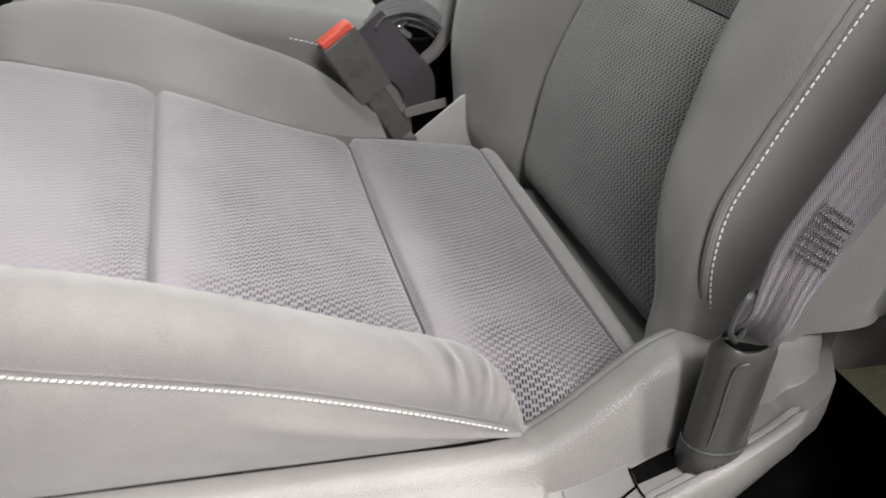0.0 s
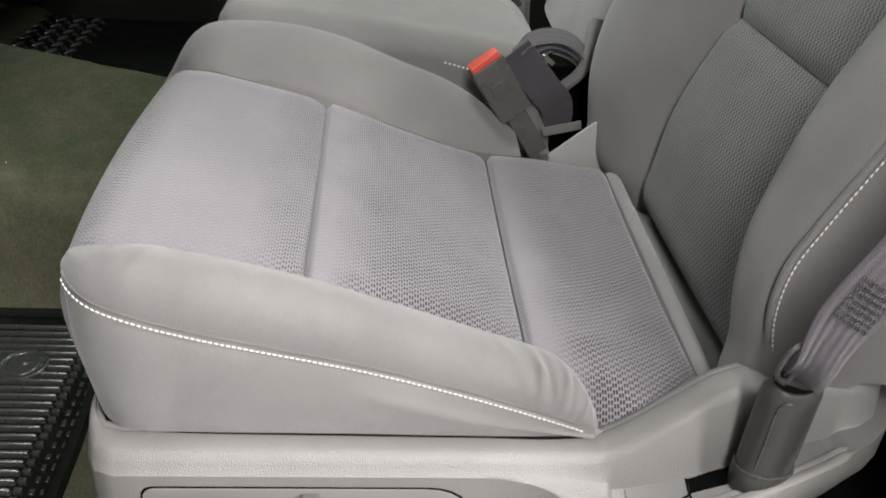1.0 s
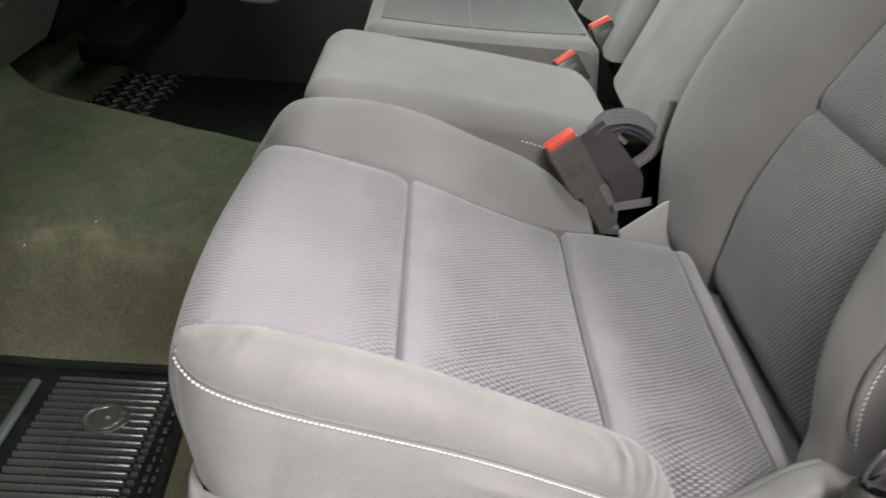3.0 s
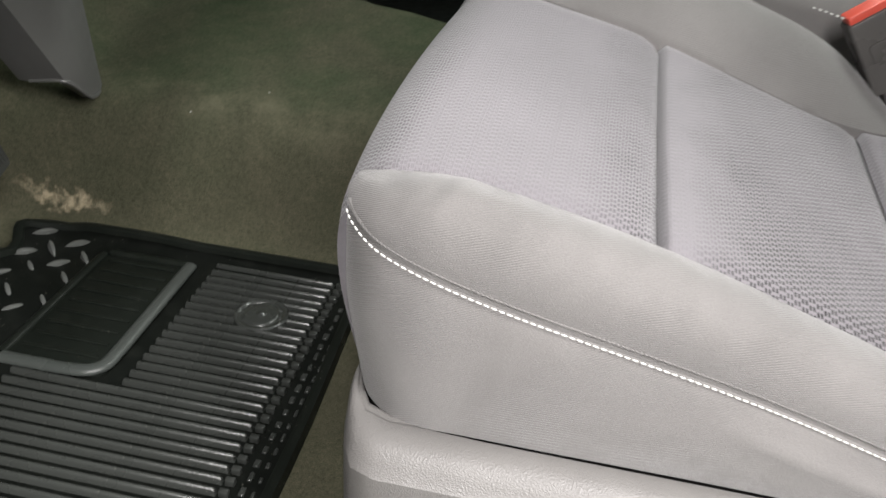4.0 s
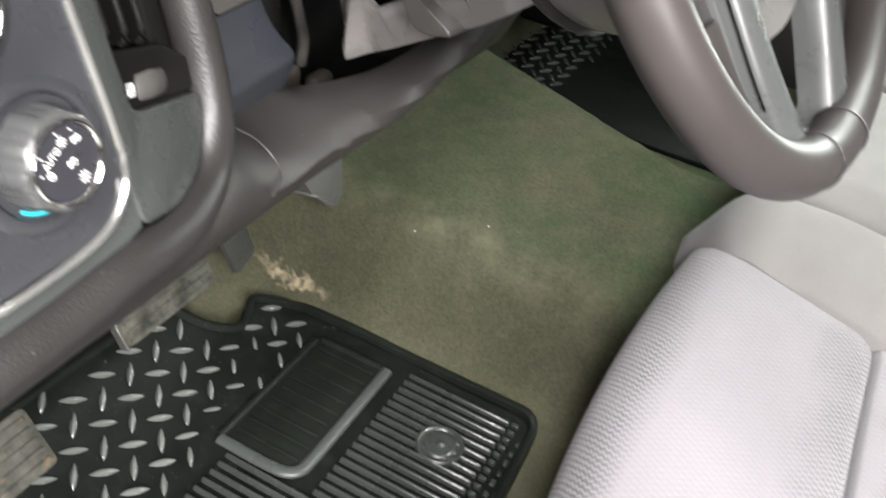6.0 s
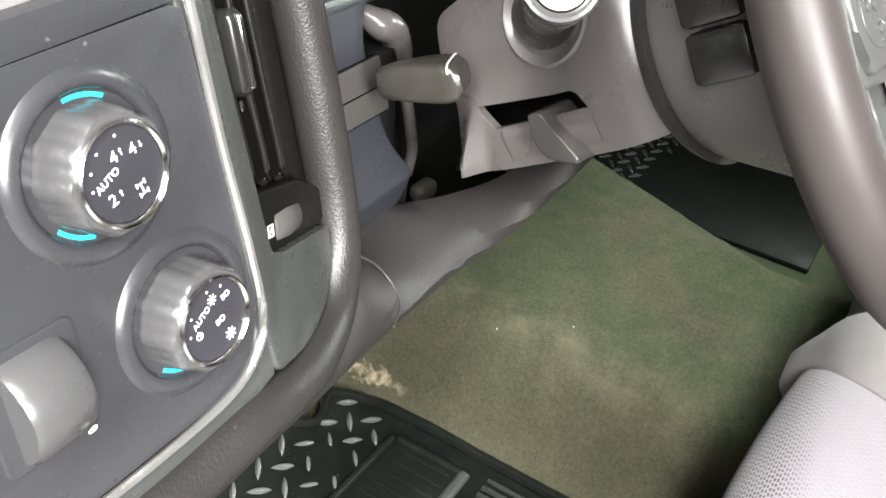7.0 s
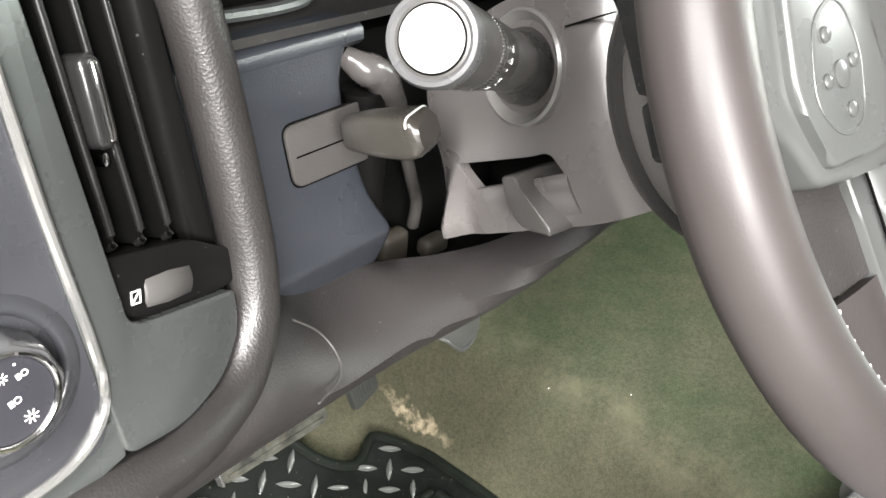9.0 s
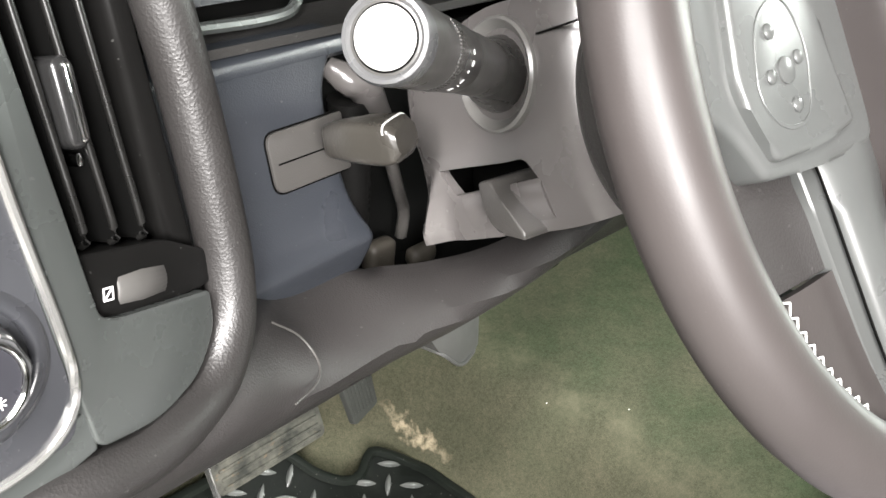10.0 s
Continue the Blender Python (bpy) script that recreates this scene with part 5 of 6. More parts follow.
part("duct", sheet([[(0.345 - 0.02 * s + 0.02 * k, 1.042 - 0.02 * k, 0.176 + 0.16 * s) for k in (0, 1)] + [(0.30 - 0.05 * s, 1.0, 0.190 + 0.15 * s), (0.262 - 0.09 * s, 1.005, 0.224 + 0.13 * s), (0.25 - 0.09 * s, 1.05, 0.224 + 0.13 * s)] for s in np.linspace(0, 1, 8)], thick=(0, 0.012, 0)), DUCT, duct, "pale grey moulded duct")
part("outlet_lip", tube([(0.345, 1.040, 0.177), (0.356, 1.022, 0.177), (0.300, 0.999, 0.191), (0.262, 1.004, 0.225), (0.250, 1.048, 0.225)], 0.0025, 8, 40), DUCT, duct, "rolled lip of the outlet")


# ---------------------------------------------------------------- dashboard
P1 = basis((-0.337, 0.714, 0.690), (0.03, -1, 0.20))
P2 = basis((-0.337, 0.714, 0.690), (0.376, -1, 0.25))
PB = basis((-0.155, 0.824, 0.709), (0.05, -1, 0.32))

dash = thing("dashboard", (0.3, 1.0, 0.6), "dark plastic dashboard with satin grey trim", "dashboard")
part("dash_top", sheet([[(x, y, z) for x in np.linspace(-0.56, 1.50, 30)] for y, z in ((0.80, 0.865), (0.86, 0.93), (0.98, 0.96), (1.2, 0.97), (1.40, 0.965))], thick=(0, 0.01, -0.02)), DASH, dash, "dark dashboard top")
# dash core and the blocks below: unseen, painted black as shade behind the panels
part("dash_core", block(-0.56, 0.90, 0.64, 1.50, 1.38, 0.92, 0.03), VOID, dash, "black block standing in for the unlit depth of the dashboard")
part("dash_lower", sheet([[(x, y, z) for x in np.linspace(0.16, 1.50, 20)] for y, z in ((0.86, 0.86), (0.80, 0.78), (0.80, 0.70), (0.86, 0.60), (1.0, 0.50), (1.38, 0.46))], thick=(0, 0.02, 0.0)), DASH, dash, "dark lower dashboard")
part("column_shade", block(-0.20, 0.866, 0.50, 0.30, 0.89, 0.64, 0.0), VOID, dash)
part("column_shade", block(-0.115, 0.866, 0.64, 0.10, 0.89, 0.74, 0.0), VOID, dash)
part("knee_shade", block(-0.52, 0.95, 0.46, 0.6, 1.39, 0.64, 0.0), VOID, dash)

# switch bezel
KNOBS = ((-0.0646, 0.0938), (-0.0399, 0.0231))
bezel = part("switch_bezel", holed(loop_round([(-0.004, -0.026), (-0.002, 0.0), (-0.012, 0.138), (-0.185, 0.128), (-0.19, -0.026)], [0.022, 0.02, 0.008, 0.01, 0.01]), [[(u + 0.0285 * math.cos(a), v + 0.0285 * math.sin(a)) for a in np.arange(48) * math.pi / 24] for u, v in KNOBS], -0.03, 0.0, P1, 0.003, 3), BEZEL, dash, "dark grey switch bezel with dust specks")
part("bezel_bead", tube([tuple(P1 @ Vector(p)) for p in ((-0.010, 0.20, -0.002), (-0.0095, 0.145, 0.001), (-0.006, 0.08, 0.001), (-0.001, 0.025, 0.001), (-0.0005, 0.0, 0.001), (-0.007, -0.015, 0.001), (-0.025, -0.0255, 0.001), (-0.06, -0.0285, 0.001), (-0.12, -0.028, 0.001), (-0.19, -0.028, 0.001))], 0.0022, 8, 80), BRIGHT, dash, "bright satin bead round the bezel")
part("upper_tray", prism(loop_round([(-0.030, 0.147), (-0.022, 0.24), (-0.19, 0.24), (-0.19, 0.136)], [0.012, 0.01, 0.01, 0.01]), -0.04, -0.012, P1, 0.004, 3), TRIM_SMOOTH, dash, "brownish grey recess above the switches")
part("bezel_upper", holed(loop_round([(-0.010, 0.139), (-0.010, 0.26), (-0.21, 0.26), (-0.21, 0.126)], 0.004), [loop_round([(-0.030, 0.150), (-0.028, 0.235), (-0.19, 0.235), (-0.19, 0.139)], 0.010)], -0.03, 0.0, P1, 0.003), BEZEL, dash, "dark grey surround of the recess")


def knob(name, u, v, marks, label):
    """A rotary switch: recessed collar, fluted grip, bright ring, printed face."""
    ob = thing(name, tuple(P1 @ Vector((u, v, 0))), label, "knob", "dashboard knobs")
    m = P1 @ Matrix.Translation((u, v, 0))
    part("collar", lathe([(0.0352, -0.001), (0.0342, 0.0002), (0.0320, 0.0015), (0.0296, 0.0024), (0.0280, 0.0020), (0.0267, 0.0006), (0.0259, -0.0020), (0.0254, -0.0130)], m, 64), BEZEL, ob, "softly raised dark collar")
    part("well", lathe([(0.0257, -0.0090), (0.0210, -0.0092)], m, 40), VOID, ob, "dark gap round the grip")
    part("grip", lathe([(0.0223, -0.011), (0.0223, -0.004), (0.0221, 0.003), (0.0215, 0.010), (0.0208, 0.0134), (0.0197, 0.0150), (0.0175, 0.0146)], m, 160, lambda t: 1 + 0.030 * max(-0.35, math.cos(t * 10))), KNOB, ob, "fluted grey grip")
    part("ring", lathe([(0.0186, 0.0140), (0.0183, 0.0166), (0.0174, 0.0171), (0.0165, 0.0162), (0.0163, 0.015)], m, 56), CHROME, ob, "bright ring")
    part("face", lathe([(0.0167, 0.0146), (0.0161, 0.0156), (0.010, 0.0161), (0.0003, 0.0162)], m, 40), KNOB_FACE, ob, "black printed face")
    for a0, a1 in ((62, 100), (222, 258)) if marks == "drive" else ((228, 262),):
        arc = [(0.0243 * math.cos(radians(a)), 0.0243 * math.sin(radians(a)), -0.0020) for a in np.linspace(a0, a1, 7)]
        part("pointer", tube([tuple(m @ Vector(p)) for p in arc], 0.0014, 8, 16), CYAN, ob, "cyan index mark")
    return ob, m @ Matrix.Translation((0, 0, 0.0164)) @ Matrix.Diagonal((0.93, 0.93, 1.0, 1))


def mark(parent, m, kind, u, v, s, turn=0):
    """Small printed signs on the knob faces."""
    mm = m @ Matrix.Translation((u, v, 0)) @ Matrix.Rotation(radians(turn), 4, "Z") @ Matrix.Scale(s, 4)
    bar = lambda x0, y0, x1, y1: block(x0, y0, 0, x1, y1, 0.05, 0)
    ringed = lambda x, y, r, w: ring_plate([(x + r * math.cos(a), y + r * math.sin(a)) for a in np.arange(16) * math.pi / 8], [(x + (r - w) * math.cos(a), y + (r - w) * math.sin(a)) for a in np.arange(16) * math.pi / 8], 0, 0.05, Matrix(), 16, 0.005)
    if kind == "dot":
        b = prism([(0.5 * math.cos(a), 0.5 * math.sin(a)) for a in np.arange(10) * math.pi / 5], 0, 0.05)
    elif kind == "sun":
        b = joined([ringed(0, 0, 0.42, 0.16)] + [block(0.55, -0.08, 0, 0.95, 0.08, 0.05, 0, 1, Matrix.Rotation(a, 4, "Z")) for a in np.arange(8) * math.pi / 4])
    elif kind == "lamp":
        b = joined([ringed(0.25, 0, 0.5, 0.16)] + [bar(-0.95, y - 0.07, -0.35, y + 0.07) for y in (-0.36, -0.12, 0.12, 0.36)])
    elif kind == "axle":
        b = joined([bar(-0.08, -0.6, 0.08, 0.6), bar(-0.55, 0.5, 0.55, 0.66), bar(-0.55, -0.66, 0.55, -0.5), bar(-0.66, 0.3, -0.5, 0.86), bar(0.5, 0.3, 0.66, 0.86), bar(-0.66, -0.86, -0.5, -0.3), bar(0.5, -0.86, 0.66, -0.3)])
    elif kind == "arrow":
        b = joined([bar(-0.09, -0.7, 0.09, 0.4), prism([(-0.35, 0.25), (0.35, 0.25), (0, 0.8)], 0, 0.05)])
    else:
        b = joined([ringed(0, 0, 0.6, 0.16), bar(-0.08, -0.1, 0.08, 0.75)])
    b.transform(mm)
    part("printed_sign", b, PRINT, parent, "white printed sign", True)


tilt_print = Matrix.Rotation(radians(14), 4, "Z")
k1, f1 = knob("drive_mode_knob", *KNOBS[0], "drive", "round grey four-wheel drive knob with a black printed face")
f1 = f1 @ tilt_print
lettering("2", 0.0065, f1 @ Matrix.Translation((-0.0090, -0.0050, 0)), PRINT, k1)
mark(k1, f1, "arrow", -0.0050, -0.0045, 0.0018)
lettering("AUTO", 0.0042, f1 @ Matrix.Translation((-0.0075, 0.0025, 0)) @ Matrix.Rotation(radians(12), 4, "Z"), PRINT, k1)
lettering("4", 0.0062, f1 @ Matrix.Translation((-0.0015, 0.0080, 0)), PRINT, k1)
mark(k1, f1, "arrow", 0.0020, 0.0085, 0.0018)
lettering("4", 0.0062, f1 @ Matrix.Translation((0.0068, 0.0062, 0)), PRINT, k1)
mark(k1, f1, "arrow", 0.0105, 0.0062, 0.0018, 180)
mark(k1, f1, "axle", 0.0035, -0.0085, 0.0034)
for a in (170, 145, 118, 80):
    mark(k1, f1, "dot", 0.0148 * math.cos(radians(a)), 0.0148 * math.sin(radians(a)), 0.0011)
k2, f2 = knob("headlamp_knob", *KNOBS[1], "lamps", "round grey headlamp knob with a black printed face")
f2 = f2 @ tilt_print
mark(k2, f2, "power", -0.0105, 0.0010, 0.0030)
lettering("AUTO", 0.0040, f2 @ Matrix.Translation((-0.0060, 0.0070, 0)) @ Matrix.Rotation(radians(15), 4, "Z"), PRINT, k2)
mark(k2, f2, "sun", 0.0020, 0.0102, 0.0026)
mark(k2, f2, "lamp", 0.0092, 0.0070, 0.0028)
mark(k2, f2, "lamp", 0.0020, -0.0010, 0.0030)
mark(k2, f2, "sun", 0.0035, -0.0105, 0.0031)
for a in (165, 135, 85, 55):
    mark(k2, f2, "dot", 0.0150 * math.cos(radians(a)), 0.0150 * math.sin(radians(a)), 0.0011)

dim = thing("dimmer_wheel", tuple(P1 @ Vector((-0.107, 0.028, 0))), "grey dimmer thumbwheel in a dark well", "switch")
part("well", prism(rrect(-0.126, 0.004, -0.088, 0.050, 0.004), -0.01, 0.0012, P1, 0.001), BEZEL, dim)
part("wheel", lathe([(0.0005, -0.012), (0.020, -0.012), (0.0215, -0.009), (0.0215, 0.009), (0.020, 0.012), (0.0005, 0.012)], P1 @ Matrix.Translation((-0.107, 0.026, -0.006)) @ Matrix.Rotation(radians(90), 4, "Y"), 40), KNOB, dim, "smooth grey wheel")
fr = P1 @ Matrix.Translation((-0.099, 0.012, 0.012)) @ Matrix.Rotation(radians(30), 4, "X")
mark(dim, fr, "power", 0.0, 0.0, 0.0032)

# satin panel with the vent
OUT2 = loop_round([(0.000, -0.034), (0.036, -0.0455), (0.068, -0.0415), (0.0865, -0.025), (0.0895, -0.0065), (0.084, -0.0045), (0.030, 0.0125), (0.022, 0.0180), (0.0215, 0.20), (-0.006, 0.20)], [0.006, 0.02, 0.02, 0.012, 0.003, 0.003, 0.006, 0.006, 0.002, 0.004])
part("satin_panel", prism(OUT2, -0.02, 0.001, P2, 0.003, 3), SILVER, dash, "satin grey vent surround")
part("satin_panel", prism(loop_round([(-0.19, -0.0285), (-0.024, -0.0275), (-0.004, -0.0160), (0.003, -0.0160), (0.003, -0.0350), (-0.020, -0.0415), (-0.19, -0.0430)], 0.002), -0.02, -0.0008, P1, 0.002, 3), SILVER, dash, "satin grey strip below the switches")
vent = thing("air_vent", tuple(P2 @ Vector((0.05, 0.09, -0.02))), "black side air vent with upright slats and a chrome tab", "air vent")
# near-black backing paints the shade deep inside the vent
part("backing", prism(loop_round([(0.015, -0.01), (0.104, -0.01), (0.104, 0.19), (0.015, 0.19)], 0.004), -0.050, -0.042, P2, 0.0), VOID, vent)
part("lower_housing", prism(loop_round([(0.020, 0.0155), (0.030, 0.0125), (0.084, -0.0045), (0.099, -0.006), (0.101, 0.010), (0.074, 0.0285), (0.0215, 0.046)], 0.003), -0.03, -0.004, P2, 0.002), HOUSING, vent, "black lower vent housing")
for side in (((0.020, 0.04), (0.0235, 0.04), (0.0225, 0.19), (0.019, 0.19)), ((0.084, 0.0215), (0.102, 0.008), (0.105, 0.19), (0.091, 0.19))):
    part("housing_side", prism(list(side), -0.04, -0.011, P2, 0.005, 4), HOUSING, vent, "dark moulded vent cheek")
for i, u in enumerate((0.0335, 0.0498, 0.0662)):
    low, lean = 0.044 - 0.017 * i / 3, 0.0024
    # blade painted near-black as shaded depth; only its nose keeps the slat colour
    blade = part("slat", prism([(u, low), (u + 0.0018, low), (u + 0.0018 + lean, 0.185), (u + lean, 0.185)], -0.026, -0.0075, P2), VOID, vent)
    part("slat_nose", tube([tuple(P2 @ Vector((u + 0.0009 + lean * k, low + (0.185 - low) * k, -0.0075 - (0.004 if k < 0.02 else 0)))) for k in (0.0, 0.03, 0.3, 0.65, 1.0)], 0.0019, 10, 30), SLAT, blade, "rounded front edge")
tabm = P2 @ Matrix.Translation((0.0462, 0.1030, -0.008)) @ Matrix.Rotation(radians(-4), 4, "Z")
part("tab", prism(rrect(-0.0060, -0.0190, 0.0060, 0.0190, 0.0058, 7), -0.018, 0.006, tabm, 0.0045, 5), BLACK, vent, "black vent tab")
part("tab_trim", prism(rrect(-0.0014, -0.0165, 0.0024, 0.0165, 0.0017, 5), 0.0040, 0.0074, tabm, 0.0016, 4), CHROME, vent, "chrome strip on the tab")
part("tab_foot", prism(rrect(0.0005, -0.0275, 0.0050, -0.0215, 0.0018, 4), -0.010, -0.0015, tabm, 0.001, 2), CHROME, vent, "small bright pivot below the tab")
part("thumbwheel", lathe([(0.0003, -0.0155), (0.0108, -0.0155), (0.0118, -0.0145), (0.0125, 0.0), (0.0118, 0.0145), (0.0108, 0.0155), (0.0003, 0.0155)], P2 @ Matrix.Translation((0.0538, 0.0160, -0.0142)) @ Matrix.Rotation(radians(-17), 4, "Z") @ Matrix.Rotation(radians(90), 4, "Y"), 72, lambda t: 1 + 0.012 * math.cos(t * 36)), WHEELGREY, vent, "ribbed light grey thumbwheel")
mk = P2 @ Matrix.Translation((0.0335, 0.0222, -0.0038)) @ Matrix.Rotation(radians(-17), 4, "Z")
part("printed_sign", joined([block(-0.003, -0.003, 0, -0.0023, 0.003, 0.0003, 0, 1, mk), block(0.0023, -0.003, 0, 0.003, 0.003, 0.0003, 0, 1, mk), block(-0.003, -0.003, 0, 0.003, -0.0023, 0.0003, 0, 1, mk), block(-0.003, 0.0023, 0, 0.003, 0.003, 0.0003, 0, 1, mk), block(-0.0035, -0.0004, 0, 0.0035, 0.0004, 0.0003, 0, 1, mk @ Matrix.Rotation(radians(45), 4, "Z"))]), PRINT, vent, "white closed-vent sign")

# leather roll and the panels under it
ROLLP = [tuple(P2 @ Vector((0.108, 0.26, -0.010))), tuple(P2 @ Vector((0.111, 0.16, -0.004))), tuple(P2 @ Vector((0.114, 0.10, -0.003))), tuple(P2 @ Vector((0.1135, 0.04, -0.003))), tuple(P2 @ Vector((0.110, -0.005, -0.003))), tuple(P2 @ Vector((0.098, -0.036, -0.003))), tuple(P2 @ Vector((0.072, -0.0555, -0.003))), tuple(P2 @ Vector((0.030, -0.0575, -0.003))), tuple(P1 @ Vector((-0.012, -0.0510, -0.004))), tuple(P1 @ Vector((-0.06, -0.0530, -0.004))), tuple(P1 @ Vector((-0.12, -0.0530, -0.004))), tuple(P1 @ Vector((-0.20, -0.0530, -0.004)))]
part("leather_roll", tube(ROLLP, 0.0140, 20, 120, 1.0, (0.2, -1, 0.2)), ROLL, dash, "padded grained leather roll")
BLUE_EDGE = curve1([(-0.118, 0.050), (-0.104, 0.0565), (-0.090, 0.0625), (-0.080, 0.0630), (-0.055, 0.0585), (-0.020, 0.0535), (0.005, 0.0520), (0.020, 0.0540), (0.034, 0.0605), (0.050, 0.0740)])
rows = []
for v, w in spline([(0.0500, -0.0040), (0.0470, 0.0), (0.030, 0.0), (0.0, 0.0), (-0.040, 0.0), (-0.056, 0.0012), (-0.068, 0.0050), (-0.0765, 0.0100), (-0.0815, 0.0118), (-0.0860, 0.0100), (-0.0960, 0.0040), (-0.1060, -0.0030), (-0.1100, -0.0200)], 64):
    r = BLUE_EDGE(v)
    rows.append([tuple(PB @ Vector((u, v, w + d))) for u, d in [(-0.075 + (r - 0.006 + 0.075) * k / 12, 0.0) for k in range(13)] + [(r - 0.003, -0.0006), (r - 0.001, -0.0020), (r, -0.0045), (r + 0.0005, -0.0120), (r + 0.0005, -0.0450)]])
blue = part("lower_panel", sheet(rows, thick=(0, 0.003, 0)), BLUE, dash, "blue-grey panel left of the column, swelled along its lower edge")
part("panel_top", sheet([[tuple(PB @ Vector((u, v, w))) for u in np.linspace(-0.08, 0.078, 10)] for v, w in ((0.040, 0.0005), (0.047, 0.0015), (0.051, -0.001), (0.060, -0.03), (0.066, -0.09))], thick=(0, 0.004, -0.004)), BLUE, dash, "upper lip of the blue-grey panel")
slot = part("card_pocket", prism(loop_round([(-0.002, -0.0345), (0.0615, -0.0345), (0.0615, 0.0035), (-0.002, 0.0035)], [0.008, 0.002, 0.002, 0.008]), -0.004, 0.0025, PB, 0.001), POCKET, dash, "grey release handle plate")
part("plate_line", block(0.003, -0.0168, 0.0024, 0.0615, -0.0158, 0.0029, 0, 1, PB), VOID, slot)
part("plate_gap", ring_plate(loop_round([(-0.0032, -0.0358), (0.0615, -0.0358), (0.0615, 0.0047), (-0.0032, 0.0047)], [0.009, 0.002, 0.002, 0.009]), loop_round([(-0.002, -0.0345), (0.0610, -0.0345), (0.0610, 0.0035), (-0.002, 0.0035)], [0.008, 0.002, 0.002, 0.008]), -0.002, 0.0004, PB, 80, 0.0001), VOID, slot)

top_y = curve1([(-0.54, 0.716), (-0.40, 0.712), (-0.32, 0.718), (-0.27, 0.732), (-0.240, 0.750), (-0.215, 0.775), (-0.18, 0.790), (-0.10, 0.798), (-0.045, 0.784), (0.0, 0.766), (0.036, 0.750), (0.07, 0.740), (0.13, 0.728), (0.20, 0.720), (0.34, 0.715)])
top_z = curve1([(-0.54, 0.641), (-0.40, 0.638), (-0.32, 0.637), (-0.27, 0.640), (-0.240, 0.648), (-0.215, 0.644), (-0.18, 0.622), (-0.10, 0.612), (-0.045, 0.603), (0.0, 0.606), (0.036, 0.620), (0.07, 0.638), (0.13, 0.672), (0.20, 0.706), (0.34, 0.77)])
low_y = curve1([(-0.54, 0.700), (-0.32, 0.703), (-0.20, 0.727), (-0.10, 0.735), (0.0, 0.724), (0.13, 0.704), (0.20, 0.698), (0.34, 0.695)])
edge_y = curve1([(-0.54, 0.840), (-0.20, 0.858), (-0.06, 0.866), (0.10, 0.842), (0.34, 0.80)])
edge_z = curve1([(-0.54, 0.450), (-0.20, 0.434), (-0.06, 0.424), (0.10, 0.462), (0.34, 0.50)])
low_z = curve1([(-0.54, 0.632), (-0.32, 0.622), (-0.20, 0.596), (-0.10, 0.5855), (-0.04, 0.5860), (0.02, 0.5975), (0.06, 0.612), (0.13, 0.645), (0.20, 0.678), (0.34, 0.74)])
rows = []
for x in np.linspace(-0.54, 0.34, 110):
    a, b = np.array([x, top_y(x), top_z(x)]), np.array([x, low_y(x), low_z(x)])
    mid = (a + b) / 2 + np.array([0, -0.010, 0.003])
    open_k = min(1.0, max(0.0, (x + 0.115) / 0.02)) * min(1.0, max(0.0, (0.07 - x) / 0.02))
    a = a + np.array([0, -0.001, -0.006]) * open_k
    edge = np.array([x, edge_y(x), edge_z(x)])
    rows.append(list(spline([a + (0, 0.030 - 0.024 * open_k, -0.004 - 0.028 * open_k), a, mid, b, b * 0.85 + edge * 0.15 + (0, -0.002, -0.004), b * 0.5 + edge * 0.5 + (0, 0, -0.002), edge, edge + (0, 0.012, -0.005), edge + (0, 0.10, 0.0)], 34)))
part("knee_bolster", sheet(rows, thick=(0, 0.004, 0)), KNEE, dash, "grained knee bolster under the column")
# black plate under the shroud paints the shade round the column
part("column_gap_shade", block(-0.13, 0.770, 0.536, 0.12, 0.93, 0.544, 0.002), VOID, dash, "black plate standing in for the shade round the column")
part("seam_line", tube([(-0.2070, 0.7540, 0.6370), (-0.1911, 0.7497, 0.6223), (-0.1852, 0.7395, 0.6077), (-0.1947, 0.7280, 0.6034), (-0.2214, 0.7151, 0.6103)], 0.0007, 6, 50), POCKET, dash, "pale parting line")

cluster = thing("instrument_cluster", (-0.1, 0.9, 0.8), "dark instrument cluster behind a clear lens with a grey rim", "instrument cluster")
part("face", prism(rrect(-0.12, 0.0, 0.30, 0.12, 0.02), -0.01, 0.0, basis((-0.08, 0.885, 0.775), (0, -1, 0.35))), BEZEL, cluster, "dark dial face")
part("rim", tube([(-0.20, 0.872, 0.768), (-0.115, 0.874, 0.764), (-0.09, 0.875, 0.772), (-0.082, 0.885, 0.80), (-0.08, 0.9, 0.85)], 0.004, 8, 40), SILVER, cluster, "grey cluster rim")
part("hood", sheet([[(x, y, z) for x in np.linspace(-0.2, 0.25, 12)] for y, z in ((0.84, 0.765), (0.86, 0.756), (0.90, 0.76))], thick=(0, 0, -0.006)), DASH, cluster)


# ---------------------------------------------------------------- steering column and wheel
WC, TAU, AZ = Vector((-0.027, 0.524, 0.831)), 0.566, -0.147
wu = Vector((math.cos(AZ), math.sin(AZ), 0))
wv = Vector((0, math.sin(TAU), math.cos(TAU)))
wv = (wv - wu * wv.dot(wu)).normalized()
wn = wu.cross(wv)
W = Matrix((wu, wv, wn)).transposed().to_4x4()
W.translation = WC

col = thing("steering_column", tuple(W @ Vector((0, 0, -0.2))), "dark grey plastic steering column shroud", "steering column")


SL = Matrix(((0, 0, -1, 0), (0, 1, 0, 0), (1, 0, 0, 0), (0, 0, 0, 1)))
SIDE = W @ SL
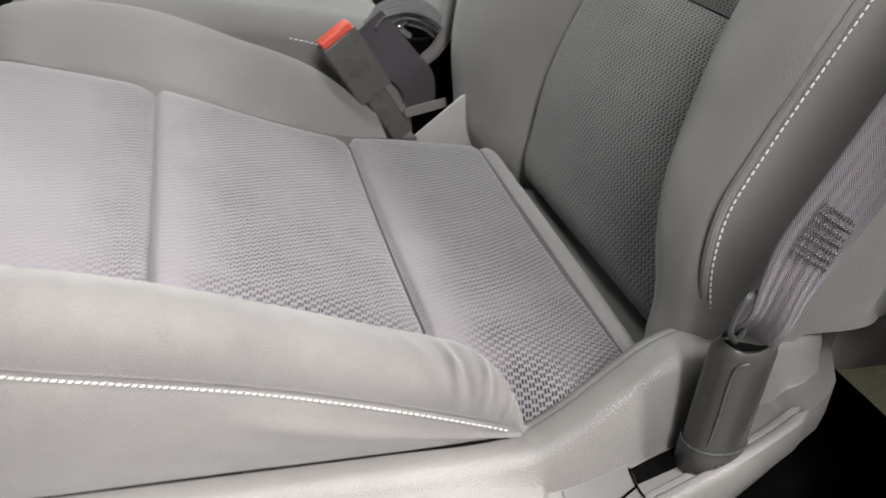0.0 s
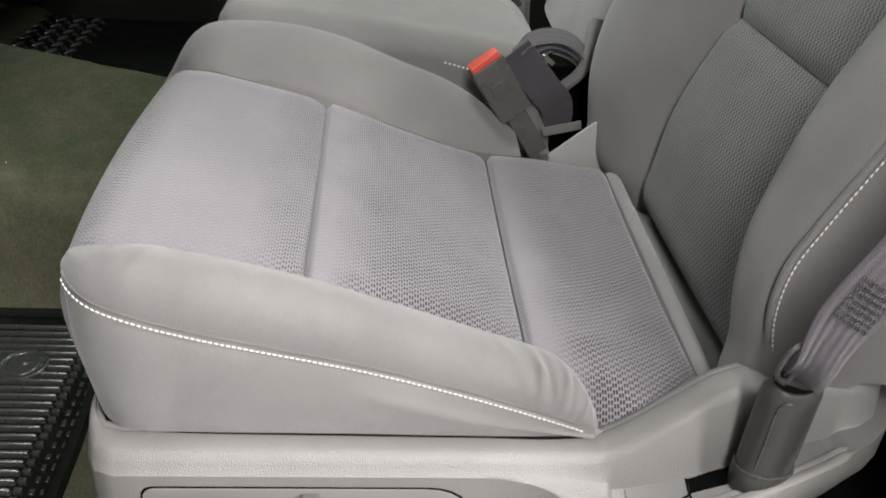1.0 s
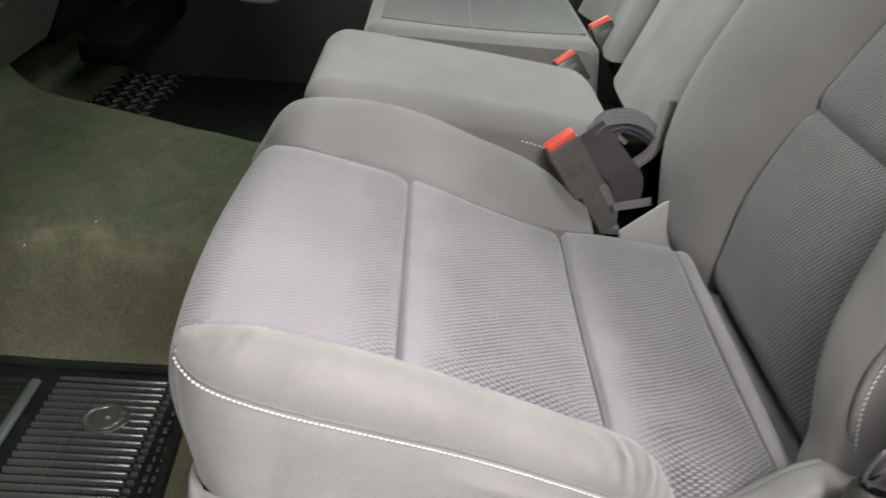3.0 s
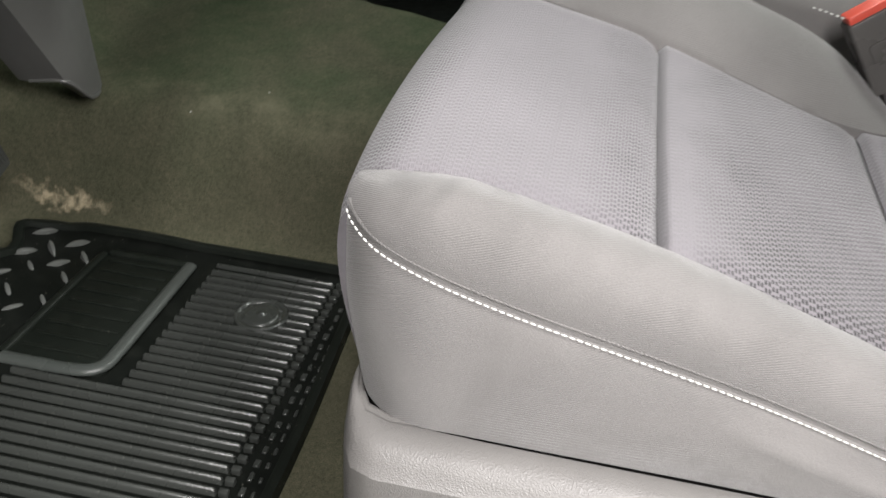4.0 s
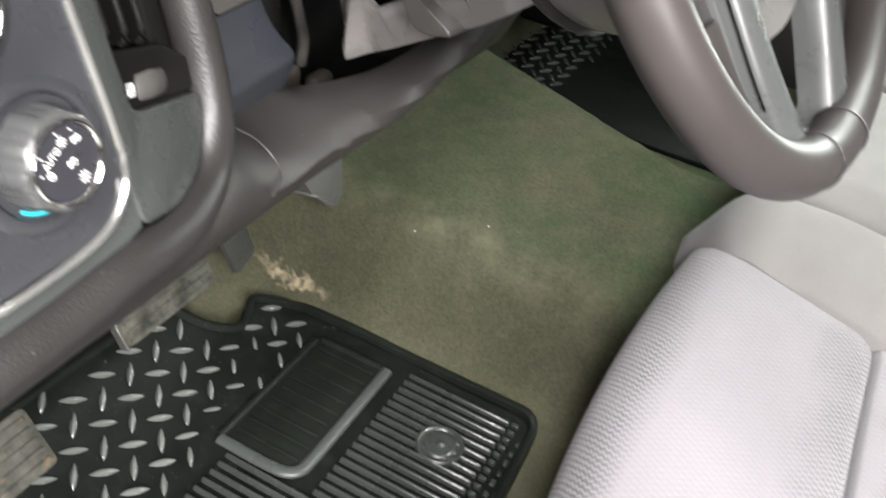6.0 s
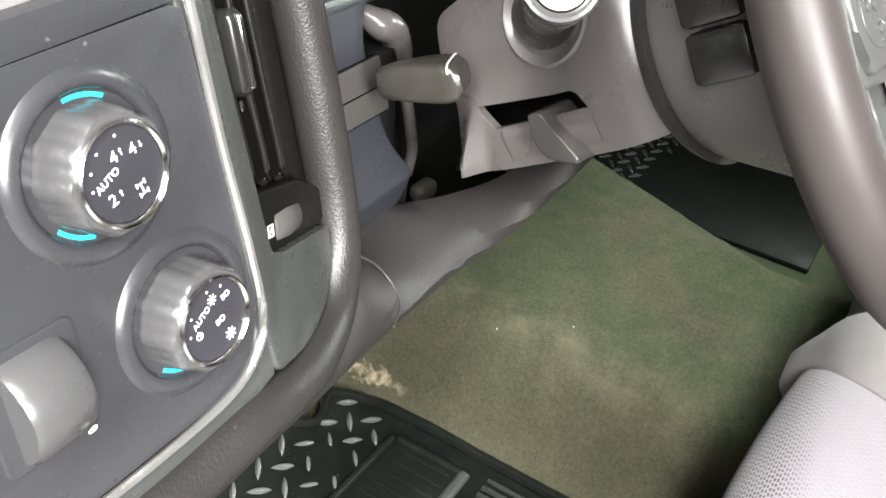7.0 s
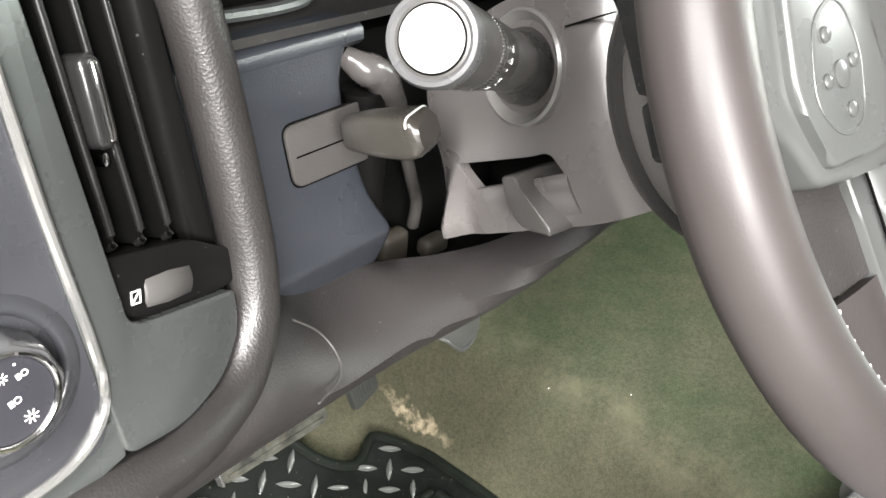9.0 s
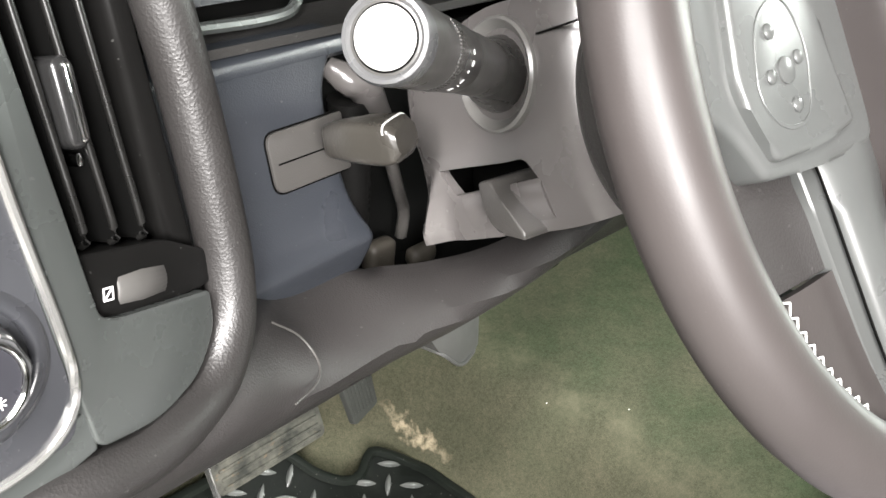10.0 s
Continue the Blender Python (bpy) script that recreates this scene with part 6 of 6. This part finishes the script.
OUTL = loop_round([(-0.127, 0.075), (-0.205, 0.085), (-0.288, 0.066), (-0.291, 0.030), (-0.285, 0.004), (-0.302, -0.028), (-0.323, -0.044), (-0.270, -0.0485), (-0.168, -0.0505), (-0.126, -0.046)], [0.01, 0.02, 0.012, 0.012, 0.02, 0.02, 0.008, 0.02, 0.02, 0.004], 6)
SLOT = loop_round([(-0.267, -0.0005), (-0.200, -0.0055), (-0.186, -0.0050), (-0.178, -0.0225), (-0.258, -0.0185)], [0.001, 0.01, 0.006, 0.003, 0.002], 4)
def bulge(n, v):
    """How far the shroud's side falls back from its flat."""
    off, run = (n + 0.268) * 0.857 - v * 0.514, -(n + 0.268) * 0.514 - v * 0.857
    fin = 0.018 * math.exp(-((off / 0.0075) ** 2)) * min(1.0, max(0.0, run / 0.045))
    return fin - 2.2 * (v - 0.010) ** 2 - 0.005 * max(0.0, (-n - 0.262) / 0.03) ** 2 - 0.016 * max(0.0, (n + 0.152) / 0.026) ** 2


bm = holed(OUTL, [SLOT], 0.0690, 0.0765, None, 0.0045, 4)
bmesh.ops.subdivide_edges(bm, edges=[e for e in bm.edges if e.calc_length() > 0.008], cuts=3, use_grid_fill=True)
bmesh.ops.triangulate(bm, faces=list(bm.faces))
bmesh.ops.subdivide_edges(bm, edges=[e for e in bm.edges if e.calc_length() > 0.0045], cuts=1, use_grid_fill=True)
bmesh.ops.triangulate(bm, faces=list(bm.faces))
def in_slot(x, y):
    cx, cy = sum(p[0] for p in SLOT) / len(SLOT), sum(p[1] for p in SLOT) / len(SLOT)
    x, y, inside = cx + (x - cx) / 0.94, cy + (y - cy) / 0.90, False
    for (ax, ay), (bx, by) in zip(SLOT, SLOT[1:] + SLOT[:1]):
        if (ay > y) != (by > y) and x < ax + (y - ay) / (by - ay) * (bx - ax):
            inside = not inside
    return inside


bmesh.ops.delete(bm, geom=[f for f in bm.faces if in_slot(*f.calc_center_median()[:2])], context="FACES")
for v in bm.verts:
    v.co.z += bulge(v.co.x, v.co.y)
bm.transform(SIDE)
part("shroud", bm, COLUMN, col, "dark grey plastic shroud")
mx, my = sum(x for x, y in OUTL) / len(OUTL), sum(y for x, y in OUTL) / len(OUTL)
# inner wall and slot backing are near-black to hold the shade inside
part("shroud_wall", holed([(x, y) for x, y in OUTL], [[(mx + (x - mx) * 0.93, my + (y - my) * 0.90) for x, y in OUTL]], 0.030, 0.0600, SIDE), VOID, col, "edge of the shroud half")
part("shroud_body", prism(loop_round([(x * 0.99, y * 0.97) for x, y in OUTL[::3]], 0.004), -0.080, 0.0305, SIDE, 0.002), COLUMN, col, "inner shroud half")
part("slot_shade", prism([(x, y) for x, y in loop_round([(-0.280, 0.040), (-0.150, 0.040), (-0.148, -0.0445), (-0.296, -0.0405)], 0.002)], 0.0306, 0.0330, SIDE), VOID, col, "black plate standing in for the shade in the tilt lever slot")
part("slot_sill", sheet([[tuple(SIDE @ Vector((n, v, 0.0765 + bulge(n, v) + w))) for n in np.linspace(-0.252, -0.178, 8)] for v, w in ((-0.0185, -0.001), (-0.0215, 0.0015), (-0.028, 0.0022), (-0.040, 0.0015), (-0.047, -0.002))], thick=(0.004, 0, 0)), COLUMN, col, "sill below the slot")
part("shroud_joint", block(-0.158, 0.0485, 0.0700, -0.126, 0.0493, 0.0736, 0, 1, SIDE @ Matrix.Rotation(radians(-3), 4, "Z")), VOID, col, "parting line of the shroud")
part("side_plate", prism(loop_round([(-0.215, 0.062), (-0.292, 0.062), (-0.292, 0.006), (-0.266, 0.008), (-0.262, 0.04)], 0.006), 0.04, 0.0640, SIDE, 0.002), DASH, col)
part("tilt_lever", prism(loop_round([(-0.2190, -0.0125), (-0.2090, -0.0125), (-0.203, -0.0236), (-0.189, -0.0478), (-0.1910, -0.0510), (-0.2080, -0.0455), (-0.2165, -0.0392), (-0.2200, -0.0279)], 0.003), 0.0500, 0.0870, SIDE, 0.006, 3), POCKET, col, "short grey tilt lever paddle")

hand = thing("parking_release", (-0.11, 0.78, 0.71), "worn grey brake release handle beside the column", "release handle")
rows = []
GRIP = spline([(-0.117, 0.803, 0.708), (-0.1175, 0.800, 0.709), (-0.119, 0.791, 0.713), (-0.121, 0.775, 0.719), (-0.117, 0.757, 0.724), (-0.114, 0.747, 0.728)], 30)
for k, p in enumerate(GRIP):
    d = GRIP[min(k + 1, 29)] - GRIP[max(k - 1, 0)]
    d /= np.linalg.norm(d)
    e1 = np.cross(d, (0, 0, 1))
    e1 /= np.linalg.norm(e1)
    e2 = np.cross(e1, d)
    w = np.interp(k, [0, 2, 6, 15, 24, 27, 29], [0.0090, 0.0125, 0.0135, 0.0140, 0.0150, 0.0148, 0.0125])
    h = np.interp(k, [0, 2, 6, 15, 24, 27, 29], [0.0070, 0.0100, 0.0115, 0.0125, 0.0130, 0.0115, 0.0070])
    h *= 1.04
    rows.append([p + e1 * w * math.copysign(abs(math.cos(t)) ** 0.42, math.cos(t)) + e2 * h * math.copysign(abs(math.sin(t)) ** 0.42, math.sin(t)) for t in np.arange(24) * math.pi / 12])
part("grip", sheet(rows, closed=True), GRIP_MAT, hand, "scuffed grey grip with a chamfered end")
part("bright_edge", tube([tuple(p) for p in rows[26][1:12]], 0.0007, 6, 30), CAP, hand, "thin bright line along the end of the grip")
part("arm", tube([(-0.086, 0.850, 0.735), (-0.078, 0.840, 0.728), (-0.066, 0.836, 0.721), (-0.052, 0.837, 0.703), (-0.040, 0.842, 0.690), (-0.034, 0.846, 0.672)], [0.007, 0.0115, 0.0115, 0.0095, 0.0075, 0.006], 14, 36), COLUMN, hand, "lumpy grey arm of the handle")
part("bracket", tube([(-0.066, 0.845, 0.590), (-0.067, 0.843, 0.64), (-0.070, 0.845, 0.71)], 0.0150, 18, 24), HOUSING, hand, "dark upright bracket behind the handle")

# added tube that imitates light along the shroud's inner rim
part("lit_rim_tube", tube([(-0.033, 0.842, 0.668), (-0.029, 0.840, 0.652), (-0.018, 0.841, 0.625), (-0.006, 0.845, 0.600), (-0.002, 0.85, 0.575)], 0.0050, 12, 24), POCKET, hand, "grey tube standing in for the shroud's lit inner rim")
part("clip", block(-0.046, 0.836, 0.550, -0.018, 0.852, 0.584, 0.006, 3), DIRTY, hand, "dusty brown clip")
part("clip", block(0.002, 0.834, 0.545, 0.030, 0.850, 0.562, 0.006, 3), DIRTY, hand, "dusty brown clip")

stalk = thing("indicator_stalk", (-0.1, 0.66, 0.8), "thick black multifunction stalk with a silver end cap", "stalk")
s0, s1 = W @ Vector((-0.072, 0.044, -0.192)), Vector((-0.242, 0.642, 0.837))
axis = (s1 - s0).normalized()
front = Vector((0.40, -0.90, -0.10))
front = (front - axis * front.dot(axis)).normalized()
sm = Matrix((front, axis.cross(front), axis)).transposed().to_4x4()
sm.translation = s0
L = (s1 - s0).length
dish = SIDE @ Matrix.Translation((-0.192, 0.044, 0.0752)) @ Matrix.Rotation(radians(-8.5), 4, "X")
part("boot", lathe([(0.0330, -0.003), (0.0326, 0.0012), (0.0310, 0.0026), (0.0290, 0.0016), (0.0250, -0.0035), (0.0225, -0.005)], dish, 56), COLLAR, stalk, "raised dusty collar")
part("boot_well", lathe([(0.0245, -0.005), (0.0215, -0.0035), (0.0003, -0.003)], dish, 44), BLACK, stalk, "dark rubber gaiter")
part("body", lathe([(0.0095, -0.01), (0.0112, L * 0.16), (0.0122, L * 0.20), (0.0146, L * 0.23), (0.0150, L * 0.30), (0.0151, L * 0.55), (0.0148, L * 0.557), (0.0148, L * 0.565), (0.0155, L * 0.572), (0.0164, L * 0.85), (0.0168, L * 0.95), (0.0160, L * 0.995), (0.014, L)], sm, 48), SHEATH, stalk, "black plastic body")
part("gaiter", lathe([(0.0225, -0.005), (0.0212, L * 0.03), (0.0178, L * 0.08), (0.0182, L * 0.10), (0.0152, L * 0.14), (0.0156, L * 0.16), (0.0128, L * 0.20), (0.0120, L * 0.24)], sm, 40), SHEATH, stalk, "black rubber gaiter")
part("cap_ring", lathe([(0.0166, L * 0.95), (0.0170, L - 0.0015), (0.0160, L + 0.0012), (0.0145, L + 0.0014), (0.0128, L - 0.0005), (0.0120, L - 0.001)], sm, 56), KNOB, stalk, "grey cap ring")
part("cap_groove", lathe([(0.0124, L - 0.002), (0.0122, L + 0.0002), (0.0114, L + 0.0003)], sm, 56), VOID, stalk, "dark groove")
part("end_cap", lathe([(0.0116, L - 0.002), (0.0114, L + 0.0012), (0.0104, L + 0.0022), (0.0003, L + 0.0028)], sm, 56), CAP, stalk, "silver end cap")
for k in range(26):
    am = sm @ Matrix.Rotation(radians(-70 + 5.2 * k), 4, "Z") @ Matrix.Translation((0.0160, 0, L * 0.76))
    part("grip_rib", block(-0.0003, -0.0004, -0.0042, 0.0005, 0.0004, 0.0042, 0, 1, am), SHEATH, stalk, "", True)
for a, z, w, h in ((-52, 0.50, 0.0022, 0.0030), (-40, 0.49, 0.0005, 0.0028), (-30, 0.50, 0.0020, 0.0018), (-12, 0.505, 0.0012, 0.0012), (2, 0.49, 0.0024, 0.0024), (20, 0.49, 0.0022, 0.0010)):
    am = sm @ Matrix.Rotation(radians(a), 4, "Z") @ Matrix.Translation((0.0156, 0, L * (z + 0.165)))
    part("printed_sign", block(-0.0006, -w * 0.5, -h * 0.5, 0.0003, w * 0.5, h * 0.5, 0, 1, am), PRINT, stalk, "", True)

wheel = thing("steering_wheel", tuple(WC), "brown-black leather steering wheel with silver spokes, worn shiny", "steering wheel")
rows = []
for a in np.arange(0, 361, 3):
    c, s = math.cos(radians(a)), math.sin(radians(a))
    r, q = 0.187, 0.0172
    rows.append([tuple(W @ Vector(((r + q * 1.02 * math.cos(t)) * c, (r + q * 1.02 * math.cos(t)) * s, q * math.sin(t)))) for t in np.arange(20) * math.pi / 10])
bm = bmesh.new()
vs = [[bm.verts.new(p) for p in r] for r in rows[:-1]]
for i in range(len(vs)):
    for j in range(20):
        bm.faces.new((vs[i][j], vs[i][(j + 1) % 20], vs[(i + 1) % len(vs)][(j + 1) % 20], vs[(i + 1) % len(vs)][j]))
part("rim", bm, WHEEL, wheel, "leather rim polished by wear")
for a in (262, 278):
    c, s = math.cos(radians(a)), math.sin(radians(a))
    ringp = [tuple(W @ Vector(((0.187 + 0.0178 * math.cos(t)) * c, (0.187 + 0.0178 * math.cos(t)) * s, 0.0175 * math.sin(t)))) for t in np.linspace(0, 2 * math.pi, 25)]
    part("rim_seam", tube(ringp, 0.0007, 6, 50), DASH, wheel)


def spoke(side):
    m = W @ Matrix.Diagonal((side, 1, 1, 1))
    sp = part("spoke", prism(loop_round([(-0.176, 0.055), (-0.174, 0.0), (-0.152, -0.012), (-0.137, -0.033), (-0.108, -0.034), (-0.060, -0.034), (-0.055, 0.055)], [0.01, 0.02, 0.01, 0.004, 0.01, 0.01, 0.01]), -0.020, 0.003, m, 0.004, 3), SPOKE, wheel, "satin silver spoke")
    part("button_pad", prism(loop_round([(-0.142, 0.050), (-0.149, 0.0015), (-0.143, -0.013), (-0.135, -0.027), (-0.106, -0.026), (-0.080, -0.022), (-0.094, 0.028), (-0.098, 0.050)], [0.004, 0.01, 0.01, 0.003, 0.01, 0.004, 0.01, 0.004]), 0.002, 0.0075, m, 0.003, 3), SPOKE, sp, "grey switch pad")
    outer = [(-0.1334, 0.0245), (-0.1405, -0.004), (-0.128, -0.0185), (-0.109, -0.0165), (-0.1022, 0.012), (-0.113, 0.033)]
    inner = [(-0.1322, 0.0230), (-0.1388, -0.0036), (-0.1275, -0.0168), (-0.1103, -0.0150), (-0.1037, 0.0118), (-0.1135, 0.0312)]
    part("button_ring", ring_plate(loop_round(outer, 0.010), loop_round(inner, 0.0095), 0.006, 0.0080, m, 60, 0.0002), SPOKE, sp)
    for u, v, r in ((-0.1202, 0.0035, 0.0052), (-0.126, 0.018, 0.0030), (-0.1113, 0.0072, 0.0028), (-0.1301, 0.0024, 0.0028), (-0.118, -0.0092, 0.0030)):
        part("button", lathe([(r, 0.006), (r * 0.95, 0.0083), (r * 0.6, 0.0092), (0.0003, 0.0093)], m @ Matrix.Translation((u, v, 0)), 20), SPOKE, sp)


spoke(1)
spoke(-1)
for side in (1, -1):
    m = W @ Matrix.Diagonal((side, 1, 1, 1))
    bar = []
    for u, v, hw in spline([(-0.078, -0.022, 0.024), (-0.075, -0.040, 0.0205), (-0.072, -0.080, 0.0150), (-0.064, -0.115, 0.0155), (-0.052, -0.150, 0.017), (-0.042, -0.176, 0.018)], 20):
        bar.append([tuple(m @ Vector((u + hw * w, v, n))) for w, n in ((-1.0, -0.014), (-0.97, -0.003), (-0.75, 0.001), (0.0, 0.003), (0.75, 0.001), (0.97, -0.003), (1.0, -0.014))])
    lower = part("lower_spoke", sheet(bar, thick=(0, 0.006, -0.006)), SPOKE, wheel, "satin silver lower spoke")
    part("joint", tube([tuple(Vector(r[1]) - Vector(m.col[0][:3]) * side * side * 0.0008) for r in bar[1:15]], 0.0006, 6, 30), VOID, lower, "dark joint along the spoke")
    part("inner_panel", sheet([[tuple(m @ Vector((u0 + (u1 - u0) * s, v, -0.010 - 0.004 * s))) for s in np.linspace(0, 1, 6)] for v, u0, u1 in ((-0.024, -0.156, -0.098), (-0.040, -0.160, -0.098), (-0.058, -0.158, -0.092), (-0.0775, -0.152, -0.088))], thick=(0, 0.005, -0.005)), KNEE, wheel, "smooth dark panel between spoke and rim")
    part("inner_leather", sheet([[tuple(m @ Vector((u0 + (u1 - u0) * s, v, -0.0085 - 0.003 * s + 0.002 * math.sin(3.1 * s)))) for s in np.linspace(0, 1, 8)] for v, u0, u1 in ((-0.0785, -0.152, -0.088), (-0.098, -0.142, -0.080), (-0.122, -0.122, -0.072), (-0.148, -0.095, -0.058))], thick=(0, 0.005, -0.005)), WHEEL, wheel, "leather panel laced to the rim")
part("airbag_cover", prism(loop_round([(-0.072, 0.055), (-0.060, -0.050), (-0.03, -0.075), (0.03, -0.075), (0.060, -0.050), (0.072, 0.055), (0.04, 0.07), (-0.04, 0.07)], 0.02), -0.03, 0.030, W, 0.014, 4), WHEEL, wheel, "padded leather-grain airbag cover")
part("hub", lathe([(0.060, -0.138), (0.070, -0.134), (0.080, -0.122), (0.090, -0.100), (0.101, -0.074), (0.112, -0.048), (0.117, -0.028), (0.110, -0.016), (0.03, -0.014)], W, 56), HUB, wheel, "grey plastic hub")
part("hub_gap", lathe([(0.055, -0.142), (0.0785, -0.1355), (0.0820, -0.1305), (0.0838, -0.1265)], W, 56), DASH, wheel, "dark gap between hub and column")
zig = []
for k, p in enumerate(spline([(-0.1345, -0.078, -0.0050), (-0.1275, -0.095, -0.0050), (-0.113, -0.118, -0.0050), (-0.096, -0.137, -0.0050)], 21)):
    zig.append(tuple(W @ Vector((p[0] + (0.0030 if k % 2 else -0.0004), p[1] + (0.0020 if k % 2 else 0), p[2]))))
part("lacing", joined([tube([a, tuple((np.array(a) + np.array(b)) / 2), b], 0.0004, 6, 4) for a, b in zip(zig, zig[1:])]), STITCH, wheel, "white zigzag lacing along the inner rim")
for v0, v1 in ((0.012, 0.060), (-0.018, 0.010)):
    part("rear_switch", block(-0.116, v0, -0.086, -0.094, v1, -0.052, 0.004, 2, W), BLACK, wheel, "gloss black switch behind the spoke")
